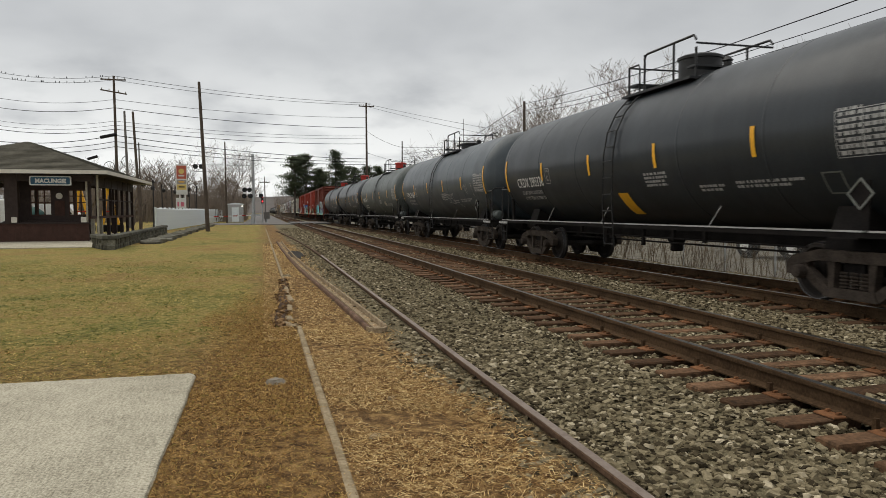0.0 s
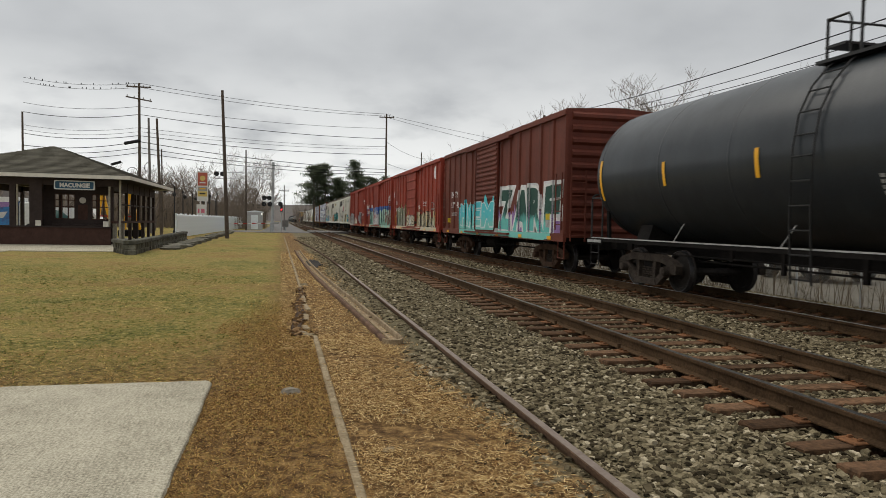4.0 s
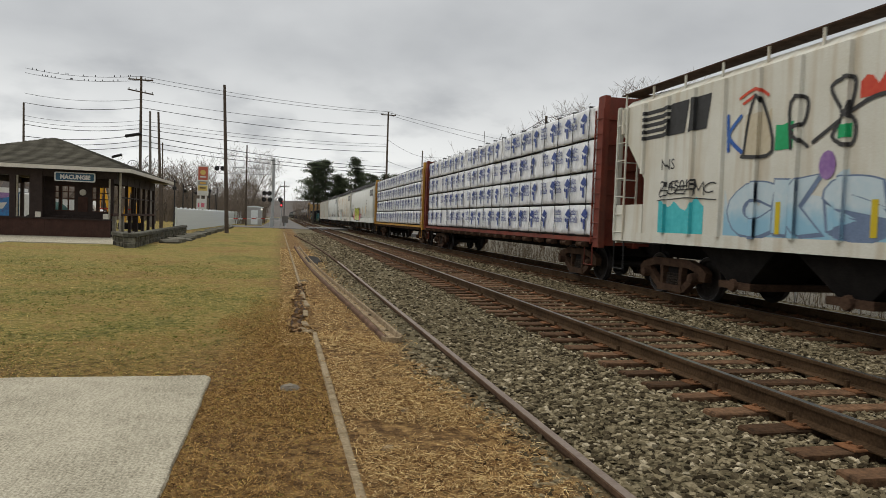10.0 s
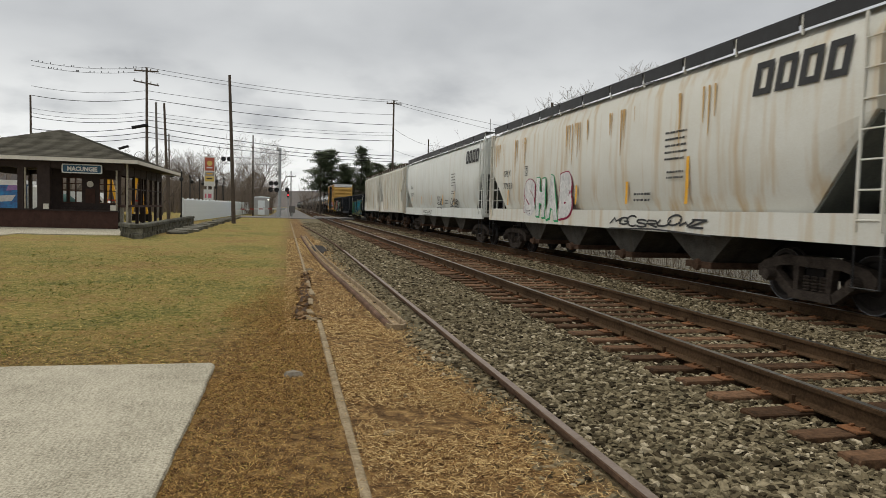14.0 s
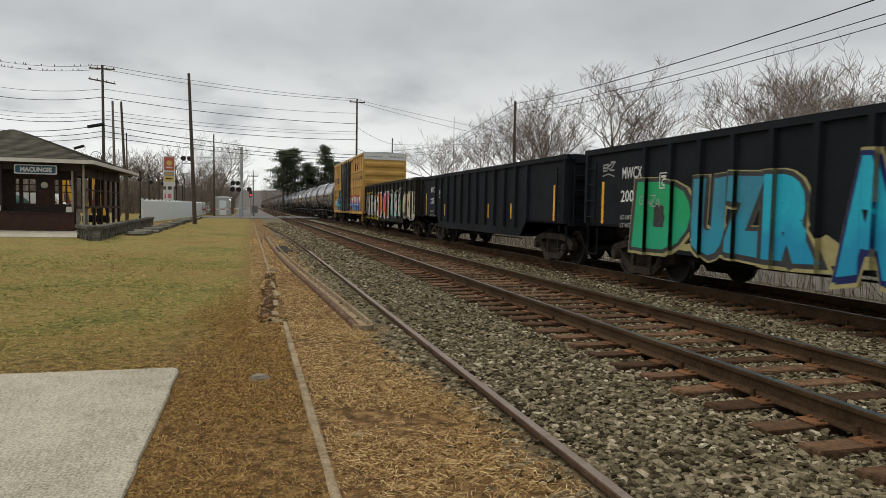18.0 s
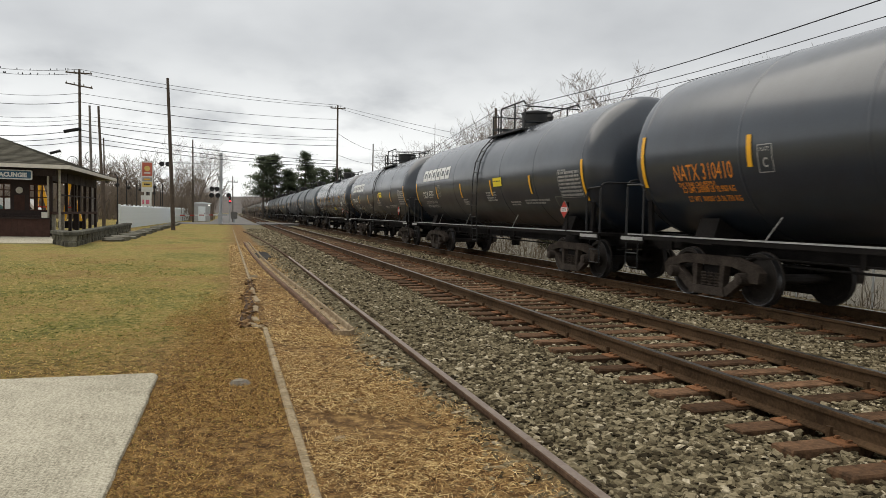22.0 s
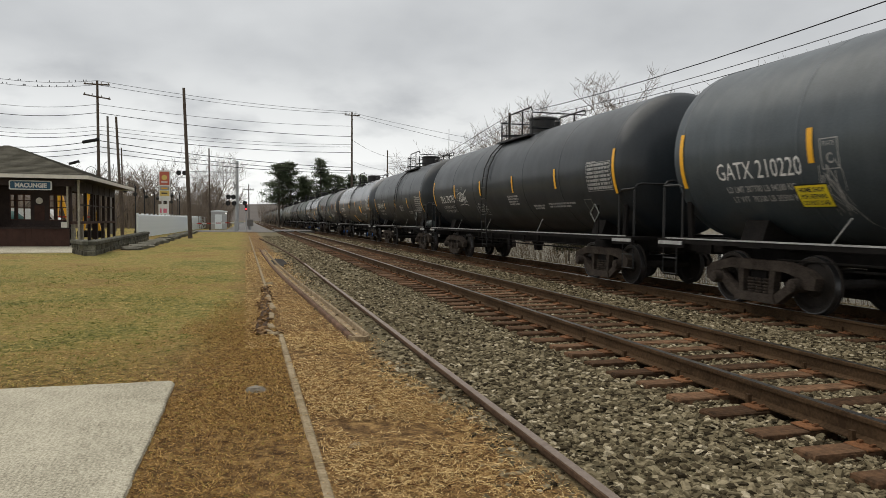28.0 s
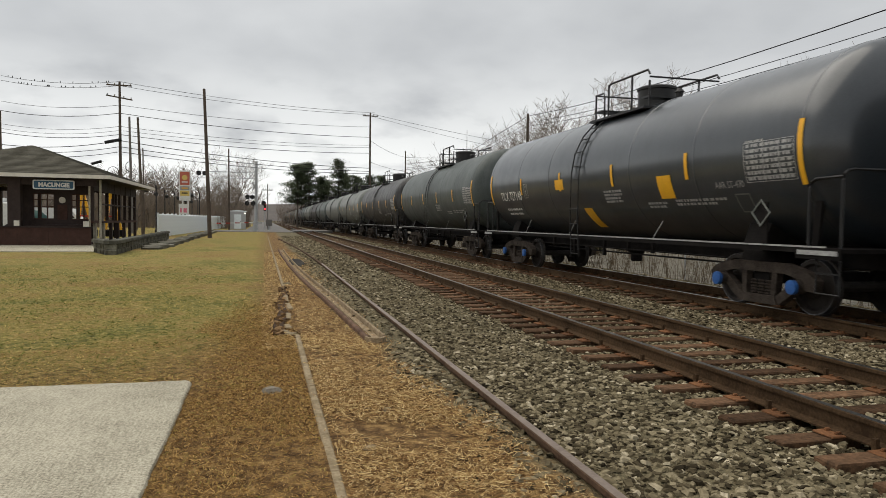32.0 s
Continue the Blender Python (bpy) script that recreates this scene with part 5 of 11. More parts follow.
# ---- box cars ----
def box_car(s0, s1, paint, label, mark="", height=4.45, door=(-1.2, 1.55), posts=15, marks2=(), white_top=False, extra=None, double_door=False, mark_at=None, door_step=0.17):
    length = s1 - s0
    car = thing("box_car", (TRACK_X, 0, 0), label, "box car", "freight train")
    MOVERS.append((car, (s0 + s1) / 2))
    half, W, z0 = length / 2 - 0.42, 1.46, 1.02
    shell = part("body", Form().box(-W, W, -half, half, z0, height), paint, car)
    roof = Form()
    n = 12
    for k in range(n):
        a, b = -half + 2 * half * k / n, -half + 2 * half * (k + 1) / n
        part("roof_rib", Form().plate([(-W - 0.05, height), (W + 0.05, height), (W + 0.05, height + 0.048), (0, height + 0.138), (-W - 0.05, height + 0.048)], b - 0.03, b + 0.03, "y"), "galv" if white_top else paint, car)
    roof.plate([(-W - 0.04, height), (W + 0.04, height), (W + 0.04, height + 0.04), (0, height + 0.13), (-W - 0.04, height + 0.04)], -half, half, "y")
    part("roof", roof, "galv" if white_top else paint, car)
    each("top_chord", Form().box(-W - 0.09, -W, -half, half, height - 0.13, height).box(W, W + 0.09, -half, half, height - 0.13, height), paint, car)
    each("side_sill", Form().box(-W - 0.07, -W + 0.02, -half, half, z0 - 0.12, z0 + 0.1).box(W - 0.02, W + 0.07, -half, half, z0 - 0.12, z0 + 0.1), paint, car)
    d0, d1 = door
    zones = [(d0 + 0.02, d1 - 0.02, 0.135)]
    for k in range(posts + 1):
        y = -half + 2 * half * k / posts
        if d0 - 0.1 < y < d1 + 0.1:
            continue
        y = min(max(y, -half + 0.06), half - 0.06)
        zones.append((y - 0.066, y + 0.066, 0.056))
        part("side_post", Form().plate([(-W, y - 0.065), (-W - 0.055, y - 0.035), (-W - 0.055, y + 0.035), (-W, y + 0.065)], z0 + 0.1, height - 0.12, "z"), paint, car)
        part("side_post", Form().box(W, W + 0.055, y - 0.04, y + 0.04, z0 + 0.1, height - 0.12), paint, car)
    # corrugated sliding door
    leaves = ((d0, (d0 + d1) / 2), ((d0 + d1) / 2, d1)) if double_door else ((d0, d1),)
    for a, b in leaves:
        dm = "black_iron" if double_door else paint
        leaf = part("door", Form().box(-W - 0.10, -W - 0.03, a + 0.02, b - 0.02, z0 + 0.05, height - 0.1), dm, car, "black sliding door" if double_door else "")
        ribs = Form()
        z = z0 + 0.2
        while z < height - 0.25:
            ribs.plate([(-W - 0.10, z), (-W - 0.133, z + 0.03), (-W - 0.133, z + 0.08), (-W - 0.10, z + 0.11)], a + 0.08, b - 0.08, "y")
            z += 0.55 if double_door else door_step
        part("door_rib", ribs, dm, leaf)
        if double_door:
            # worn panels between the rods and beams of a plug door
            m = (a + b) / 2 + 0.12
            edges = (z0 + 0.25, z0 + 1.25, z0 + 1.65, z0 + 2.25, height - 0.35)
            for za, zb in zip(edges, edges[1:]):
                for ya, yb in ((a + 0.12, m - 0.12), (m + 0.12, b - 0.12)):
                    part("door_panel", Form().slab(-W - 0.118, -W - 0.09, ya, yb, za + 0.05, zb - 0.05, 0.008), "door_worn", leaf)
                part("door_beam", Form().box(-W - 0.165, -W - 0.10, a + 0.03, b - 0.03, za - 0.03, za + 0.03), dm, leaf)
            for y in (a + 0.06, m, b - 0.06):
                part("lock_rod", Form().tube([(-W - 0.175, y, z0 - 0.05), (-W - 0.175, y, height - 0.12)], 0.03, 8), dm, leaf)
        bar = Form().tube([(-W - 0.19, b - 0.3, z0 + 0.1), (-W - 0.19, b - 0.3, height - 0.2)], 0.025, 6)
        part("lock_rod", bar, dm, leaf)
    each("door_rail", Form().box(-W - 0.17, -W - 0.03, d0 - 1.4, d1 + 1.4, height - 0.22, height - 0.16).box(-W - 0.17, -W - 0.03, d0 - 1.4, d1 + 1.4, z0 - 0.02, z0 + 0.04), paint, car)
    # ribbed ends
    for s in (-1, 1):
        ribs = Form()
        z = z0 + 0.12
        while z < height - (0.6 if white_top else 0.2):
            a, b, c = s * half, s * (half + 0.09), s * half
            g = 1.9 if white_top else 1.0
            ribs.plate([(s * half, z), (s * (half + 0.085), z + 0.07 * g), (s * (half + 0.085), z + 0.15 * g), (s * half, z + 0.22 * g)], -W + 0.12, W - 0.12)
            z += 0.34 * (1.75 if white_top else 1.0)
        each("end_rib", ribs, paint, car)
        if white_top:
            part("end_top", Form().box(-W, W, min(s * half, s * (half + 0.03)), max(s * half, s * (half + 0.03)), height - 0.42, height), "white", car, "white painted top of the end")
            if s < 0:
                for words, x, wide, size in (("EXCESS HEIGHT CAR", -W + 0.05, 1.2, 0.12), ("TBOX 640396", 0.28, 1.05, 0.16)):
                    pts, faces = letters(words, size, wide)
                    part("lettering", Form().add([(x + u, -half - 0.034, height - 0.27 + v) for u, v in pts], faces), "dark_text", car, "dark lettering on the white end")
        part("end_ladder", end_ladder_form(s * (half + 0.11), -W + 0.3, z0 - 0.1, height - 1.6), paint, car)
        part("side_ladder", ladder_form(-W - 0.10, s * (half - 0.30), z0 + 0.2, z0 + 1.75), paint, car)
        st = Form().tube([(-W, s * (half - 0.08), z0), (-W, s * (half - 0.08), 0.45), (-W, s * (half - 0.5), 0.45), (-W, s * (half - 0.5), z0)], 0.02, 6)
        part("step", st, paint, car)
    und = Form().box(-0.3, 0.3, -half, half, 0.70, 1.02)
    for k in range(6):
        y = -half + 0.6 + (2 * half - 1.2) * k / 5
        und.box(-1.4, 1.4, y - 0.08, y + 0.08, 0.82, 1.02)
    part("underframe", und, "under", car)
    part("brake_rigging", Form().tube([(-1.0, -half + 3, 0.62), (-1.0, half - 3, 0.62)], 0.025, 5).lathe([(0.02, -0.6), (0.2, -0.55), (0.2, 0.5), (0.02, 0.55)], "y", 12, (-0.9, 1.0, 0.68)), "under", car)
    coupler(car, length)
    add_truck(car, -(half - 2.2), True)
    add_truck(car, half - 2.2, True)
    put = over_posts(-W, zones)
    for k in range(6):
        y = -half + 1.0 + (2 * half - 2) * k / 5
        part("reflector", Form().box(-W - 0.085, -W - 0.07, y - 0.15, y + 0.15, z0 - 0.08, z0 + 0.02), "yellow", car, "yellow reflective strip")
    if mark:
        a, b = mark
        ym = half - 0.62 if mark_at is None else mark_at
        dark = "dark_text" if double_door else "white"
        part("lettering", put(letters(a, 0.36, 0.185 * len(a), 0.006), ym, 2.48, out=0.018), dark, car, "stencilled reporting mark")
        part("lettering", put(letters(b, 0.36, 0.185 * len(b), 0.006), ym, 2.03, out=0.018), dark, car, "stencilled number")
        stencil(car, ym, 1.86, put, (1.0, 0.9), 0.055, 9, "dull_white" if not double_door else "dark_text")
    if extra:
        extra(car, put, half, z0)
    return car


# ---- covered hoppers ----
def hopper_car(s0, s1, paint, label, height=4.25, chutes=3, smooth_side=False, posts=14, brand=None, mark="", extra=None, walk_dark=False, curved=False, mark_at=None):
    length = s1 - s0
    car = thing("hopper_car", (TRACK_X, 0, 0), label, "hopper car", "freight train")
    MOVERS.append((car, (s0 + s1) / 2))
    half, W, z0 = length / 2 - 0.5, 1.50, 1.30 if curved else 1.22
    cut = 1.35 if curved else 1.02     # slope of the end sheets
    ye = half - 0.25
    if curved:
        sec = [(-1.30, z0 + 0.02), (-1.46, z0 + 0.45), (-1.52, z0 + 1.2), (-1.50, height - 0.55), (-1.40, height - 0.25), (-1.15, height - 0.05), (-0.5, height + 0.06), (0, height + 0.08)]
    else:
        sec = [(-W, z0), (-W, height - 0.22), (-1.3, height - 0.05), (-0.5, height + 0.04), (0, height + 0.06)]
    sec = sec + [(-x, z) for x, z in sec[-2::-1]]
    n = len(sec)
    low_cut = z0 + (1.5 if curved else 2.25)
    knee = z0 if curved else 2.42      # where the slope meets the upright inner sheet
    shell = Form()
    ring = lambda y, zs: [(x if z >= zs or not curved else math.copysign(1.515, x), y, max(z, zs)) for x, z in sec]
    steps = [(-ye, low_cut), (-ye + cut, z0), (ye - cut, z0), (ye, low_cut)] if curved else [(-ye, low_cut), (-ye + cut, knee), (-ye + cut + 0.012, z0), (ye - cut - 0.012, z0), (ye - cut, knee), (ye, low_cut)]
    vv = [p for y, zs in steps for p in ring(y, zs)]
    ff = [tuple(range(n))[::-1], tuple((len(steps) - 1) * n + k for k in range(n))]
    for i in range(len(steps) - 1):
        ff += [(i * n + k, i * n + (k + 1) % n, (i + 1) * n + (k + 1) % n, (i + 1) * n + k) for k in range(n)]
    shell.add(vv, ff)
    body = part("body", shell, paint, car, smooth=curved, angle=24)
    sill = Form()
    for s in (-1, 1):
        x0, x1 = (s * 1.52, s * 1.44) if s < 0 else (1.44, 1.52)
        sill.box(x0, x1, -half, half, z0 - (0.28 if curved else 0.14), z0 + (0.14 if curved else 0.06))
    each("side_sill", sill, paint, car)
    if not smooth_side:
        for k in range(posts + 1):
            y = -ye + 0.06 + (2 * ye - 0.12) * k / posts
            zs = max(knee, low_cut - (ye - abs(y)) / cut * (low_cut - knee)) if ye - abs(y) < cut else z0
            for s in (-1, 1):
                part("side_post", Form().plate([(s * W, y - 0.055), (s * (W + 0.062), y - 0.036), (s * (W + 0.062), y + 0.036), (s * W, y + 0.055)], zs + 0.05, height - 0.24, "z"), paint, car)
    # end frames: corner posts, ladders, platform
    for s in (-1, 1):
        fr = Form()
        for x in (-1.44, 1.44):
            fr.box(x - 0.05, x + 0.05, s * half - 0.05, s * half + 0.05, z0 - 0.15, height - 0.15)
        fr.box(-1.44, 1.44, s * half - 0.06, s * half + 0.06, z0 - 0.2, z0 - 0.05).box(-1.44, 1.44, s * half - 0.05, s * half + 0.05, height - 0.25, height - 0.15)
        for x in (-0.6, 0.6):
            fr.tube([(x, s * (half - 0.1), z0 - 0.05), (x, s * (ye + 0.02), low_cut + 0.2)], 0.04, 6)
        part("end_frame", fr, paint, car)
        part("end_platform", Form().box(-1.44, 1.44, min(s * half, s * (half - 1.25)), max(s * half, s * (half - 1.25)), z0 - 0.14, z0 - 0.08), "under", car)
        # added sheet: its dull grey holds the dirt and the shade under the slope
        part("slope_lining", Form().add([(x, y, z - d) for d in (0.015, 0.05) for x, y, z in ((-1.47, s * (ye + 0.01), low_cut), (1.47, s * (ye + 0.01), low_cut), (1.28, s * (ye - cut), knee), (-1.28, s * (ye - cut), knee))], [(0, 1, 2, 3), (7, 6, 5, 4), (0, 4, 5, 1), (1, 5, 6, 2), (2, 6, 7, 3), (3, 7, 4, 0)]), "tank_pale", car, "dirty grey underside of the sloping end, shade painted in")
        part("slope_sheet", Form().plate([(s * (half - 0.5), z0 - 0.05), (s * (half - 1.3), z0 - 0.05), (s * (half - 1.1), z0 + 0.4), (s * (half - 0.5), z0 + 0.4)], -0.5, 0.5), "under", car)
        part("side_ladder", ladder_form(-1.53, s * (half - 0.26), z0 - 0.1, height - 0.2, step=0.40), paint, car)
        part("end_ladder", end_ladder_form(s * (half + 0.07), -1.15, z0 - 0.1, height - 0.2, step=0.40), paint, car)
        st = Form().tube([(-1.5, s * (half - 0.05), z0 - 0.15), (-1.5, s * (half - 0.05), 0.45), (-1.5, s * (half - 0.5), 0.45), (-1.5, s * (half - 0.5), z0 - 0.15)], 0.02, 6)
        part("step", st, "black_iron", car)
        if not curved:
            y0, y1 = sorted((s * (half - 0.06), s * (half - 1.24)))
            for x in (-1, 1):
                part("end_side_plate", Form().box(min(x * 1.47, x * 1.495), max(x * 1.47, x * 1.495), y0, y1, z0 + 0.061, z0 + 0.66), paint, car)
            part("end_plate", Form().box(-1.38, 1.38, s * half - 0.02, s * half + 0.02, z0 - 0.049, z0 + 0.55), paint, car)
            part("end_walk", Form().box(-1.04, 1.04, min(s * (half - 0.42), s * (half + 0.05)), max(s * (half - 0.42), s * (half + 0.05)), height + 0.09, height + 0.115), "black_iron" if walk_dark else "truck_rust", car, "steel grating walkway across the end")
    # roof walk
    wf = Form()
    up = 0.10
    for x in (-1.25, 1.25):
        wf.box(x - 0.20, x + 0.20, -half, half, height + up, height + up + 0.025)
    each("roof_walk", wf, "black_iron" if walk_dark else "truck_rust", car, "steel grating walkway")
    for k in range(12):
        y = -half + 0.2 + (2 * half - 0.4) * k / 11
        each("walk_bracket", Form().box(-1.44, -1.41, y - 0.02, y + 0.02, height - 0.2, height + up).box(1.41, 1.44, y - 0.02, y + 0.02, height - 0.2, height + up), paint, car)
    if walk_dark:
        sk = Form()
        for k in range(11):
            a = -half + 0.25 + (2 * half - 0.4) * k / 11
            sk.box(-1.47, -1.455, a, a + (2 * half - 0.4) / 11 - 0.10, height - 0.13, height + 0.09)
        each("walk_skirt", sk, "black_iron", car, "dark perforated skirt below the walkway")
    hat = Form()
    for k in range(4):
        y = -half * 0.7 + half * 1.4 * k / 3
        hat.box(-0.35, 0.35, y - 1.3, y + 1.3, height + 0.05, height + 0.16)
    each("roof_hatch", hat, paint, car)
    # chutes
    span = 2 * (half - 2.9)
    for k in range(chutes):
        y = -span / 2 + span * (k + 0.5) / chutes
        w = span / chutes * 0.48
        ch = Form()
        for x0, x1 in ((-1.35, -0.18), (0.18, 1.35)):
            ch.add([(x0, y - w, z0), (x1, y - w, z0), (x1, y + w, z0), (x0, y + w, z0), (x0 * 0.9, y - 0.3, 0.50), (x1 * 0.9, y - 0.3, 0.50), (x1 * 0.9, y + 0.3, 0.50), (x0 * 0.9, y + 0.3, 0.50)],
                   [(0, 1, 2, 3), (7, 6, 5, 4), (0, 4, 5, 1), (1, 5, 6, 2), (2, 6, 7, 3), (3, 7, 4, 0)])
        chute = part("chute", ch, "chute" if curved else "under", car)
        part("chute_gate", Form().box(-1.3, 1.3, y - 0.42, y + 0.42, 0.38, 0.50).lathe([(0.10, -1.36), (0.12, -1.30)], "x", 10, (0, y, 0.44)), "truck_rust", chute)
    part("center_sill", Form().box(-0.2, 0.2, -half, half, 0.74, 1.10), "under", car)
    coupler(car, length)
    add_truck(car, -(half - 1.75), not curved)
    add_truck(car, half - 1.75, not curved)
    put = over_posts(-W - (0.02 if curved else 0), [] if smooth_side else [(-ye + 0.06 + (2 * ye - 0.12) * k / posts - 0.056, -ye + 0.06 + (2 * ye - 0.12) * k / posts + 0.056, 0.063) for k in range(posts + 1)])
    if brand:
        brand(car, put, half, z0, height)
    if mark:
        a, b = mark
        part("lettering", put(letters(a, 0.30, 0.19 * len(a)), mark_at if mark_at is not None else half - 1.75, 2.55), "dark_text", car, "dark stencilled reporting mark")
        part("lettering", put(letters(b, 0.30, 0.19 * len(b)), mark_at if mark_at is not None else half - 1.75, 2.12), "dark_text", car, "dark stencilled number")
    if extra:
        extra(car, put, half, z0)
    return car


# ---- lumber flats, gondolas ----
def soft_pack(x0, x1, y0, y1, za, zb, seed):
    """A pack in loose film: rounded edges and a creased outer face."""
    ny, nz = max(8, int((y1 - y0) / 0.14)), 7
    sec = [(x1, za), (x0 + 0.03, za), (x0, za + 0.03)] + [(x0, za + 0.03 + (zb - za - 0.08) * k / nz) for k in range(1, nz + 1)] + [(x0 + 0.015, zb - 0.02), (x0 + 0.05, zb), (x1, zb)]
    m = len(sec)
    v, f = [], []
    for i in range(ny + 1):
        y = y0 + (y1 - y0) * i / ny
        e = 0.02 if i in (0, ny) else 0.0
        for x, z in sec:
            w = 0.0 if x > x0 + 0.2 else 0.034 * noise.noise((y * 2.2 + z * 2, z * 3.1, seed)) + 0.022 * noise.noise((y * 6 - z * 5, z * 8, seed))
            v.append((x + w + (e if x < x0 + 0.1 else 0), y, z + w * 0.6))
        if i:
            f += [((i - 1) * m + k, (i - 1) * m + k + 1, i * m + k + 1, i * m + k) for k in range(m - 1)]
    f += [tuple(range(m))[::-1], tuple(ny * m + k for k in range(m))]
    return Form().add(v, f)


def lumber_car(s0, s1, paint, label, seed):
    length = s1 - s0
    car = thing("flat_car", (TRACK_X, 0, 0), label, "flat car", "freight train")
    MOVERS.append((car, (s0 + s1) / 2))
    half, W = length / 2 - 0.45, 1.42
    z0 = 1.12
    part("deck", Form().box(-W + 0.06, W - 0.06, -half, half, 0.94, z0 - 0.02), "under", car)
    sills = Form()
    for x in (-W, W):
        sills.box(x - 0.05, x + 0.05, -half, half, 0.99, z0 - 0.02)
    each("side_sill", sills, paint, car)
    part("center_sill", Form().box(-0.2, 0.2, -half, half, 0.66, 0.92), "under", car)
    beam = Form().box(-0.12, 0.12, -half, half, z0, 4.35)
    part("center_beam", beam, paint, car)
    for s in (-1, 1):
        part("bulkhead", Form().box(-W, W, s * half - 0.10, s * half + 0.10, z0 - 0.2, 4.5), paint, car)
        bh, ribs = Form(), Form()
        for x in (-W, -0.5, 0.5, W):
            bh.box(x - 0.07, x + 0.07, s * (half + 0.02) - 0.17, s * (half + 0.02) + 0.17, z0 - 0.25, 4.52)
        for z in (1.6, 2.2, 2.8, 3.4, 4.0):
            ribs.box(-W, W, s * (half + 0.08) - 0.06, s * (half + 0.08) + 0.06, z - 0.05, z + 0.05)
        each("bulkhead_post", bh, paint, car)
        each("bulkhead_rib", ribs, paint, car)
        part("side_ladder", ladder_form(-W - 0.09, s * (half - 0.02), 0.95, 4.2), paint, car)
        part("step", Form().tube([(-W, s * (half - 0.3), 0.9), (-W, s * (half - 0.3), 0.42), (-W, s * (half - 0.75), 0.42), (-W, s * (half - 0.75), 0.9)], 0.02, 6), paint, car)
    n = 20
    for k in range(n):
        y = -half + 0.7 + (2 * half - 1.4) * k / (n - 1)
        winch = Form().box(-W - 0.10, -W + 0.02, y - 0.13, y + 0.13, 0.86, 0.985).lathe([(0.075, y - 0.17), (0.075, y - 0.135), (0.045, y - 0.13), (0.045, y + 0.13), (0.075, y + 0.135), (0.075, y + 0.17)], "y", 10, (-W - 0.13, 0, 0.92))
        part("strap_winch", winch, "truck_rust", car)
    coupler(car, length)
    add_truck(car, -(half - 2.0), True)
    add_truck(car, half - 2.0, True)
    # wrapped lumber packs in four layers, held by straps from the winches
    rnd = random.Random(seed)
    layers = 4
    ph = (4.36 - z0) / layers
    words = Form()
    for row, count in ((0.20, 6), (0.0, 7)):
        u = 0.0
        for c in range(count):
            tall = 0.13 if c and (c * 7 + count) % 3 else 0.17
            words.add([(x, y, 0) for x, y in ((u, row), (u + 0.05, row), (u + 0.05, row + 0.022), (u, row + 0.022))], [(0, 1, 2, 3)])
            words.add([(x, y, 0) for x, y in ((u, row + 0.022), (u + 0.024, row + 0.022), (u + 0.024, row + tall), (u, row + tall))], [(0, 1, 2, 3)])
            words.add([(x, y, 0) for x, y in ((u + 0.024, row + tall * 0.6), (u + 0.05, row + tall * 0.6), (u + 0.05, row + tall * 0.8), (u + 0.024, row + tall * 0.8))], [(0, 1, 2, 3)])
            u += 0.075
    emblem = (([(0.0, 0.30), (0.20, 0.22), (0.40, 0.34), (0.20, 0.46)], [(0, 1, 2, 3)]), ([(0.13, -0.06), (0.24, -0.08), (0.24, 0.20), (0.13, 0.19)], [(0, 1, 2, 3)]), ([(0.0, 0.12), (0.11, 0.10), (0.11, 0.18), (0.0, 0.24)], [(0, 1, 2, 3)]), ([(0.26, 0.18), (0.37, 0.24), (0.37, 0.30), (0.26, 0.24)], [(0, 1, 2, 3)]))
    for j in range(layers):
        ends = [-half + 0.35]
        while ends[-1] < half - 2.6:
            ends.append(min(half - 0.35, ends[-1] + rnd.choice((2.45, 3.66, 4.88, 4.88)) + rnd.uniform(-0.1, 0.1)))
        ends[-1] = half - 0.35
        za = z0 + j * ph
        for a, b in zip(ends, ends[1:]):
            x0 = -W + rnd.uniform(-0.03, 0.02)
            pack = part("lumber_pack", soft_pack(x0, -0.14, a + 0.01, b - 0.01, za + 0.035, za + ph - 0.005, rnd.random() * 50), "wrap", car, "lumber pack in printed white wrap" if j == 0 and a == ends[0] else "", smooth=True, angle=60)
            if j == layers - 1:
                part("lumber_pack", Form().slab(0.14, W, a + 0.01, b - 0.01, za + 0.03, za + ph - 0.01, 0.04), "wrap", car)
            y = b - rnd.uniform(0.03, 0.2)
            while y - 0.98 > a:
                pr = Form().merge(on_side(([(p[0], p[1]) for p in words.v], words.f), y, za + ph * 0.42, x0, 0.034))
                for shape in emblem:
                    pr.merge(on_side(shape, y - 0.72, za + ph * 0.30, x0, 0.034))
                part("wrap_print", pr, "wrap_blue", pack, "blue print on the wrap", kind="stuff")
                y -= 1.04
        part("bearer", Form().box(-W, -W + 0.6, -half + 0.4, half - 0.4, za, za + 0.03), "under", car)
    for k in range(n):
        y = -half + 0.7 + (2 * half - 1.4) * k / (n - 1)
        st = Form().box(-W - 0.055, -W - 0.045, y - 0.012, y + 0.012, z0 - 0.05, 4.37).box(-W - 0.055, -0.1, y - 0.018, y + 0.018, 4.37, 4.38)
        part("strap", st, "black_iron", car)
        part("corner_guard", Form().box(-W - 0.06, -W + 0.08, y - 0.022, y + 0.022, 4.35, 4.385), "black_iron", car)
    return car


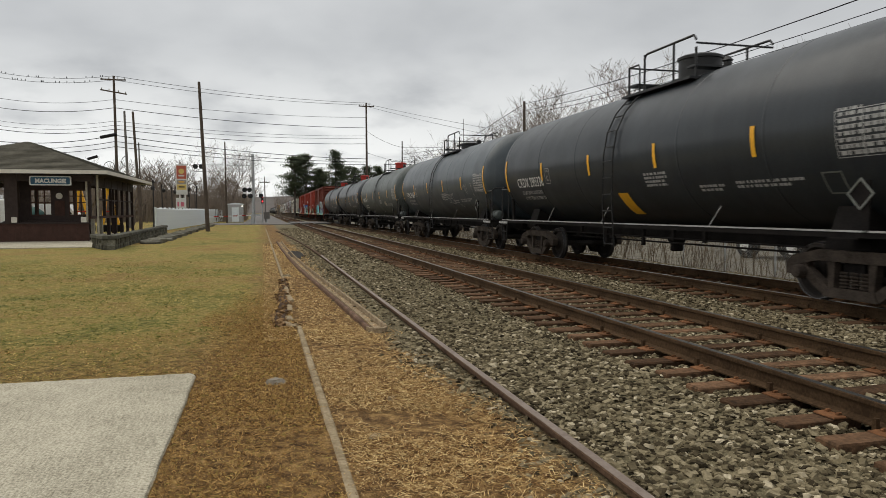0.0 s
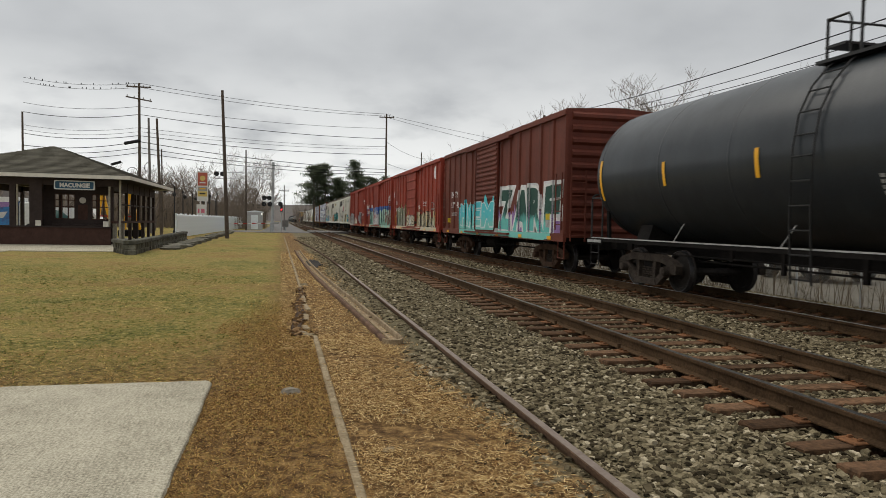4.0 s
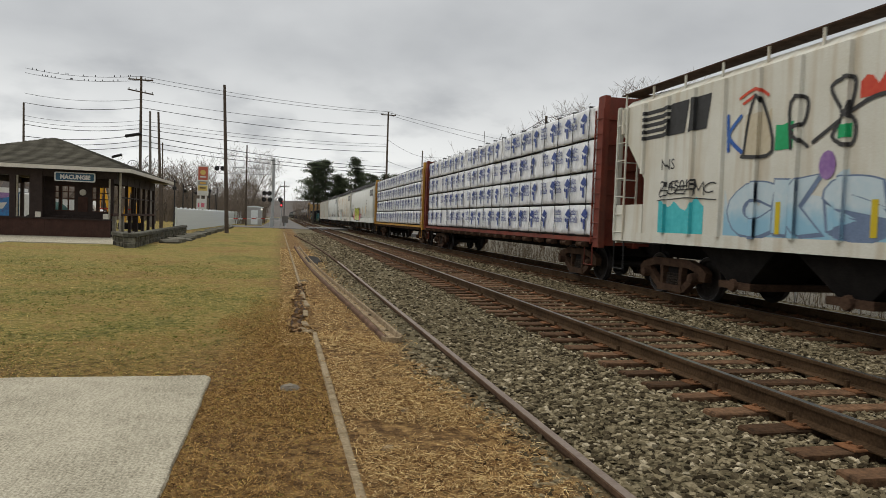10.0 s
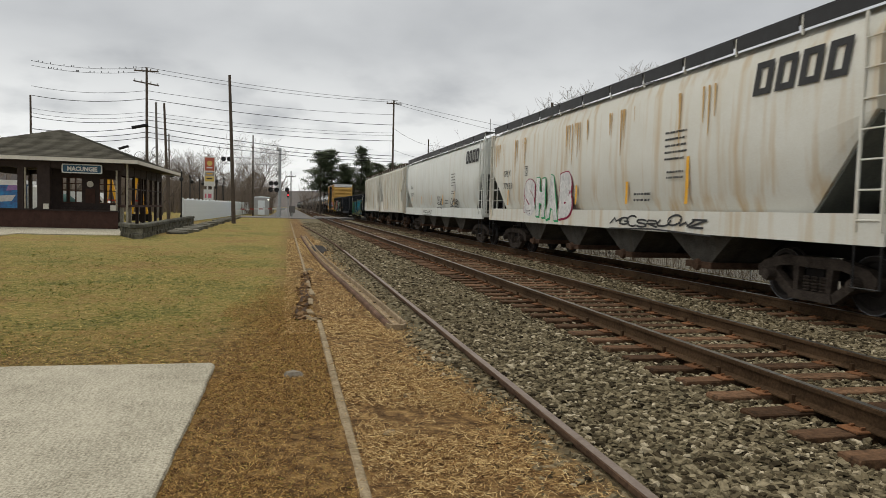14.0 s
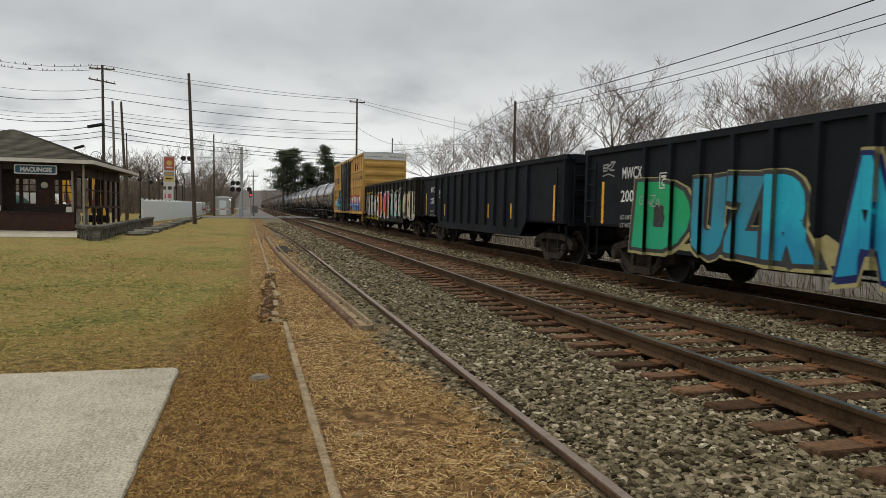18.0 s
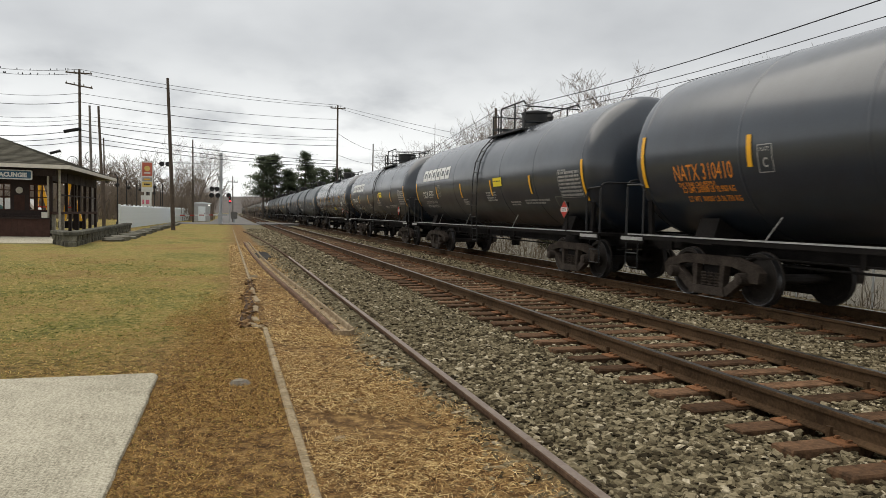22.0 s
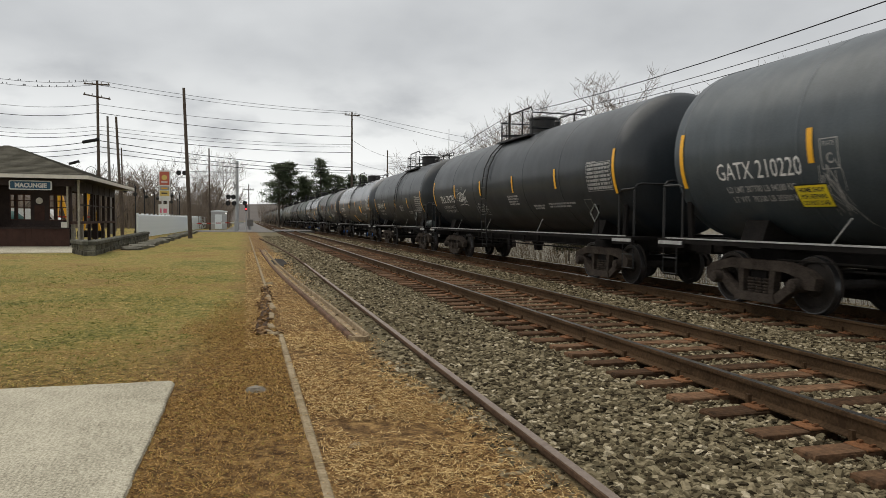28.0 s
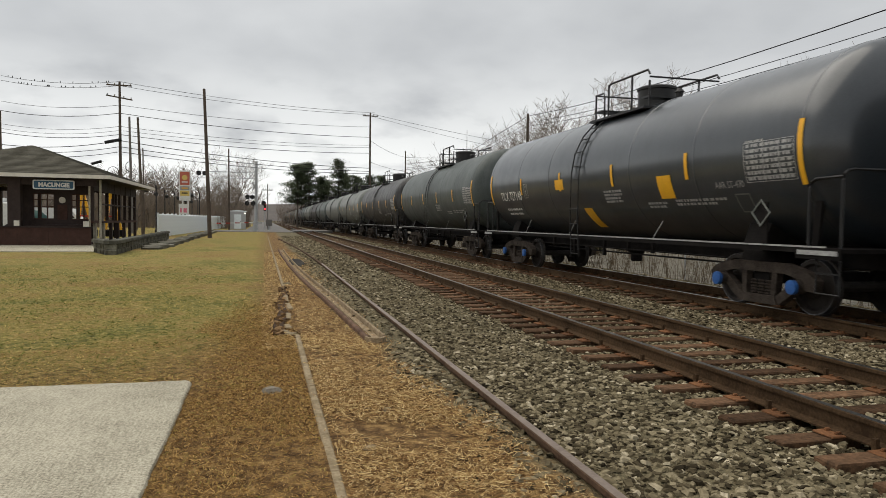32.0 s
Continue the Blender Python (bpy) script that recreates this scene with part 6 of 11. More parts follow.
def gondola(s0, s1, paint, label, height=2.65, flat_ends=True, mark="", extra=None):
    length = s1 - s0
    car = thing("gondola_car", (TRACK_X, 0, 0), label, "gondola car", "freight train")
    MOVERS.append((car, (s0 + s1) / 2))
    half, W, z0 = length / 2 - 0.5, 1.44, 1.0
    low = 0.62
    out = [(-half, z0 + 0.1), (-half + 2.6, z0 + 0.1), (-half + 3.1, low), (half - 3.1, low), (half - 2.6, z0 + 0.1), (half, z0 + 0.1), (half, height), (-half, height)]
    for s in (-1, 1):
        part("side_wall", Form().plate(out, s * W - 0.03, s * W + 0.03), paint, car)
    part("floor", Form().box(-W, W, -half, half, z0 + 0.05, z0 + 0.12), paint, car)
    part("floor", Form().box(-W, W, -half + 3.1, half - 3.1, low, low + 0.06), paint, car)
    for s in (-1, 1):
        part("end_wall", Form().box(-W, W, s * half - 0.03, s * half + 0.03, z0, height), paint, car)
        er = Form()
        for z in (1.4, 1.8, 2.2, 2.6):
            er.box(-W + 0.1, W - 0.1, s * (half + 0.05) - 0.05, s * (half + 0.05) + 0.05, z - 0.06, z + 0.06)
        each("end_rib", er, paint, car)
        part("side_ladder", ladder_form(-W - 0.09, s * (half - 0.3), z0 + 0.1, height - 0.2), paint, car)
        part("end_ladder", end_ladder_form(s * (half + 0.13), -W + 0.3, z0, height - 0.2), paint, car)
        part("step", Form().tube([(-W, s * (half - 0.08), z0), (-W, s * (half - 0.08), 0.42), (-W, s * (half - 0.5), 0.42), (-W, s * (half - 0.5), z0)], 0.02, 6), paint, car)
    chord = Form()
    for s in (-1, 1):
        chord.box(s * W - 0.09, s * W + 0.09, -half - 0.03, half + 0.03, height - 0.02, height + 0.10)
        chord.box(-W, W, s * half - 0.09, s * half + 0.09, height - 0.02, height + 0.10)
    each("top_chord", chord, paint, car)
    span = half - 2.48
    posts = [-half + 0.1] + [-span + span * k / 5.5 for k in range(12)] + [half - 0.1] if flat_ends else [(half - 0.1) * (k / 7 - 1) for k in range(15)]
    for y in posts:
        zb = z0 + 0.1 if abs(y) > half - 2.6 else low + 0.25
        part("side_post", Form().plate([(-W - 0.02, y - 0.08), (-W - 0.11, y - 0.05), (-W - 0.11, y + 0.05), (-W - 0.02, y + 0.08)], zb, height - 0.02, "z"), paint, car)
        part("side_post", Form().box(W + 0.02, W + 0.11, y - 0.06, y + 0.06, zb, height - 0.02), paint, car)
    part("center_sill", Form().box(-0.25, 0.25, -half, half, 0.66, 1.05), "under", car)
    part("brake_rigging", Form().tube([(-1.25, -half + 3.4, 0.55), (-1.25, half - 3.4, 0.52)], 0.018, 5), "under", car)
    coupler(car, length)
    add_truck(car, -(half - 1.7))
    add_truck(car, half - 1.7)
    put = over_posts(-W - 0.03, [(y - 0.081, y + 0.081, 0.081) for y in posts])
    for y, tall in ((half - 0.77, 0.91), (half - 3.80, 0.45), (half - 5.85, 0.45), (-half + 5.85, 0.45), (-half + 3.80, 0.45), (-half + 0.77, 0.91)):
        part("reflector", put(rect(0, 0.10, 0, tall), y + 0.05, 1.11), "yellow", car, "orange reflective strip")
    if mark:
        a, b = mark
        part("lettering", put(letters(a, 0.34, 0.76, 0.004), half - 1.57, 2.05), "white", car, "white stencilled reporting mark")
        part("lettering", put(letters(b, 0.34, 0.84, 0.004), half - 1.54, 1.58), "white", car, "white stencilled number")
        for row, (words, wide) in enumerate((("LD LMT  217700", 0.92), ("LT WT    68300", 0.92)) if flat_ends else ()):
            part("lettering", put(letters(words, 0.13, wide, 0.003), half - 1.54, 1.22 - 0.17 * row), "dull_white", car, "worn white stencilled weights")
        if flat_ends:
            plate_box(car, put, half - 2.95, 1.82, 0.26, 0.30, 0.012, "C", "white")
        else:
            stencil(car, half - 1.54, 1.40, put, (0.8, 0.75), 0.07, 21, "dull_white", 0.12)
    if extra:
        extra(car, put, half, z0)
    return car


# ---- the cars in order, each with the stretch of the train that it takes up ----
def notice(car, put, y, z, w, h, mat, rows=3, label="small notice panel"):
    """A flat notice with rows of print too fine to read."""
    panel = part("notice_panel", put(rect(0, w, 0, h, 4), y, z, 0.013), mat, car, label)
    ink = Form()
    for k in range(rows):
        ink.merge(put(bars((w * 0.8,), h * 0.12, 0.01, 90 + k), y - w * 0.1, z + h * (0.78 - 0.68 * k / max(1, rows - 1)) - 0.02, 0.018))
    part("notice_print", ink, "dark_text", panel, kind="stuff")


def tags_c(car, put, half, zc):
    # an outlined tag with a fan of strokes, and two quick names further on
    strokes(car, put, [[(-1.2, 1.80), (-1.75, 1.86), (-2.2, 1.84)], [(-1.2, 1.72), (-1.7, 1.77), (-2.1, 1.75)], [(-1.2, 1.62), (-1.5, 1.66), (-1.75, 1.64)],
                       [(-2.12, 1.86), (-1.86, 1.84), (-1.9, 1.70), (-2.1, 1.66), (-2.06, 1.52), (-1.84, 1.52)], [(-2.22, 1.52), (-2.26, 1.86), (-2.38, 1.66), (-2.5, 1.86), (-2.54, 1.52)],
                       [(-2.55, 1.86), (-2.84, 1.88)], [(-2.7, 1.88), (-2.72, 1.52)], [(-2.15, 1.48), (-2.6, 1.45), (-2.9, 1.50)]], "dull_white", 0.035)
    strokes(car, put, [[(-4.4, 2.17), (-4.5, 2.02), (-4.6, 2.2), (-4.68, 1.98)], [(-4.62, 2.06), (-4.82, 2.14), (-4.74, 1.94), (-4.9, 1.84)], [(-4.86, 2.2), (-4.98, 1.9)],
                       [(-5.46, 2.2), (-5.6, 2.16), (-5.54, 2.0), (-5.66, 1.94), (-5.6, 1.8), (-5.74, 1.7)], [(-5.5, 2.1), (-5.68, 2.2)]], "dull_white", 0.022)
    scrawl(car, put, -3.1, 1.52, 0.55, 0.22, "dull_white", 61, 8, 0.014)


def tags_d(car, put, half, zc):
    notice(car, put, -2.65, 1.76, 0.66, 0.24, "trim_worn", 2, "faded tan notice panel")


tank_car(5.3, 21.79, "tank_black", "CRDX 290336", weights=(("LD LMT 206700 LB 93750 KG", 1.5), ("LT WT 79300 LB 35850 KG", 1.5)), mark_w=0.174, label="black tank car with yellow reflectors and a yellow band", wide_band=True)
tank_car(21.79, 38.29, "tank_dark", "TIMX 291065", label="dusty dark grey tank car with white tags", extra=tags_c, low_dome=True, reservoir=True, weights=(("LD LMT 207200 LB 93950 KG", 1.42), ("LT WT  78800 LB 35750 KG", 1.42)))
tank_car(38.29, 54.8, "tank_grey", "GLNX 25501", label="grey tank car, lightened for sky sheen with a red manway housing", red_dome=True, ladder_at=-0.06, extra=tags_d, reservoir=True)
tank_car(54.8, 71.1, "tank_black", "", label="black tank car with a red manway housing", red_dome=True)
tank_car(71.1, 87.4, "tank_black", "", label="black tank car ahead of the red box cars", red_dome=True)


def sill_paint(car, ya, yb, key, seed):
    """Overspray on the side sill below a piece."""
    rnd = random.Random(seed)
    f = Form()
    y = ya
    while y > yb:
        w = rnd.uniform(0.15, 0.5)
        lo = rnd.uniform(0.91, 0.95)
        f.add([(-1.536, y, lo), (-1.536, max(yb, y - w), lo), (-1.536, max(yb, y - w), 1.118), (-1.536, y, 1.118)], [(0, 1, 2, 3)])
        y -= w
    part("sprayed_ground", f, graf_mat(key)[0], car)


def piece_a(car, put, half, z0):
    ragged(car, put, 4.25, -1.0, 1.13, 2.12, "aqua_fade", 11, 0.3)
    block_letters(car, put, "HAEM", [(4.15, 3.1), (3.0, 2.0), (1.85, 0.65), (0.55, -0.95)], 1.25, 2.2, ["aqua_fade"], 0.05, None, 3, 0.03)
    ragged(car, put, -1.25, -6.75, 1.13, 1.75, "purple", 12, 0.4)
    block_letters(car, put, "ZARF", [(-1.35, -2.62), (-2.85, -4.32), (-4.25, -5.5), (-5.55, -6.72)], 1.12, 2.5, ["pine_fade"], 0.07, "bright", 2, 0.052, 0.10)
    sill_paint(car, 4.1, -6.2, "aqua_fade", 5)
    patch(car, put, -5.68, -6.14, 1.5, 1.68, "yellow")
    patch(car, put, -5.68, -6.14, 1.28, 1.49, "dull_white", 0.0115)
    patch(car, put, 6.3, 5.95, 1.38, 1.58, "yellow")


def piece_b(car, put, half, z0):
    ragged(car, put, 5.6, 1.65, 1.13, 2.2, "moss", 21, 0.5, 0.08)
    block_letters(car, put, "WMWA", [(5.5, 4.5), (4.4, 3.5), (3.4, 2.6), (2.5, 1.75)], 1.15, 2.2, ["moss"], 0.05, None, 5, 0.03)
    darts(car, put, 5.5, z0 + 0.1, 3.7, 1.25, ["moss", "cream", "ash"], 41, 50)
    ragged(car, put, 1.5, -1.15, 1.13, 1.55, "parchment", 22, 0.25)
    block_letters(car, put, "SUB", [(1.3, 0.55), (0.45, -0.2), (-0.3, -1.1)], 1.2, 1.8, ["cream", "bright"], 0.05, None, 6, 0.03)
    ragged(car, put, -1.5, -6.2, 1.13, 1.72, "parchment", 23, 0.42)
    block_letters(car, put, "QOEN", [(-1.55, -2.6), (-2.7, -3.6), (-3.7, -4.5), (-4.7, -5.8)], 1.15, 1.95, ["parchment"], 0.045, None, 7, 0.035)
    darts(car, put, -1.5, z0 + 0.1, 4.6, 1.0, ["moss", "black", "orange"], 42, 44)
    sill_paint(car, 5.7, -6.6, "parchment", 6)
    scrawl(car, put, 7.0, 2.85, 0.55, 0.75, "white", 61, 8, 0.03)
    scrawl(car, put, -5.0, 2.05, 1.0, 0.42, "dull_white", 62, 8, 0.03)
    scrawl(car, put, -1.6, 2.15, 0.75, 0.22, "white", 63, 8, 0.025)
    scrawl(car, put, -3.1, 2.3, 0.9, 0.25, "white", 64, 8, 0.025)
    for y, a, b in ((6.18, 1.18, 2.08), (-1.6, 1.15, 1.7), (-4.25, 1.15, 1.7), (-6.05, 1.2, 1.9), (0.6, 1.75, 2.15)):
        patch(car, put, y, y - 0.10, a, b, "yellow", 0.016, "yellow reflective strip", "reflector")
    part("round_mark", put(([(0.32 * math.cos(a * 0.262), 0.32 * math.sin(a * 0.262)) for a in range(24)], [tuple(range(24))]), -5.9, 3.85), "white", car, "white round mark")


def piece_c(car, put, half, z0):
    ragged(car, put, 7.05, -6.95, 1.85, 2.50, "ultramarine", 31, 0.07, 0.3, 0.003)
    ragged(car, put, 4.75, 1.75, 1.13, 2.2, "mint", 32, 0.25)
    ragged(car, put, 1.55, -1.2, 1.13, 2.1, "bright", 33, 0.5, 0.07)
    darts(car, put, 1.5, z0 + 0.1, 2.6, 1.2, ["black", "bright", "black"], 43, 46)
    patch(car, put, 1.2, 0.2, 1.62, 1.9, "red_paint", 0.014)
    ragged(car, put, -1.25, -6.95, 1.13, 2.22, "mint", 34, 0.2)
    block_letters(car, put, "OBPA", [(4.7, 3.9), (3.85, 3.1), (3.05, 2.4), (2.3, 1.75)], 1.15, 2.3, ["mint"], 0.07, None, 8, 0.022)
    block_letters(car, put, "IOTT", [(-1.35, -2.2), (-2.3, -3.5), (-3.6, -4.5), (-5.6, -6.6)], 1.15, 2.32, ["mint"], 0.085, None, 9, 0.026)
    strokes(car, put, [[(-5.3, 1.4), (-5.5, 2.2), (-5.95, 2.75), (-6.2, 2.3), (-6.4, 1.9)], [(-5.7, 1.3), (-6.1, 1.7), (-6.6, 1.25)], [(-5.2, 2.1), (-5.8, 2.4)], [(4.6, 1.3), (4.3, 1.8), (4.5, 2.3)]], "black", 0.05)
    for ya, yb, a, b in ((-4.45, -5.05, 1.3, 2.05), (-5.45, -6.15, 1.13, 1.88), (6.6, 4.8, 1.13, 2.42)):
        patch(car, put, ya, yb, a, b, "box_red", 0.0135)
    plate_box(car, put, -4.6, 1.62, 0.3, 0.34, 0.017)
    stencil(car, -5.55, 1.85, put, (0.5, 0.5, 0.5, 0.5), 0.035, 34, "dull_white", 0.06)
    sill_paint(car, 4.7, -6.9, "mint", 7)
    for row, words in ((2.48, "BK  TY"), (2.03, "152  213")):
        part("lettering", put(letters(words, 0.36, 1.55, 0.006), 6.4, row, out=0.019), "white", car, "white stencilled mark")
    scrawl(car, put, -6.05, 2.65, 0.6, 0.75, "white", 65, 6, 0.045)
    scrawl(car, put, 7.05, 2.3, 0.45, 0.75, "white", 66, 6, 0.04)
    scrawl(car, put, 4.2, 1.95, 0.5, 0.4, "dark_text", 67, 6, 0.02)
    scrawl(car, put, 2.4, 1.9, 0.5, 0.3, "dark_text", 68, 6, 0.025)
    patch(car, put, 3.35, 3.0, 2.5, 2.75, "white", 0.014)


def piece_d(car, put, half, z0):
    ragged(car, put, 7.0, 1.6, 1.13, 2.1, "ash", 41, 0.3)
    block_letters(car, put, "CIVEL", [(6.4, 5.3), (5.2, 4.6), (4.5, 3.6), (3.5, 2.7), (2.6, 1.75)], 1.15, 2.2, ["ash", "bright"], 0.07, None, 10, 0.03)
    block_letters(car, put, "GTS", [(-1.45, -2.3), (-2.35, -3.1), (-3.0, -3.95)], 1.15, 2.2, ["black"], 0.085, "bright", 11, 0.03, 0.085)
    ragged(car, put, 1.4, -1.0, 1.13, 1.5, "parchment", 42, 0.25)
    scrawl(car, put, 1.3, 1.3, 2.2, 0.5, "white", 71, 12, 0.04)
    scrawl(car, put, -4.65, 1.85, 0.75, 0.36, "white", 72, 8, 0.035)
    scrawl(car, put, -6.1, 3.0, 0.45, 0.42, "white", 62, 6, 0.03)
    patch(car, put, -5.6, -6.1, 1.13, 1.34, "yellow")
    patch(car, put, -5.62, -6.08, 1.36, 1.72, "black_iron", 0.0112)
    for a, b in ((-5.66, -5.84), (-5.88, -6.04)):
        patch(car, put, a, b, 1.46, 1.69, "tank_dark", 0.014)
    patch(car, put, -5.6, -5.8, 1.78, 1.94, "leaf", 0.011)
    stencil(car, -4.9, 1.76, put, (0.5, 0.45, 0.3, 0.3, 0.3), 0.035, 44, "dull_white", 0.06)
    sill_paint(car, 6.8, 1.8, "ash", 8)


box_car(88.0, 103.1, "box_maroon", "dark red box car with green and teal sprayed letters", ("BK  TY", "157  41"), extra=piece_a, mark_at=5.75)
box_car(103.1, 118.5, "box_red", "red box car with olive sprayed letters along the side", ("ATW", "749  41133"), extra=piece_b, mark_at=6.1, door_step=0.5)
box_car(118.5, 133.8, "box_red", "red box car with mint sprayed letters below a blue band", "", extra=piece_c)
box_car(133.8, 148.7, "box_red", "red box car with black and grey sprayed letters", "", extra=piece_d)


def ns_brand(car, put, half, z0, height):
    """Plain dark shapes in place of the owner's mark: bars and two blocks."""
    y, z = 5.45, 3.22
    for k in range(5):
        part("brand_panel", put(([(0.0, 0.13 * k), (0.92 + 0.03 * k, 0.13 * k), (0.95 + 0.03 * k, 0.13 * k + 0.08), (0.0, 0.13 * k + 0.08)], [(0, 1, 2, 3)]), y, z), "dark_text", car, "plain dark bar")
    for u in (0.92, 1.62):
        part("brand_panel", put(([(u, 0.0), (u + 0.60, 0.0), (u + 0.72, 0.62), (u + 0.12, 0.62)], [(0, 1, 2, 3)]), y, z, out=0.008), "dark_text", car, "plain dark block")


def piece_e(car, put, half, z0):
    strokes(car, put, [[(2.0, 2.9), (1.9, 3.5), (1.5, 3.9), (0.9, 3.9), (0.35, 3.55), (0.15, 3.1)], [(1.75, 3.4), (1.3, 3.7), (0.8, 3.6), (0.4, 3.2)], [(1.35, 3.7), (1.1, 3.0), (0.75, 2.5), (1.3, 2.2), (1.75, 2.5), (1.4, 2.9)], [(1.5, 2.9), (0.9, 2.8), (0.5, 3.2), (0.3, 2.6)], [(1.7, 2.3), (1.75, 1.8)]], "black", 0.055)
    ragged(car, put, 1.25, 0.75, 2.6, 3.3, "pink", 51, 0.2, 0.1, 0.006)
    strokes(car, put, [[(2.75, 1.4), (2.7, 1.95), (2.3, 2.15), (1.95, 1.8), (1.5, 2.2), (0.9, 2.1), (0.6, 1.7), (0.35, 1.4)], [(2.4, 1.4), (2.2, 1.75), (1.9, 1.45)], [(1.6, 1.4), (1.4, 1.8), (1.05, 1.75), (1.0, 1.4)], [(0.2, 2.35), (-0.2, 2.55), (-0.45, 2.2), (-0.1, 1.95), (-0.45, 1.6), (-0.1, 1.35)]], "ash", 0.045)
    strokes(car, put, [[(-2.05, 3.3), (-2.15, 2.9), (-2.6, 3.0), (-3.0, 3.3)], [(-2.1, 3.6), (-2.4, 3.15), (-2.1, 2.65), (-2.6, 2.55), (-3.2, 2.8), (-3.45, 3.1), (-3.1, 3.3)], [(-2.6, 3.5), (-2.9, 3.7), (-3.05, 3.4), (-2.7, 3.25), (-2.6, 3.5)], [(-3.0, 3.75), (-3.15, 3.3), (-3.35, 3.75), (-3.55, 3.55), (-3.3, 3.3)], [(-2.0, 3.65), (-2.7, 3.55)]], "black", 0.06)
    ragged(car, put, -1.6, -3.65, z0 + 0.08, 2.15, "parchment", 52, 0.12)
    block_letters(car, put, "LSY", [(-1.65, -2.25), (-2.3, -2.95), (-2.95, -3.6)], z0 + 0.1, 2.2, ["black"], 0.10, None, 12, 0.03, line="tan")
    ragged(car, put, -3.75, -5.0, z0 + 0.08, 2.15, "cyan", 53, 0.3)
    block_letters(car, put, "TJ", [(-3.85, -4.5), (-4.45, -5.05)], z0 + 0.12, 2.15, ["black", "pool"], 0.10, None, 13, 0.03, line="black")
    patch(car, put, -4.6, -5.05, 1.62, 1.82, "lemon", 0.014)
    # a rising name in one line, and crowded tags on the plated end
    strokes(car, put, [[(-4.95, 3.18), (-5.08, 3.62), (-5.20, 3.22)], [(-4.98, 3.36), (-5.22, 3.42)], [(-5.28, 3.30), (-5.30, 3.66), (-5.42, 3.46), (-5.54, 3.74), (-5.56, 3.38)],
                       [(-5.82, 3.76), (-5.64, 3.72), (-5.66, 3.44), (-5.84, 3.46)], [(-5.64, 3.58), (-5.80, 3.60)], [(-5.92, 3.46), (-5.92, 3.84), (-6.10, 3.80), (-6.08, 3.66), (-5.94, 3.62), (-6.16, 3.46)]], "dark_text", 0.035)
    scrawl(car, put, -5.46, 1.62, 0.95, 0.30, "ultramarine_tag", 66, 8, 0.04)
    scrawl(car, put, -5.44, 1.33, 1.05, 0.26, "dark_text", 67, 10, 0.035)
    scrawl(car, put, 4.6, 1.85, 1.6, 0.3, "dark_text", 65, 12, 0.025)
    scrawl(car, put, 4.9, 1.35, 2.4, 0.3, "dark_text", 63, 14, 0.018)
    scrawl(car, put, -0.5, 1.3, 1.0, 0.55, "dark_text", 64, 12, 0.018)
    strokes(car, put, [[(6.2, 3.2), (6.0, 3.7), (5.8, 3.4), (6.1, 3.2), (5.8, 2.9), (6.0, 2.7)]], "dark_text", 0.04)
    for y in (4.3, 2.2, 0.6, -2.6):
        patch(car, put, y, y - 0.45, 1.30, 1.42, "yellow", 0.014, "yellow reflective strip", "reflector")


def piece_f(car, put, half, z0):
    ragged(car, put, 4.8, 1.85, z0 + 0.08, 2.2, "salmon", 54, 0.2)
    patch(car, put, 4.55, 2.65, 1.95, 2.33, "bright", 0.0062)
    strokes(car, put, [[(4.7, 1.9), (4.3, 1.6), (3.9, 1.9), (3.5, 1.6), (3.0, 1.9), (2.5, 1.6), (2.0, 2.0)], [(4.7, 1.6), (4.2, 1.35), (3.6, 1.6), (3.0, 1.35), (2.4, 1.6)], [(2.6, 2.3), (2.2, 2.0), (2.0, 2.3)]], "ash", 0.03)
    ragged(car, put, 1.65, -4.75, z0 + 0.08, 2.15, "turquoise", 55, 0.42)
    block_letters(car, put, "VEAKS", [(1.5, 0.35), (0.35, -0.85), (-0.9, -2.3), (-2.35, -3.5), (-3.5, -4.7)], z0 + 0.12, 2.5, ["turquoise"], 0.075, None, 14, 0.032)
    darts(car, put, 1.5, z0 + 0.05, 6.0, 1.2, ["black", "turquoise", "parchment", "aqua"], 48, 76)
    patch(car, put, -2.8, -3.35, 1.45, 1.8, "black", 0.0155)
    for y, a, b in ((0.6, 1.4, 2.0), (-2.0, 1.4, 2.0), (4.75, 1.3, 2.1), (3.6, 1.3, 1.8), (2.6, 1.3, 1.8)):
        patch(car, put, y, y - 0.11, a, b, "yellow", 0.016, "orange reflective strip", "reflector")
    scrawl(car, put, 6.3, 3.0, 0.6, 0.8, "dark_text", 66, 8, 0.035)
    scrawl(car, put, -2.5, 2.75, 1.1, 0.4, "dark_text", 73, 8, 0.02)
    scrawl(car, put, 5.2, 2.35, 0.5, 0.35, "dark_text", 74, 5, 0.04)
    ragged(car, put, -0.4, -1.7, 3.55, 3.75, "tan", 56, 0.12, 0.1, 0.003, 0.1)


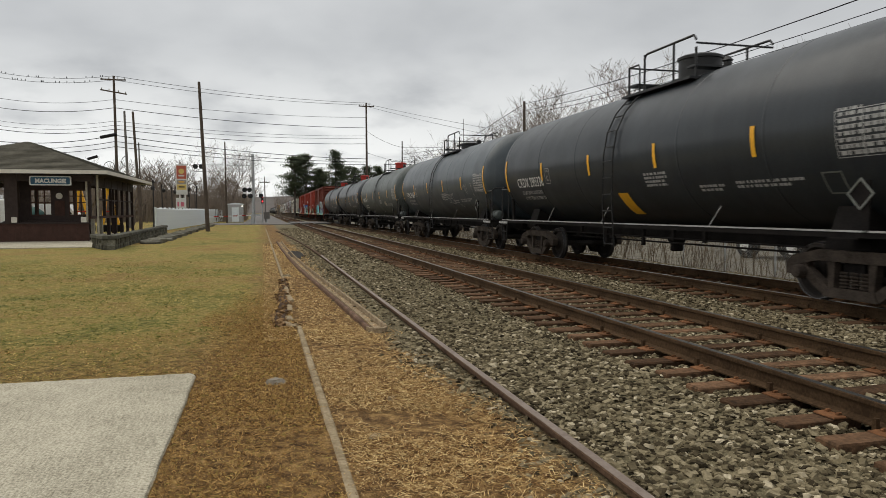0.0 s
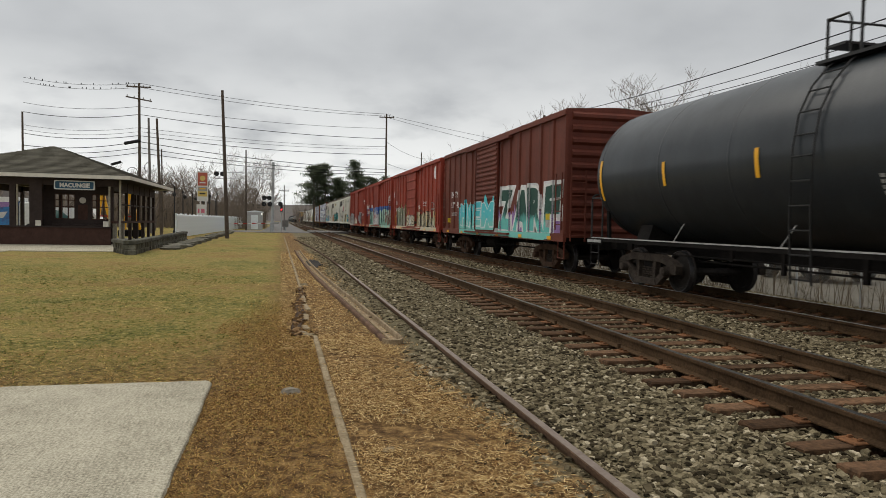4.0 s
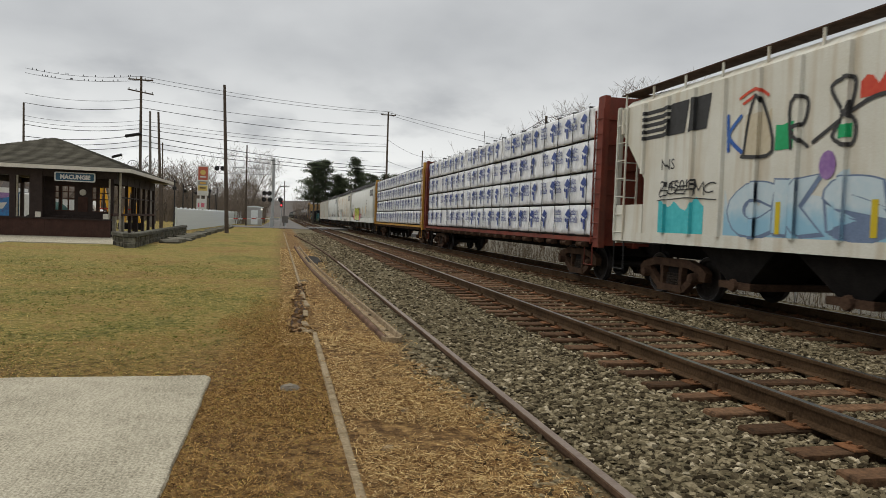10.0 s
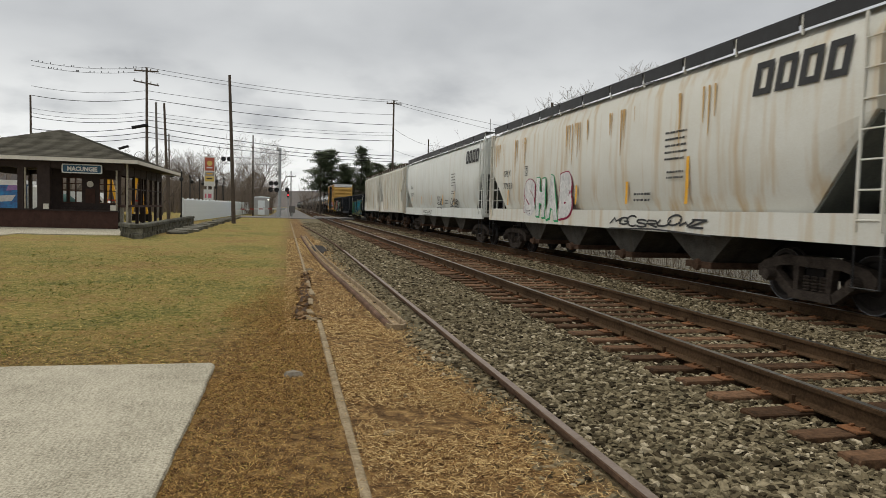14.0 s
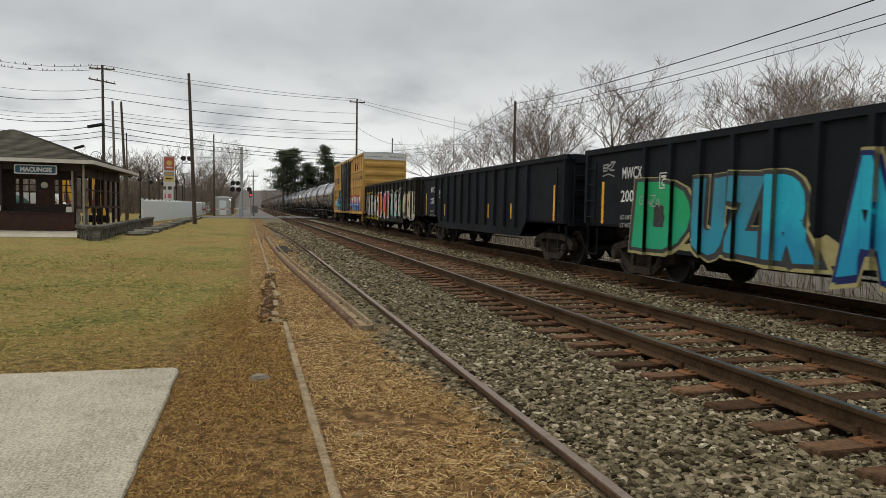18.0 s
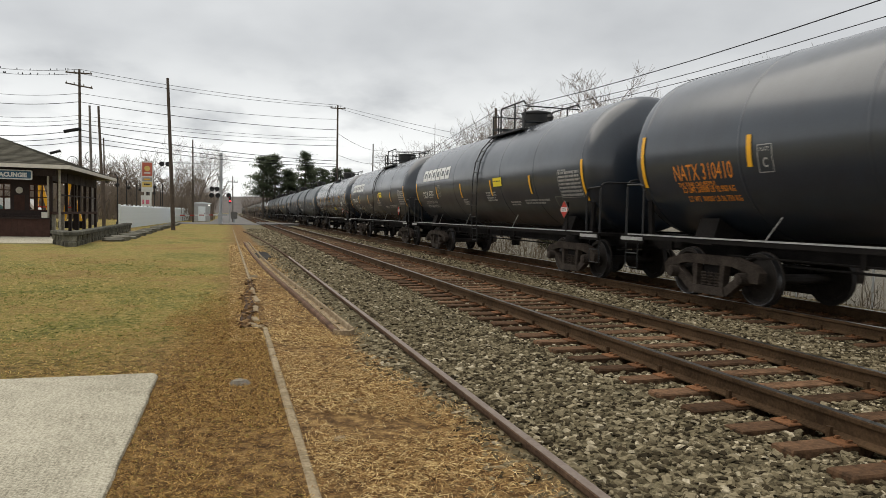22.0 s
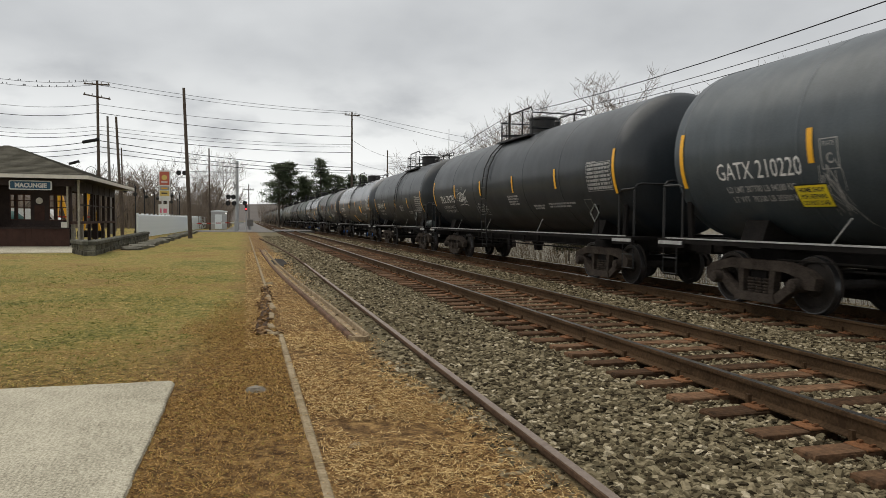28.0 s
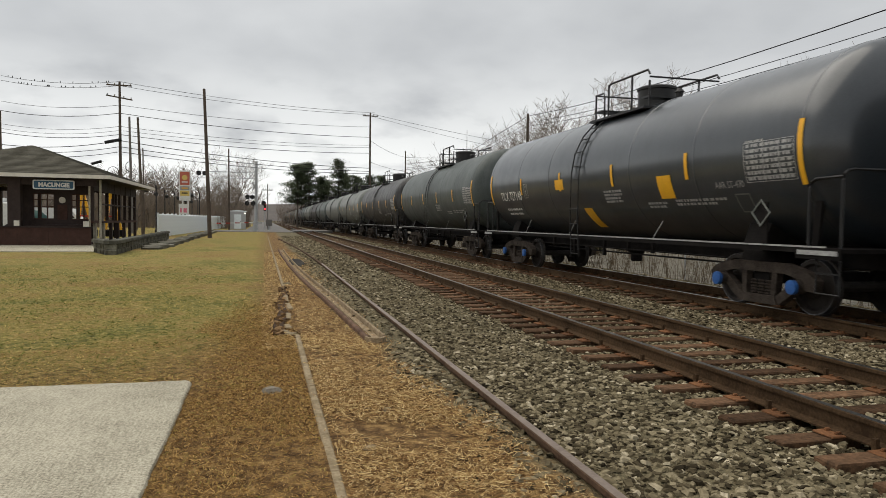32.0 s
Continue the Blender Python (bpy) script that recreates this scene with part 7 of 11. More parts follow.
def piece_g(car, put, half, z0):
    strokes(car, put, [[(2.6, 3.35), (2.55, 2.75)], [(2.25, 3.3), (2.55, 3.0), (2.2, 2.7)]], "ultramarine", 0.075)
    ragged(car, put, 2.15, 1.5, 2.6, 3.3, "cream", 57, 0.08, 0.1, 0.006)
    strokes(car, put, [[(2.15, 2.65), (2.0, 3.45), (1.75, 3.5), (1.45, 2.65), (2.2, 2.62)], [(1.05, 2.65), (1.1, 3.35), (0.75, 3.35), (0.8, 3.0), (1.1, 2.95), (0.7, 2.65)], [(0.1, 3.1), (0.3, 3.45), (-0.1, 3.5), (-0.05, 3.1), (0.25, 2.75), (-0.1, 2.6), (-0.15, 2.9), (0.1, 3.1)], [(0.6, 2.7), (-0.3, 3.15), (-0.8, 3.2)], [(-0.95, 3.35), (-1.2, 3.1), (-1.0, 2.9), (-1.25, 2.75)]], "black", 0.06)
    ragged(car, put, 1.4, 1.0, 2.65, 3.05, "leaf", 58, 0.05, 0.1, 0.007)
    ragged(car, put, -0.2, -1.1, 3.2, 3.45, "red", 59, 0.12, 0.1, 0.007)
    ragged(car, put, 0.15, -0.1, 2.7, 2.88, "leaf", 60, 0.03, 0.08, 0.007)
    strokes(car, put, [[(2.3, 3.6), (1.9, 3.7), (1.6, 3.55)], [(2.2, 3.5), (1.9, 3.6)]], "red", 0.05)
    ragged(car, put, 4.75, 3.2, z0 + 0.08, 1.85, "aqua", 61, 0.2)
    ragged(car, put, 2.6, -2.1, z0 + 0.08, 2.0, "ice", 62, 0.3)
    block_letters(car, put, "CKSW", [(2.5, 1.4), (1.35, 0.35), (0.3, -0.75), (-0.8, -2.0)], z0 + 0.1, 2.2, ["ice"], 0.09, None, 15, 0.024)
    scrawl(car, put, -2.85, 1.3, 0.8, 0.9, "dark_text", 75, 6, 0.045)
    scrawl(car, put, -3.75, 1.3, 1.0, 0.95, "dark_text", 77, 8, 0.04)
    scrawl(car, put, 4.8, 2.0, 2.0, 0.35, "dark_text", 78, 12, 0.025)
    scrawl(car, put, -1.1, 2.6, 0.4, 0.9, "dark_text", 79, 4, 0.02)
    for u, v, r in ((-2.25, 1.45, 0.2), (-2.1, 2.05, 0.14), (-2.4, 1.95, 0.1), (0.3, 2.35, 0.16)):
        part("sprayed_dot", put(([(r * math.cos(a * 0.52), r * 1.3 * math.sin(a * 0.52)) for a in range(12)], [tuple(range(12))]), u, v, 0.012), graf_mat("purple")[0], car)
    for y in (1.3, -0.5, -1.9, -3.4, -4.7):
        patch(car, put, y, y - 0.11, 1.35, 1.85, "yellow", 0.016, "orange reflective strip", "reflector")


hopper_car(149.0, 163.3, "hopper_beige", "dirty beige covered hopper with black tags", brand=ns_brand, mark=("NS", "24 5045"), extra=piece_e, mark_at=4.6)
hopper_car(163.3, 177.4, "hopper_beige", "dirty beige covered hopper with turquoise sprayed letters", brand=ns_brand, mark=("NS", "245075"), extra=piece_f, mark_at=4.6)
hopper_car(177.4, 191.7, "hopper_beige", "dirty beige covered hopper with pale blue sprayed letters", brand=ns_brand, mark=("NS", "245058"), extra=piece_g, mark_at=4.6)
lumber_car(191.7, 213.2, "flat_red", "red centre beam flat car stacked with wrapped lumber", 31)
lumber_car(213.2, 233.4, "flat_yellow", "yellow centre beam flat car stacked with wrapped lumber", 32)


def hollow(put, u, w, h, y, z, e=0.13, lean=0.10):
    """A leaning block with an open middle."""
    f = Form()
    at = lambda a, b: (u + a + lean * b / h, b)
    for a0, a1, b0, b1 in ((0, w, 0, e * 0.8), (0, w, h - e * 0.8, h), (0, e, e * 0.8, h - e * 0.8), (w - e, w, e * 0.8, h - e * 0.8)):
        f.merge(put(([at(a0, b0), at(a1, b0), at(a1, b1), at(a0, b1)], [(0, 1, 2, 3)]), y, z))
    return f


def ga_brand(car, put, half, z0, height):
    y, z = -half + 2.75, height - 0.98
    for k in range(4):
        part("brand_panel", hollow(put, k * 0.52, 0.42, 0.52, y, z), "dark_text", car, "plain dark hollow block")
    for k, u in enumerate((2.2, 5.2, 8.0, 10.8, 13.2)):
        part("reflector", put(rect(0, 0.10, 0, 0.5 if k < 4 else 0.9), half - u, z0 + 0.28), "yellow", car, "orange reflective strip")
    stencil(car, -half + 5.4, 3.1, put, (0.8, 0.75, 0.8, 0.8, 0.7), 0.04, 22, "dark_text", 0.09)
    stencil(car, -half + 5.3, 2.3, put, (0.6, 0.6), 0.04, 23, "dark_text", 0.07)
    stencil(car, -half + 6.6, 1.9, put, (0.7, 0.7), 0.05, 24, "dark_text", 0.08)


def piece_h(car, put, half, z0):
    ragged(car, put, 6.5, 0.2, z0 - 0.1, 1.75, "pink", 64, 0.45, 0.14, 0.003)
    block_letters(car, put, "ERIK", [(5.4, 4.2), (4.2, 3.15), (3.1, 2.3), (2.4, 1.0)], z0 - 0.1, 2.42, ["lime_fade"], 0.075, None, 16, 0.036)
    for u, v, r in ((1.2, 2.35, 0.09), (1.0, 2.0, 0.1), (0.5, 1.9, 0.12), (0.1, 1.6, 0.1), (6.6, 1.4, 0.13)):
        part("sprayed_dot", put(([(r * math.cos(a * 0.52), r * math.sin(a * 0.52)) for a in range(12)], [tuple(range(12))]), u, v, 0.006), graf_mat("pink")[0], car)
    stencil(car, 0.7, 1.78, put, (1.5,), 0.06, 81, "red_paint")
    plate_box(car, put, 6.5, 2.4, 0.2, 0.28, 0.012, "C", "dark_text")
    for y in (2.9 - 2.3, -1.6, -4.1, 5.9):
        patch(car, put, y, y - 0.13, 1.85, 2.4, "yellow", 0.014, "orange reflective strip", "reflector")


def piece_i(car, put, half, z0):
    for k, (word, ya, yb, key) in enumerate((("S", 4.95, 3.95, "maroon"), ("H", 3.85, 3.1, "green"), ("A", 3.0, 2.1, "green"), ("B", 2.0, 1.1, "maroon"))):
        block_letters(car, put, word, [(ya, yb)], z0 - 0.12, 2.45, ["bright"], 0.085, None, 17 + k, 0.02, line=key)
    part("lettering", put(letters("FTC", 0.16, 0.32), 4.65, z0 + 0.0, out=0.014), "dark_text", car)
    plate_box(car, put, 4.95, 2.5, 0.24, 0.3, 0.012, "C", "dark_text")
    scrawl(car, put, -1.2, z0 - 0.22, 4.0, 0.32, "dark_text", 67, 18, 0.04)
    # rust that runs down from the roof seam
    rnd = random.Random(82)
    f = Form()
    for k in range(46):
        y = rnd.choice((7.9, 5.6, 1.0, -1.5, -4.5)) + rnd.uniform(-0.7, 0.7)
        d, w = rnd.uniform(0.25, 1.1), rnd.uniform(0.02, 0.09)
        f.merge(put(([(0, 0), (w, 0), (w * 0.7, -d), (w * 0.4, -d)], [(0, 1, 2, 3)]), y, 3.72, out=0.004 + 0.0002 * (k % 9)))
    part("rust_streak", f, surf("running_rust", (0.60, 0.42, 0.20), (0.52, 0.34, 0.15), 5, 0.8), car, "orange rust streaks", kind="stuff")


def piece_j(car, put, half, z0):
    scrawl(car, put, -0.6, z0 + 0.2, 1.2, 0.6, "dark_text", 68, 10, 0.05)
    scrawl(car, put, -half + 5.4, z0 + 0.25, 1.6, 0.4, "dark_text", 70, 12, 0.05)
    scrawl(car, put, 3.0, z0 - 0.2, 2.4, 0.28, "dark_text", 83, 12, 0.03)
    patch(car, put, -4.1, -4.5, 2.2, 2.55, "white", 0.012)


hopper_car(233.4, 253.3, "hopper_grey", "pale grey curved-side covered hopper with lime and pink sprayed letters", 4.30, 4, True, curved=True, brand=ga_brand, mark=("GPLX", "77644"), mark_at=7.75, extra=piece_h, walk_dark=True)
hopper_car(253.3, 272.1, "hopper_stained", "rust-streaked pale grey curved-side covered hopper", 4.30, 4, True, curved=True, brand=ga_brand, mark=("GPLX", "77633"), mark_at=7.2, extra=piece_i, walk_dark=True)
hopper_car(272.1, 291.1, "hopper_grey", "pale grey curved-side covered hopper with small black tags", 4.30, 4, True, curved=True, brand=ga_brand, mark=("GPLX", "75320"), extra=piece_j, walk_dark=True)
hopper_car(291.1, 303.9, "hopper_stained", "short pale grey two-bay covered hopper", 4.2, 2, posts=12)
hopper_car(303.9, 315.6, "hopper_stained", "short pale grey two-bay covered hopper", 4.2, 2, posts=12)


def piece_k(car, put, half, z0):
    ragged(car, put, 5.1, -5.2, z0 - 0.3, 1.05, "tan", 71, 0.4, 0.2, 0.002)
    block_letters(car, put, "DUZR", [(5.05, 3.25), (3.2, 2.3), (2.3, 1.45), (1.45, 0.3)], z0 - 0.3, 2.02, ["leaf", "steel_blue", "steel_blue", "pool"], 0.10, "tan", 21, 0.05, 0.075, line="black")
    block_letters(car, put, "ASP3K", [(0.1, -0.95), (-0.85, -1.75), (-1.7, -2.6), (-2.5, -3.45), (-3.45, -5.0)], z0 - 0.42, 2.12, ["pool"], 0.10, "tan", 22, 0.04, 0.075)
    scrawl(car, put, -5.35, 2.1, 0.6, 0.5, "white", 71, 6, 0.035)
    scrawl(car, put, -6.25, 2.1, 0.6, 0.5, "white", 84, 6, 0.035)
    scrawl(car, put, half - 0.75, 2.2, 0.5, 0.3, "dull_white", 85, 6, 0.03)
    scrawl(car, put, half - 2.4, 1.45, 0.6, 0.3, "dull_white", 76, 8, 0.02)
    stencil(car, -5.3, 1.85, put, (0.65, 0.6, 0.6, 0.65), 0.05, 86, "dull_white", 0.09)


def piece_l(car, put, half, z0):
    block_letters(car, put, "KIRAC", [(6.75, 5.85), (5.75, 5.3), (5.25, 4.25), (4.3, 3.35), (3.35, 2.45)], z0 - 0.1, 2.2, ["silver"], 0.075, "yellow", 24, 0.07, 0.13)
    for row, words in ((1.72, "CE FX"), (1.30, "33 470")):
        part("lettering", put(letters(words, 0.36, 1.5, 0.006), 4.85, row, 0.016), "dull_white", car, "white stencilled mark")
    block_letters(car, put, "TOKE", [(2.4, 1.5), (1.75, 0.95), (0.85, 0.0), (-0.05, -0.95)], z0 - 0.1, 2.2, ["tangerine", "tangerine", "rose", "rose"], 0.075, "black", 25, 0.05, 0.09)
    ragged(car, put, -1.15, -3.9, z0 - 0.05, 1.75, "green", 73, 0.5, 0.1, 0.003)
    block_letters(car, put, "WEK", [(-1.3, -2.2), (-2.15, -2.95), (-2.95, -3.8)], z0 - 0.05, 2.15, ["silver", "sky"], 0.055, None, 26, 0.04)
    darts(car, put, -1.2, z0, 2.7, 1.4, ["lime", "bright", "black"], 45, 36)
    block_letters(car, put, "GOB", [(-4.35, -5.35), (-5.25, -6.25), (-6.15, -7.1)], z0 - 0.1, 2.15, ["parchment"], 0.12, "ash", 27, 0.026, 0.07)
    part("sprayed_tag", put(letters("YUKON", 0.16, 0.9), -5.9, 2.735, out=0.07), "white", car)


gondola(315.6, 331.0, "gon_black", "black gondola with blue and green sprayed letters", mark=("MWCX", "20075"), extra=piece_k)
gondola(331.0, 346.9, "gon_black", "plain black gondola with orange reflectors", mark=("MWCX", "200748"))
gondola(346.9, 362.9, "gon_olive", "worn dark gondola covered in sprayed letters", 2.72, False, mark=("CEFX", "33470"), extra=piece_l)


def piece_n(car, put, half, z0):
    # a sprawling blue shape with purple shade, dark outlines and red and white strokes
    ragged(car, put, 6.45, 2.55, z0 + 0.12, 1.9, "pool", 75, 0.6, 0.1, 0.003)
    rnd = random.Random(76)
    for k in range(54):
        u, v, r = rnd.uniform(2.75, 6.1), rnd.uniform(1.3, 2.7), rnd.uniform(0.14, 0.34)
        if v > 1.6 + 1.1 * math.exp(-((u - 4.1) / 0.9) ** 2):
            continue
        ring = [(r * rnd.uniform(0.85, 1.1) * math.cos(a * 0.449), r * rnd.uniform(0.85, 1.2) * math.sin(a * 0.449)) for a in range(14)]
        part("sprayed_outline", put(([(p * 1.13, q * 1.13) for p, q in ring], [tuple(range(14))]), u, v, 0.0055 + 0.0001 * k), graf_mat("black")[0], car)
        part("sprayed_letter", put((ring, [tuple(range(14))]), u, v, 0.0056 + 0.0001 * k), graf_mat(("pool", "cyan", "steel_blue", "ultramarine")[k % 4])[0], car)
    ragged(car, put, 4.4, 3.55, 1.25, 1.95, "black", 77, 0.25, 0.08, 0.0092)
    ragged(car, put, 4.5, 3.45, 1.2, 1.5, "red", 78, 0.12, 0.08, 0.0098)
    for k in range(9):
        u = 4.45 - 0.11 * k
        part("sprayed_stroke", put(([(0, 0), (0.06, 0), (0.035, 0.28)], [(0, 1, 2)]), u, 1.42 + 0.03 * math.sin(k * 2.1), 0.0105), graf_mat("bright")[0], car)
    ragged(car, put, 8.0, 5.75, 1.68, 1.92, "sky", 79, 0.1, 0.1, 0.006, 0.05)
    for words, y, z, wide in (("next", 7.85, 3.62, 0.5), ("load", 7.85, 3.34, 0.5), ("any", 5.55, 3.72, 0.45), ("road", 5.55, 3.42, 0.52)):
        part("lettering", put(letters(words, 0.3, wide, 0.004), y, z), "dark_text", car)
    for key, pts in (("ultramarine", [(0.0, 0.88), (0.2, 0.80), (0.45, 0.50), (0.2, 0.10), (0.0, 0.0), (0.13, 0.0), (0.30, 0.10), (0.56, 0.48), (0.30, 0.86), (0.1, 0.95)]),
                     ("red", [(0.0, 0.62), (0.34, 0.45), (0.0, 0.22), (0.0, 0.36), (0.14, 0.44), (0.0, 0.50)]),
                     ("ultramarine", [(0.98, 0.92), (0.62, 0.50), (0.98, 0.0), (0.88, 0.0), (0.56, 0.44), (0.56, 0.56), (0.88, 0.92)]),
                     ("red", [(1.0, 0.68), (0.72, 0.46), (1.0, 0.22), (1.0, 0.40), (0.90, 0.46), (1.0, 0.54)])):
        tri = put((pts, [(0, 1, 2, 7, 8), (2, 3, 6, 7), (3, 4, 5, 6)] if len(pts) == 10 else [(0, 1, 4, 5), (1, 2, 3, 4)] if len(pts) == 6 else [(0, 1, 5, 6), (1, 4, 5), (1, 2, 3, 4)]), 6.95, 3.22, out=0.008 if key == "red" else 0.010)
        part("brand_panel", tri, graf_mat(key)[0], car, "plain coloured chevron")
    part("lettering", put(letters("TBOX", 0.34, 1.25, 0.004), 7.8, 2.56, out=0.018), "dark_text", car, "dark stencilled reporting mark")
    part("lettering", put(letters("64 03 96", 0.36, 2.05, 0.006), 7.8, 2.08, out=0.018), "dark_text", car, "dark stencilled number")
    plate_box(car, put, 6.2, 2.6, 0.24, 0.36, 0.012, "F", "dark_text")
    # letters with white upper halves and blue lower halves in red on a green ground
    ragged(car, put, -2.15, -8.0, z0 + 0.12, 1.75, "green", 80, 0.5, 0.12, 0.003)
    block_letters(car, put, "POTER", [(-2.2, -3.3), (-3.3, -4.5), (-4.45, -5.5), (-5.5, -6.6), (-6.6, -7.8)], z0 + 0.12, 2.2, ["snow_blue"], 0.075, "red", 28, 0.05, 0.10)
    for u, v, r in ((-4.3, 2.85, 0.2), (-5.1, 2.55, 0.1), (-3.3, 2.6, 0.1), (-2.6, 2.75, 0.12), (-3.0, 2.4, 0.09)):
        part("sprayed_dot", put(([(r * math.cos(a * 0.52), r * math.sin(a * 0.52)) for a in range(12)], [tuple(range(12))]), u, v, 0.006), graf_mat("red" if r == 0.2 else "tan")[0], car)
    part("sprayed_dot", put(([(0.1 * math.cos(a * 0.52), 0.07 * math.sin(a * 0.52)) for a in range(12)], [tuple(range(12))]), -4.3, 2.85, 0.0075), MAT["box_yellow"], car)
    blk = Form()
    for u0, u1, v0, v1 in ((0, 0.85, 0.48, 0.62), (0.14, 0.32, 0.0, 0.48), (0.55, 0.73, 0.0, 0.48), (0.85, 1.05, 0.48, 0.62)):
        blk.merge(put(rect(u0, u1, v0, v1), -4.1, 3.95))
    for side in (1, -1):
        blk.merge(put(([(1.15 if side > 0 else 1.75, 0.0), (1.38 if side > 0 else 1.98, 0.0), (1.98 if side > 0 else 1.38, 0.62), (1.75 if side > 0 else 1.15, 0.62)], [(0, 1, 2, 3)]), -4.1, 3.95, out=0.006 + 0.001 * side))
    part("brand_panel", blk, surf("dull_maroon_mark", (0.26, 0.055, 0.035), (0.20, 0.045, 0.03), 4, 0.6), car, "plain dark red shapes")
    part("lettering", put(letters("RAILCAR POOLING EXPERTS", 0.34, 5.0, 0.002), -3.0, 3.32), "dark_text", car, "dark printed lettering")
    part("door_stencil", put(bars((0.9, 0.95, 0.8, 0.0, 0.95, 0.9), 0.07, 0.07, 87), 2.1, 4.55, out=0.03), "dull_white", car, kind="stuff")
    part("door_stencil", put(bars((0.95, 1.0, 0.8, 0.0, 0.95, 0.9), 0.07, 0.07, 88), 0.15, 4.55, out=0.03), "dull_white", car, kind="stuff")
    for y in (7.95, 5.75, 2.75, -2.4):
        patch(car, put, y, y - 0.16, 1.2, 1.75, "yellow", 0.016, "yellow reflective strip", "reflector")
    for z in (1.55, 2.9, 3.95):
        each("side_beam", Form().box(-1.53, -1.46, -half, -2.1, z - 0.05, z + 0.05).box(-1.53, -1.46, 2.45, half, z - 0.05, z + 0.05), "box_yellow", car)
    for key, ya, yb in (("pool", 6.4, 2.5), ("snow_blue", -2.2, -7.9)):
        part("sprayed_ground", Form().box(-1.534, -1.531, yb, ya, 1.497, 1.603), graf_mat(key)[0], car, "overspray on the side beam")


box_car(363.1, 380.7, "box_yellow", "tall yellow box car with black doors and sprayed letters", "", 5.1, (-2.05, 2.4), 18, white_top=True, extra=piece_n, double_door=True)
def slogan(car, put, half, zc):
    part("lettering", put(letters("THE TANK CAR PEOPLE", 0.11, 0.95, 0.002), half - 1.1, zc - 0.64), "orange_text", car)


def badge(car, put, half, zc):
    notice(car, put, -1.66, zc - 0.34, 0.66, 0.25, "lemon", 2, "yellow notice panel")
    stencil(car, 1.4, zc - 0.62, put, (0.45, 0.5, 0.4), 0.05, 15)


def gas_marks(car, put, half, zc):
    part("lettering", put(letters("NON-ODORIZED", 0.19, 0.94, 0.006), -5.36, zc - 0.52), "white", car)
    part("lettering", put(letters("LIQUEFIED PETROLEUM GAS", 0.15, 1.06, 0.004), -5.36, zc - 0.66), "white", car)
    stencil(car, -5.37, zc - 0.78, put, (0.72, 0.75, 0.7), 0.03, 17, gap=0.03)
    notice(car, put, -5.98, zc - 1.16, 0.52, 0.30, "faded_notice", 3, "faded red and white notice")
    notice(car, put, -1.82, zc - 0.94, 0.64, 0.25, "lemon", 2, "yellow notice panel")


tank_car(381.31, 397.62, "tank_gloss", "NATX 310410", label="glossy black tank car with orange lettering", mark_mat="orange_text", mark_w=0.134, ladder_at=-0.45, extra=slogan,
         weights=(("LD LMT 205000 LB 92 950 KG", 1.3), ("LT WT  81000 LB 36 750 KG", 1.3)))
tank_car(397.62, 414.13, "tank_gloss", "PROX 45581", brand=(6, 0.44, 3.45, 6.05, 2.68, "white"), label="glossy black tank car with large white lettering", drop=0.2, mark_w=0.14, ladder_at=-0.3, extra=badge,
         weights=(("LD LMT 202300 LB 91 750 KG", 1.5), ("LT WT  83700 LB 37 950 KG", 1.5)))
tank_car(414.13, 430.59, "tank_gloss", "PROX 47171", brand=(6, 0.44, 3.45, 6.03, 2.68, "white"), label="glossy black tank car with large white lettering", drop=0.2, mark_w=0.14, ladder_at=-0.6, extra=badge,
         weights=(("LD LMT  201800 LB  91 500 KG", 1.5), ("LT WT  84200 LB  38 200 KG", 1.5)))
tank_car(430.59, 448.8, "tank_gloss", "MDPX 000071", label="long glossy black tank car with a wide top platform", count=7, ladder_at=0.7, extra=gas_marks)


def tags_a(car, put, half, zc):
    # a round-lettered name beside the number, and a short one below it
    strokes(car, put, [[(4.62, 2.02), (4.5, 2.08), (4.44, 1.98), (4.56, 1.94), (4.62, 2.02)], [(4.60, 1.92), (4.50, 1.92), (4.48, 1.74), (4.60, 1.72), (4.64, 1.84)], [(4.42, 1.92), (4.40, 1.72), (4.30, 1.74)],
                       [(4.28, 1.90), (4.16, 1.92)], [(4.28, 1.90), (4.26, 1.72), (4.14, 1.74)], [(4.28, 1.82), (4.18, 1.83)], [(4.24, 2.10), (4.08, 1.96), (4.02, 1.76)], [(4.10, 1.86), (3.94, 1.78)], [(4.0, 1.90), (4.06, 1.74)],
                       [(4.42, 1.66), (4.22, 1.64)], [(3.86, 1.82), (3.78, 1.60)], [(3.84, 1.74), (3.74, 1.80), (3.70, 1.62)]], "dull_white", 0.034)


def tags_e(car, put, half, zc):
    # two dense white names
    scrawl(car, put, 3.9, 1.98, 0.95, 0.48, "white", 72, 14, 0.024)
    strokes(car, put, [[(3.95, 2.14), (3.6, 2.20), (3.3, 2.12), (2.95, 2.28)], [(3.7, 1.98), (3.45, 1.92), (3.2, 1.96)], [(3.42, 2.38), (3.44, 2.30)]], "white", 0.03)
    scrawl(car, put, 2.3, 1.62, 1.15, 0.42, "dull_white", 78, 10, 0.024)


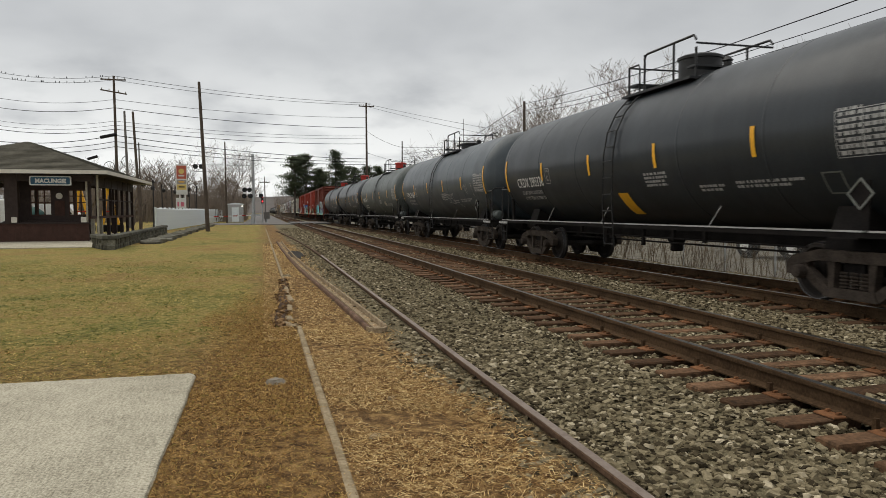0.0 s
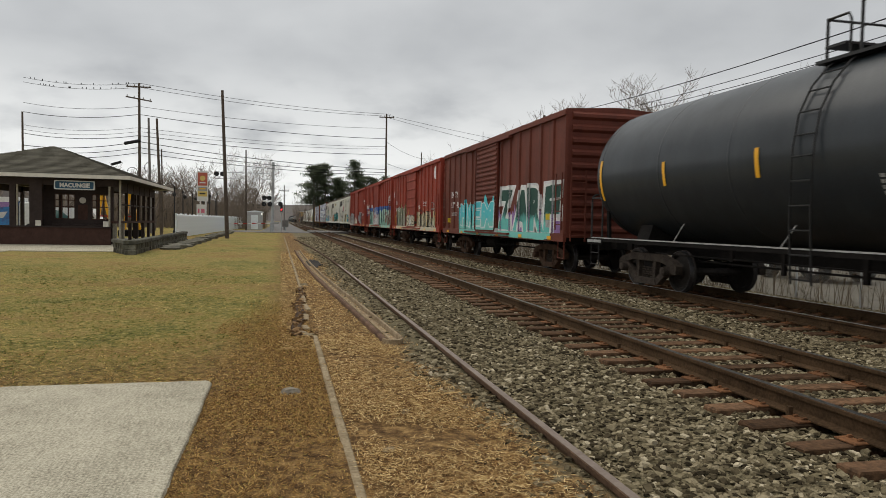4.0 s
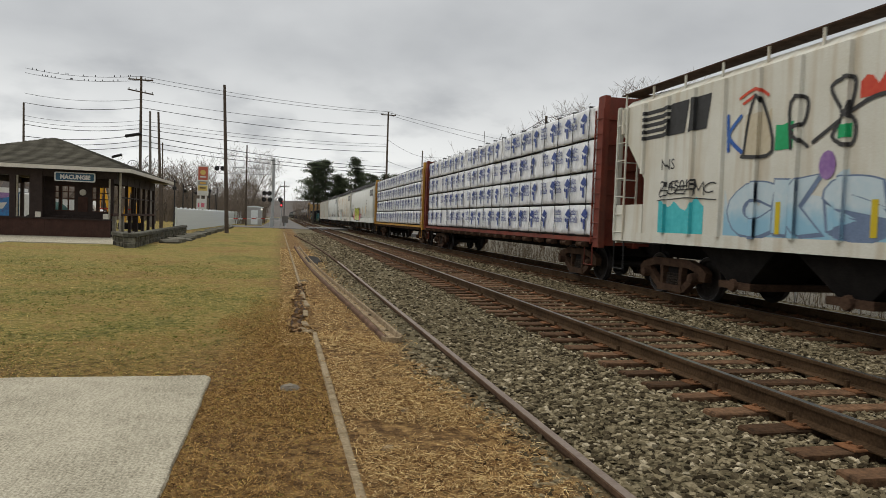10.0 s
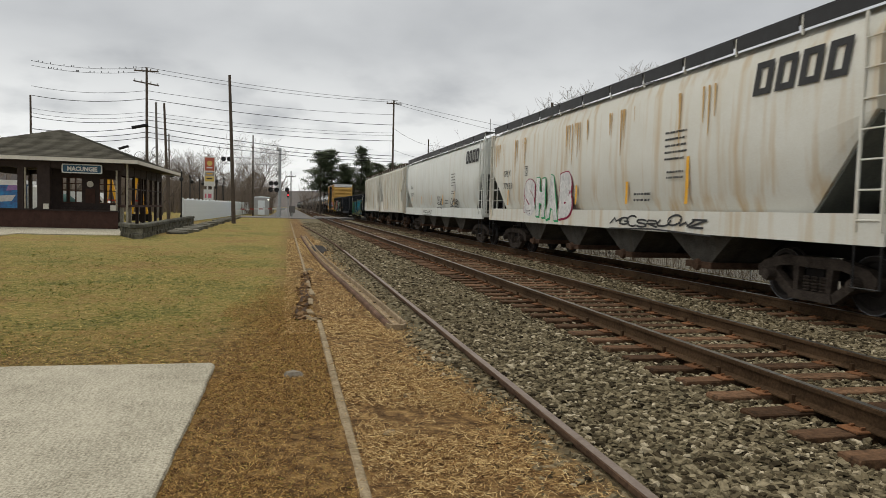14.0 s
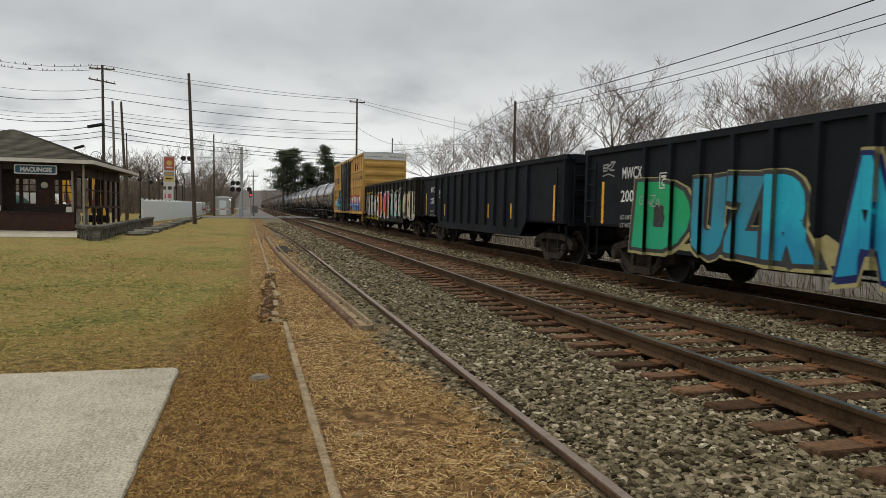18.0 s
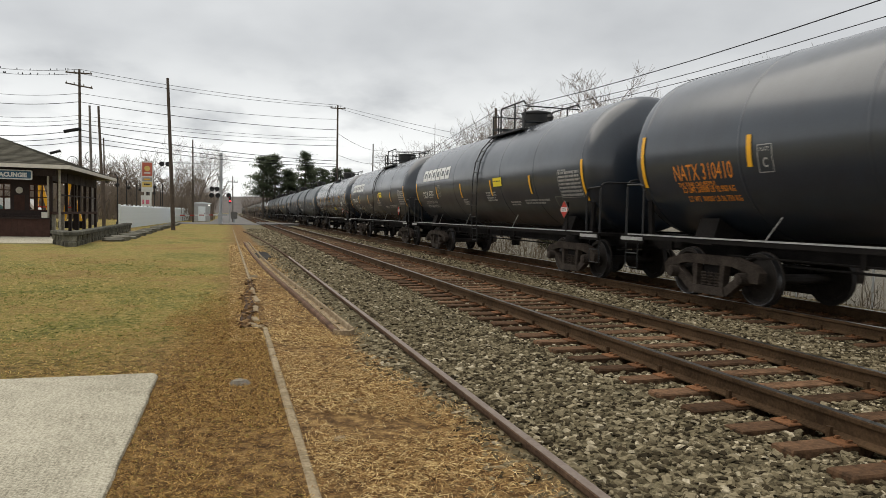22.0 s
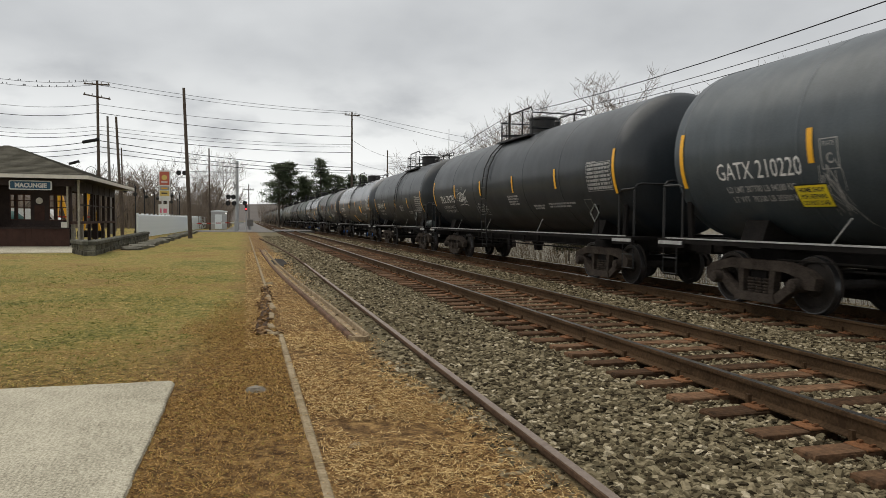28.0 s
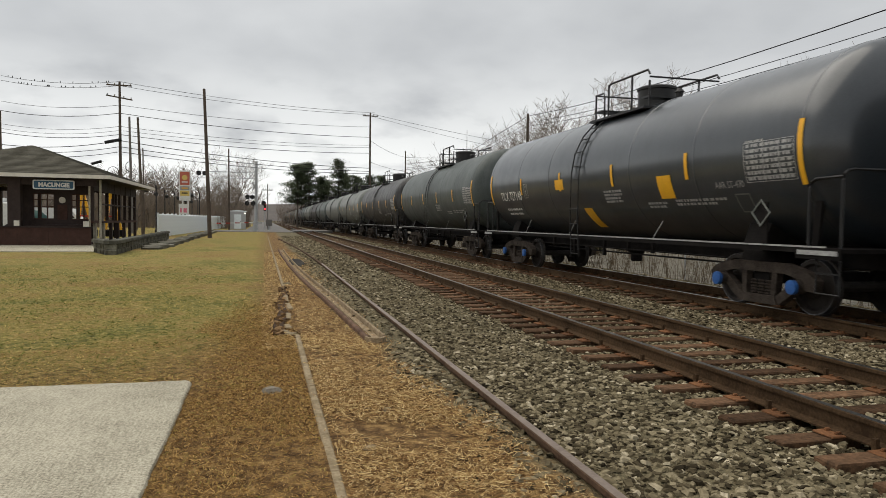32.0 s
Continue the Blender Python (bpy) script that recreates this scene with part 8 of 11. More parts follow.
def note(car, put, half, zc):
    panel = part("hazard_panel", put(rect(0, 0.56, 0, 0.35, 4), half - 2.62, zc - 0.98, 0.016), "lemon", car, "yellow notice panel")
    rim = Form()
    for u0, u1, v0, v1 in ((-0.02, 0.58, -0.02, 0.0), (-0.02, 0.58, 0.35, 0.37), (-0.02, 0.0, 0.0, 0.35), (0.56, 0.58, 0.0, 0.35)):
        rim.merge(put(rect(u0, u1, v0, v1, 3), half - 2.62, zc - 0.98, 0.016))
    part("panel_border", rim, "black_iron", panel)
    for row, words in enumerate(("HOME SHOP", "FOR REPAIRS", "DO NOT LOAD")):
        pts, faces = letters(words, 0.10, 0.46, 0.002)
        part("lettering", put(([(u + 0.05, v + 0.25 - 0.105 * row) for u, v in pts], faces), half - 2.62, zc - 0.98, 0.021), "dark_text", panel)
    # thin scratched paint strokes that fan out round the notice
    f = Form()
    rnd = random.Random(73)
    for k in range(12):
        u, v = rnd.uniform(0.0, 0.34), rnd.uniform(-0.35, 0.05)
        du, dv = rnd.uniform(0.0, 0.28), -rnd.uniform(0.35, 0.8)
        bow = rnd.uniform(-0.12, 0.12)
        for q in ribbon([(u, v), (u + du * 0.3 + bow, v + dv * 0.4), (u + du, v + dv)], rnd.uniform(0.012, 0.026), 0.4):
            f.merge(put((q, [tuple(range(8))]), half - 3.12, zc - 0.40, out=0.013 + 0.0002 * (k % 8)))
    for q in ribbon([(0.28, -0.6), (0.42, -0.95), (0.62, -1.25)], 0.016, 0.3):
        f.merge(put((q, [tuple(range(8))]), half - 3.12, zc - 0.40, out=0.016))
    part("sprayed_tag", f, "dull_white", car, "scratched pale paint strokes", kind="stuff")


def note_orange(car, put, half, zc):
    note(car, put, half, zc)
    notice(car, put, -2.75, zc - 0.48, 0.64, 0.22, "yellow", 2, "orange notice panel")


def ring_band(car, ya, yb, r, zc, mat, label):
    part("shell_band", Form().lathe([(r, ya), (r + 0.006, ya - 0.01), (r + 0.006, yb + 0.01), (r, yb)], "y", 48, (0, 0, zc), caps=False), mat, car, label, smooth=True)


def tags_b(car, put, half, zc):
    ring_band(car, 0.5, -2.25, TANK_R, zc, "tank_grey", "cleaner grey band round the tank")
    ring_band(car, half - 0.3, half - 1.5, TANK_R, zc, "tank_grey", "cleaner grey band round the tank")
    brown = surf("brown_repair_paint", (0.075, 0.048, 0.040), (0.055, 0.036, 0.030), 3, 0.7)
    for y, w in ((5.0, 2.0), (-3.35, 2.0)):
        part("repair_patch", put(rect(0, w, 0, 0.50, 8), y, zc - 0.28, 0.009), brown, car, "brown repainted patch")
    scrawl(car, put, 2.95, zc - 0.68, 1.9, 0.75, "dull_white", 74, 18, 0.035)
    scrawl(car, put, -0.15, zc - 0.66, 1.0, 0.65, "white", 76, 10, 0.035)
    scrawl(car, put, -2.35, zc - 0.88, 0.75, 0.55, "white", 75, 8, 0.035)
    scrawl(car, put, -3.0, zc - 0.95, 0.6, 0.40, "white", 79, 8, 0.03)
    strokes(car, put, [[(-3.0, 1.66), (-3.2, 1.42)], [(-3.2, 1.66), (-3.45, 1.36)], [(-2.7, 1.66), (-2.8, 1.45)]], "white", 0.02)
    notice(car, put, -0.1, zc - 1.08, 0.32, 0.34, "lemon", 2, "yellow notice panel")
    patch(car, put, -half + 0.5, -half + 0.34, zc - 0.88, zc - 0.76, "red_paint", 0.012, "small red tag", "tag_plate")
    stencil(car, -3.9, zc - 0.62, put, (0.8, 0.85, 0.6), 0.05, 21)
    # white print on the dished head
    head = Form()
    for words, x, z, size, wide in (("GATX", -0.75, 2.95, 0.22, 0.62), ("CAPY", -0.70, 2.72, 0.13, 0.34)):
        pts, faces = letters(words, size, wide, 0.006)
        head.add([(x + u, -half - 0.62 * math.sqrt(max(0.0, 1 - ((x + u) ** 2 + (z + v - zc) ** 2) / TANK_R ** 2)) - 0.012, z + v) for u, v in pts], faces)
    part("lettering", head, "white", car, "white stencilled mark on the tank head")


tank_car(448.8, 466.1, "tank_dark", "NATX 300213", label="dusty dark grey tank car")
tank_car(466.1, 482.95, "tank_dark", "GATX 210176", label="dusty dark grey tank car with small white tags", extra=tags_a, ladder_at=0.5,
         weights=(("LD LMT 207700 LB 94200 KG", 1.46), ("LT WT  78300 LB 35500 KG", 1.46)))
tank_car(482.95, 499.79, "tank_dark", "GATX 210220", label="dark tank car with a yellow notice and a scratched tag", extra=note_orange, ladder_at=0.5,
         weights=(("LD LMT 207700 LB 94200 KG", 1.46), ("LT WT  78300 LB 35500 KG", 1.46)))
tank_car(499.79, 516.57, "tank_black", "TILX 290793", label="black tank car with white tags beside its number", extra=tags_e, ladder_at=0.77,
         weights=(("LD LMT 208200 LB 94400 KG", 1.46), ("LT WT  77800 LB 35300 KG", 1.46)))
tank_car(516.57, 530.09, "tank_black", "GATX 32060", label="short black tank car with white lettering", drop=0.22, count=5, ladder_at=-0.65, mark_at=0.9, reservoir=True,
         weights=(("LD LMT 196300 LB 89050 KG", 1.4), ("LT WT  66700 LB 30250 KG", 1.4)))
tank_car(530.09, 546.65, "tank_sheen", "TILX 727201", label="black tank car with a yellow band and notices", wide_band=True, ladder_at=0.44, blue=True)
tank_car(546.65, 563.05, "tank_soot", "GATX 231250", label="stained brown-black tank car covered in white tags", extra=tags_b, ladder_at=-0.08, low_dome=True)
tank_car(563.2, 579.5, "tank_sheen", "TILX 727148", label="black tank car with a yellow band and blue axle caps", wide_band=True, blue=True)
# from here on lighter paints stand in for sky reflected at a grazing angle
tank_car(579.5, 595.4, "tank_grey", "", label="grey tank car, lightened for sky sheen")
tank_car(595.4, 612.0, "tank_brown", "", label="stained brown-grey tank car near the end of the view, lightened for sky sheen")
tank_car(612.0, 628.6, "tank_pale", "", label="pale grey tank car, lightened for sky sheen")
_s = 628.6
# distant cars: grazing sky sheen and haze put into lighter paint colours
for _k in range(14):
    tank_car(_s, _s + 16.6, ("tank_pale", "tank_grey", "tank_brown")[_k % 3], label=("pale grey tank car far down the train, lightened for sky sheen", "grey tank car far down the train, lightened for sky sheen", "stained grey-brown tank car far down the train, lightened for sky sheen")[_k % 3], far=True)
    _s += 16.6


def motions():
    def along(t):
        return 17.7765 * t - 0.012436 * t * t - 0.0000027 * t ** 3
    for car, s in MOVERS:
        walk(car, [(t, Matrix.Translation((TRACK_X, s - along(t), 0))) for t in (0, 4, 8, 12, 16, 20, 24, 28, 32)])
    # wheels roll while they pass close by; far down the line their turning cannot be told
    middle = {car.name: s for car, s in MOVERS}
    for w, car, y, dy in WHEELS:
        s = middle[car.name] + y
        near = [k / FPS for k in range(0, 32 * FPS + 1) if 2.0 < s - along(k / FPS) < 34.0]
        if not near:
            continue
        rows = [(t, pose(0, dy, 0.43, math.degrees((along(t) - along(near[0])) / 0.43) % 360)) for t in near]
        if near[0] > 0:
            rows.insert(0, (0, rows[0][1]))
        if near[-1] < 32:
            rows.append((32, rows[-1][1]))
        walk(w, rows)


# ---- ground, tracks and road ----
LAWN, BALLAST = -0.22, -0.21
ROAD_Y = (86.0, 97.0)


def ground_material():
    """One earth sheet: ballast grey by the tracks, straw and bare soil beside them, patchy lawn further out, by the place across and noise."""
    m = bpy.data.materials.new("ground_cover")
    m.use_nodes = True
    n, l = m.node_tree.nodes, m.node_tree.links
    p = n["Principled BSDF"]
    p.inputs["Roughness"].default_value = 0.95
    p.inputs["Specular IOR Level"].default_value = 0.15
    coord = n.new("ShaderNodeTexCoord").outputs["Object"]
    sep = n.new("ShaderNodeSeparateXYZ"); l.new(coord, sep.inputs[0])

    def noise_at(scale, detail=5, rough=0.6):
        t = n.new("ShaderNodeTexNoise")
        t.inputs["Scale"].default_value, t.inputs["Detail"].default_value, t.inputs["Roughness"].default_value = scale, detail, rough
        l.new(coord, t.inputs["Vector"])
        return t.outputs[0]

    def ramp(src, *stops):
        r = n.new("ShaderNodeValToRGB")
        e = r.color_ramp.elements
        while len(e) < len(stops):
            e.new(0.5)
        for k, (pos, c) in enumerate(stops):
            e[k].position, e[k].color = pos, (*c, 1)
        l.new(src, r.inputs[0])
        return r.outputs[0]

    def mix(fac, a, b):
        x = n.new("ShaderNodeMix"); x.data_type = "RGBA"
        l.new(fac, x.inputs[0]); l.new(a, x.inputs[6]); l.new(b, x.inputs[7])
        return x.outputs[2]

    def step(src, a, b):
        r = n.new("ShaderNodeMapRange"); r.inputs[1].default_value, r.inputs[2].default_value = a, b
        l.new(src, r.inputs[0])
        return r.outputs[0]

    def add(a, b, op="ADD"):
        r = n.new("ShaderNodeMath"); r.operation = op
        for k, s in enumerate((a, b)):
            if isinstance(s, (int, float)):
                r.inputs[k].default_value = s
            else:
                l.new(s, r.inputs[k])
        return r.outputs[0]

    wide, mid, small, fine, grit = noise_at(0.22, 5), noise_at(1.3, 6, 0.7), noise_at(9, 5, 0.75), noise_at(38, 4, 0.75), noise_at(170, 5, 0.85)
    tone = add(add(add(wide, 0.36, "MULTIPLY"), add(mid, 0.34, "MULTIPLY")), add(small, 0.30, "MULTIPLY"))
    lawn = ramp(tone, (0.43, (0.055, 0.085, 0.016)), (0.47, (0.13, 0.142, 0.028)), (0.505, (0.26, 0.205, 0.060)), (0.55, (0.17, 0.092, 0.034)))
    thatch = ramp(add(add(small, 0.4, "MULTIPLY"), add(add(fine, 0.35, "MULTIPLY"), add(grit, 0.25, "MULTIPLY"))), (0.42, (0.060, 0.040, 0.011)), (0.50, (0.235, 0.175, 0.050)), (0.58, (0.60, 0.46, 0.18)))
    half = n.new("ShaderNodeValue"); half.outputs[0].default_value = 0.46
    lawn2 = mix(half.outputs[0], lawn, thatch)
    soil = ramp(add(add(small, 0.5, "MULTIPLY"), add(grit, 0.5, "MULTIPLY")), (0.41, (0.040, 0.021, 0.009)), (0.5, (0.150, 0.086, 0.033)), (0.60, (0.42, 0.27, 0.11)))
    stone = ramp(add(add(fine, 0.6, "MULTIPLY"), add(mid, 0.4, "MULTIPLY")), (0.36, (0.040, 0.033, 0.020)), (0.62, (0.23, 0.195, 0.115)))
    x_wob = add(sep.outputs[0], add(add(mid, 0.5, "SUBTRACT"), 1.1, "MULTIPLY"))
    # lawn west of the curb, soil and straw between curb and old rail, stone by the tracks, rough lot beyond
    bare = step(add(x_wob, add(step(sep.outputs[1], 6.5, 12.0), 1.0, "MULTIPLY"), "SUBTRACT"), -1.5, -0.5)
    c = mix(bare, lawn2, soil)
    # worn brown turf beyond the slab
    worn = add(step(add(sep.outputs[1], add(mid, 5.0, "MULTIPLY")), 11.8, 9.2), 0.75, "MULTIPLY")
    c = mix(worn, c, soil)
    c = mix(step(add(x_wob, add(step(sep.outputs[1], 6.0, 9.5), 0.55, "MULTIPLY")), 1.65, 2.0), c, stone)
    lot = ramp(add(add(mid, 0.6, "MULTIPLY"), add(fine, 0.4, "MULTIPLY")), (0.36, (0.055, 0.048, 0.037)), (0.6, (0.20, 0.185, 0.15)))
    c = mix(step(x_wob, 11.6, 12.2), c, lot)
    far = step(sep.outputs[1], 150, 260)
    c = mix(far, c, ramp(wide, (0.3, (0.10, 0.09, 0.06)), (0.7, (0.17, 0.14, 0.08))))
    l.new(c, p.inputs["Base Color"])
    bp = n.new("ShaderNodeBump"); bp.inputs["Strength"].default_value, bp.inputs["Distance"].default_value = 0.9, 0.03
    l.new(fine, bp.inputs["Height"]); l.new(bp.outputs[0], p.inputs["Normal"])
    return m


MAT["ground"] = ground_material()


def ground_height(x, y):
    """The lie of the land: a ballast bed for the two tracks, a shallow ditch beyond, gently uneven lawn."""
    z = LAWN + 0.02 * noise.noise((x * 0.35, y * 0.35, 0)) + 0.012 * noise.noise((x * 1.7, y * 1.7, 3))
    if 2.3 < x < 11.4:
        z = BALLAST if x < 3.45 or x > 10.5 or 6.4 < x < 7.5 else BALLAST - 0.055
    elif 2.0 <= x <= 2.3:
        z = LAWN + (BALLAST - LAWN) * (x - 2.0) / 0.3
    elif 11.4 <= x < 13.0:
        z = BALLAST - 0.5 * (x - 11.4) / 1.6
    elif x >= 13.0:
        z = BALLAST - 0.5 + 0.04 * noise.noise((x * 0.4, y * 0.4, 5))
    return z


def grid_ground():
    xs = [-2500, -900, -300, -120, -60, -35, -25] + [-20 + 0.8 * k for k in range(18)] + [-5.6 + 0.25 * k for k in range(31)] + [2.15, 2.3, 3.44, 3.52, 6.36, 6.44, 7.46, 7.54, 10.46, 10.54, 11.4, 12.2, 13.0, 15, 18, 24, 32, 60, 120, 300, 900, 2500]
    ys = [-2500, -600, -150, -40, -12] + [-4 + 0.35 * k for k in range(60)] + [17 + 1.0 * k for k in range(70)] + [90 + 6 * k for k in range(20)] + [260, 400, 700, 1200, 2500]
    v = [(x, y, ground_height(x, y)) for y in ys for x in xs]
    n = len(xs)
    f = [(j * n + i, j * n + i + 1, (j + 1) * n + i + 1, (j + 1) * n + i) for j in range(len(ys) - 1) for i in range(n - 1)]
    return Form().add(v, f)


ground = tagged(part("ground", grid_ground(), "ground", smooth=True), "patchy winter lawn, straw and ballast beside the tracks", "ground", kind="structure")

RAIL_NEAR, RAIL_FAR = (4.17, 5.68), (8.18, 9.68)
RAIL_END = 600.0


def rail_profile(x, top=0.0, h=0.17):
    """Foot, web and head of a rail, outline in (x, z)."""
    t = top
    return [(x - 0.07, t - h), (x + 0.07, t - h), (x + 0.07, t - h + 0.012), (x + 0.012, t - h + 0.035), (x + 0.010, t - 0.045), (x + 0.036, t - 0.036), (x + 0.036, t - 0.006), (x + 0.028, t), (x - 0.028, t), (x - 0.036, t - 0.006), (x - 0.036, t - 0.036), (x - 0.010, t - 0.045), (x - 0.012, t - h + 0.035), (x - 0.07, t - h + 0.012)]


def track(name, xs, label, shiny):
    tr = thing(name, (0, 0, 0), label, "railway track", kind="structure")
    for x in xs:
        rail = part("rail", Form().plate(rail_profile(x), -20.0, RAIL_END, "y"), "rail", tr)
        part("rail_head", Form().box(x - 0.029, x + 0.029, -20.0, RAIL_END, -0.004, 0.0015), shiny, rail, "worn running surface")
    return tr


track_near = track("track_near", RAIL_NEAR, "rusty empty track on wooden ties and ballast", "rail_top")
track_far = track("track_far", RAIL_FAR, "track that carries the freight train", "rail_top")


def worn_slab(x0, x1, y0, y1, z0, z1):
    """A cast slab with a rounded corner and edges that are slightly chipped."""
    rnd = random.Random(8)
    line = [(x0, y0), (x1, y0)]
    line += [(x1, y0 + (y1 - 0.07 - y0) * k / 60) for k in range(1, 61)]
    line += [(x1 - 0.07 + 0.07 * math.cos(a), y1 - 0.07 + 0.07 * math.sin(a)) for a in (0.4, 0.8, 1.2)]
    line += [(x1 - 0.07 - (x1 - 0.07 - x0) * k / 40, y1) for k in range(41)]
    wob = [(x + rnd.uniform(-0.006, 0.006), y + rnd.uniform(-0.006, 0.006)) for x, y in line]
    n = len(wob)
    cx, cy = (x0 + x1) / 2, (y0 + y1) / 2
    rows = []
    for z, inset in ((z0, 0.0), (z1 - 0.022, 0.0), (z1 - 0.006, 0.008), (z1, 0.026)):
        for x, y in wob:
            q = inset * rnd.uniform(0.7, 1.4) if inset else 0
            rows.append((x - q * (1 if x > cx else -1) * (abs(x - cx) > (x1 - x0) / 2 - 0.1), y - q * (1 if y > cy else -1) * (abs(y - cy) > (y1 - y0) / 2 - 0.1), z))
    f = [(j * n + k, j * n + (k + 1) % n, (j + 1) * n + (k + 1) % n, (j + 1) * n + k) for j in range(3) for k in range(n)]
    f.append(tuple(3 * n + k for k in range(n)))
    return Form().add(rows, f)


# the slab, the curb and the old rails beside the lawn
tagged(part("concrete_slab", worn_slab(-7.0, -0.62, -6.0, 6.87, LAWN - 0.12, LAWN + 0.04), "concrete"), "pale broom-finished concrete slab set in the grass", "slab", kind="structure")
curb = Form()
_y = -5.5
while _y < 66:
    x = 0.46 - 0.2 * max(0, (_y - 12) / 54)
    w = 0.034
    if not 9.3 < _y < 14.0:
        curb.slab(x - w, x + w, _y, _y + 1.48, LAWN - 0.1, LAWN + 0.022, 0.012)
    _y += 1.5
tagged(part("curb_strip", curb, "curb"), "narrow weathered concrete edging strip in the grass", "curb", kind="structure")
OLD_X, OLD_TOP = 1.92, LAWN + 0.075
old = Form().plate(rail_profile(OLD_X, OLD_TOP, 0.14), -6.0, 24.0, "y")
for k in range(8):
    y0, y1 = 24 + k * 4, 28 + k * 4
    x0, x1 = OLD_X - 0.9 * (k / 8) ** 1.6, OLD_X - 0.9 * ((k + 1) / 8) ** 1.6
    a, b = rail_profile(x0, OLD_TOP, 0.14), rail_profile(x1, OLD_TOP, 0.14)
    n = len(a)
    old.add([(p[0], y0, p[1]) for p in a] + [(p[0], y1, p[1]) for p in b], [(i, (i + 1) % n, n + (i + 1) % n, n + i) for i in range(n)])
old_line = tagged(part("old_rail", old, "old_rail"), "disused brown rail half buried at the edge of the ballast", "rail", kind="structure")
# thin strip that paints the lit top of the old rail
part("rail_head", Form().box(OLD_X - 0.029, OLD_X + 0.029, -6.0, 24.0, OLD_TOP - 0.003, OLD_TOP + 0.002), "lit_top", old_line, "paler top of the rail, painted as lit")


# ---- the station and what stands round it ----
def station_house():
    st = thing("station_house", (0, 0, 0), "dark brown open-sided wooden station with a hipped shingle roof", "station")
    X0, X1, Y0, Y1, EZ = -17.6, -8.9, 40.3, 53.4, 3.3
    # half wall of upright boards along the front and the far flank
    x = X0
    while x < X1 - 0.02:
        part("wall_board", Form().box(x, min(x + 0.285, X1), Y0, Y0 + 0.12, LAWN - 0.03, 0.72), "wood_brown", st)
        x += 0.29
    part("wall_cap", Form().box(X0 - 0.06, X1 + 0.06, Y0 - 0.08, Y0 + 0.2, 0.72, 0.80), "wood_dark", st)
    y = Y0 + 0.14
    part("wall_cap", Form().box(X1 - 0.14, X1 + 0.08, Y0 + 0.2, Y1, 0.98, 1.12), "wood_brown", st)
    # white balusters and the upper lattice on the flank
    for k in range(7):
        yb = 41.4 + k * 2.0
        part("baluster", Form().box(X1 - 0.12, X1 + 0.04, yb - 0.13, yb + 0.13, LAWN, 0.98), "trim_worn" if k < 2 else "wood_dark", st, "pale worn stub post" if k < 2 else "")
    for k in range(8):
        yb = 40.9 + k * 1.78
        part("post", Form().box(X1 - 0.14, X1 + 0.02, yb - 0.08, yb + 0.08, 1.12, EZ), "wood_dark", st)
    part("flank_rail", Form().box(X1 - 0.10, X1 - 0.02, Y0 + 2, Y1, 2.0, 2.08), "wood_dark", st)
    part("flank_rail", Form().box(X1 - 0.12, X1, Y0 + 0.6, Y1, 2.75, EZ), "wood_dark", st)
    # front posts
    for x, m, w in ((-17.5, "wood_dark", 0.16), (-15.35, "wood_dark", 0.2), (-13.62, "wood_dark", 0.14), (-13.42, "trim_worn", 0.04), (-12.5, "wood_dark", 0.3), (-8.98, "trim_worn", 0.04), (-8.45, "trim_worn", 0.045)):
        part("post", Form().box(x - w, x + w, Y0 + 0.1 - w * 0.5 - 0.06, Y0 + 0.1 + w * 0.5, 0.80 if x > -17 and x != -8.45 else LAWN, EZ), m, st)
    for x in (-12.38, -9.12):
        part("post_foot", Form().box(x - 0.13, x + 0.13, Y0 - 0.12, Y0 + 0.05, 0.80, 1.08), "trim_white", st, "pale block at the foot of a post")
    part("beam", Form().box(X0, X1 + 0.3, Y0 - 0.05, Y0 + 0.2, 2.95, EZ), "wood_dark", st)
    # inner room with two windows and a door, behind the half wall
    yr = Y0 + 1.1
    def panel(x0, x1, z0, z1):
        part("room_wall", Form().box(x0, x1, yr, yr + 0.12, z0, z1), "wood_dark", st)
    wins = ((-11.95, -10.95), (-10.1, -9.2))
    panel(-12.55, -9.0, LAWN, 1.15)
    panel(-12.55, -9.0, 2.55, EZ)
    panel(-12.55, -11.95, 1.15, 2.55)
    panel(-10.95, -10.1, 1.15, 2.55)
    panel(-9.2, -9.0, 1.15, 2.55)
    for a, b in wins:
        win = part("window", Form().box(a, b, yr + 0.03, yr + 0.06, 1.15, 1.21), "wood_brown", st)
        part("head_rail", Form().box(a, b, yr + 0.03, yr + 0.06, 2.49, 2.55), "wood_brown", win)
        for k in range(4):
            x = a + (b - a) * k / 3
            part("mullion", Form().box(x - 0.03, x + 0.03, yr + 0.02, yr + 0.08, 1.2, 2.5), "wood_brown", win)
        for z in (1.85, 2.2):
            part("mullion", Form().box(a, b, yr + 0.025, yr + 0.075, z - 0.025, z + 0.025), "wood_brown", win)
    part("door", Form().box(-10.78, -10.3, yr - 0.04, yr, LAWN, 1.95), "wood_brown", st)
    part("clock", Form().lathe([(0.16, yr - 0.06), (0.17, yr - 0.02), (0.17, yr)], "y", 18, (-10.55, 0, 2.2)), "trim_white", st, "round white clock face")
    part("bench", Form().box(-12.0, -9.4, Y0 + 0.5, Y0 + 0.95, 0.82, 0.90).box(-12.0, -9.4, Y0 + 0.95, Y0 + 1.0, 0.9, 1.15), "wood_dark", st)
    part("back_beam", Form().box(X0, X1, Y1 - 0.2, Y1, 3.0, EZ).box(X0, X0 + 0.2, Y0, Y1, 2.9, EZ), "wood_dark", st)
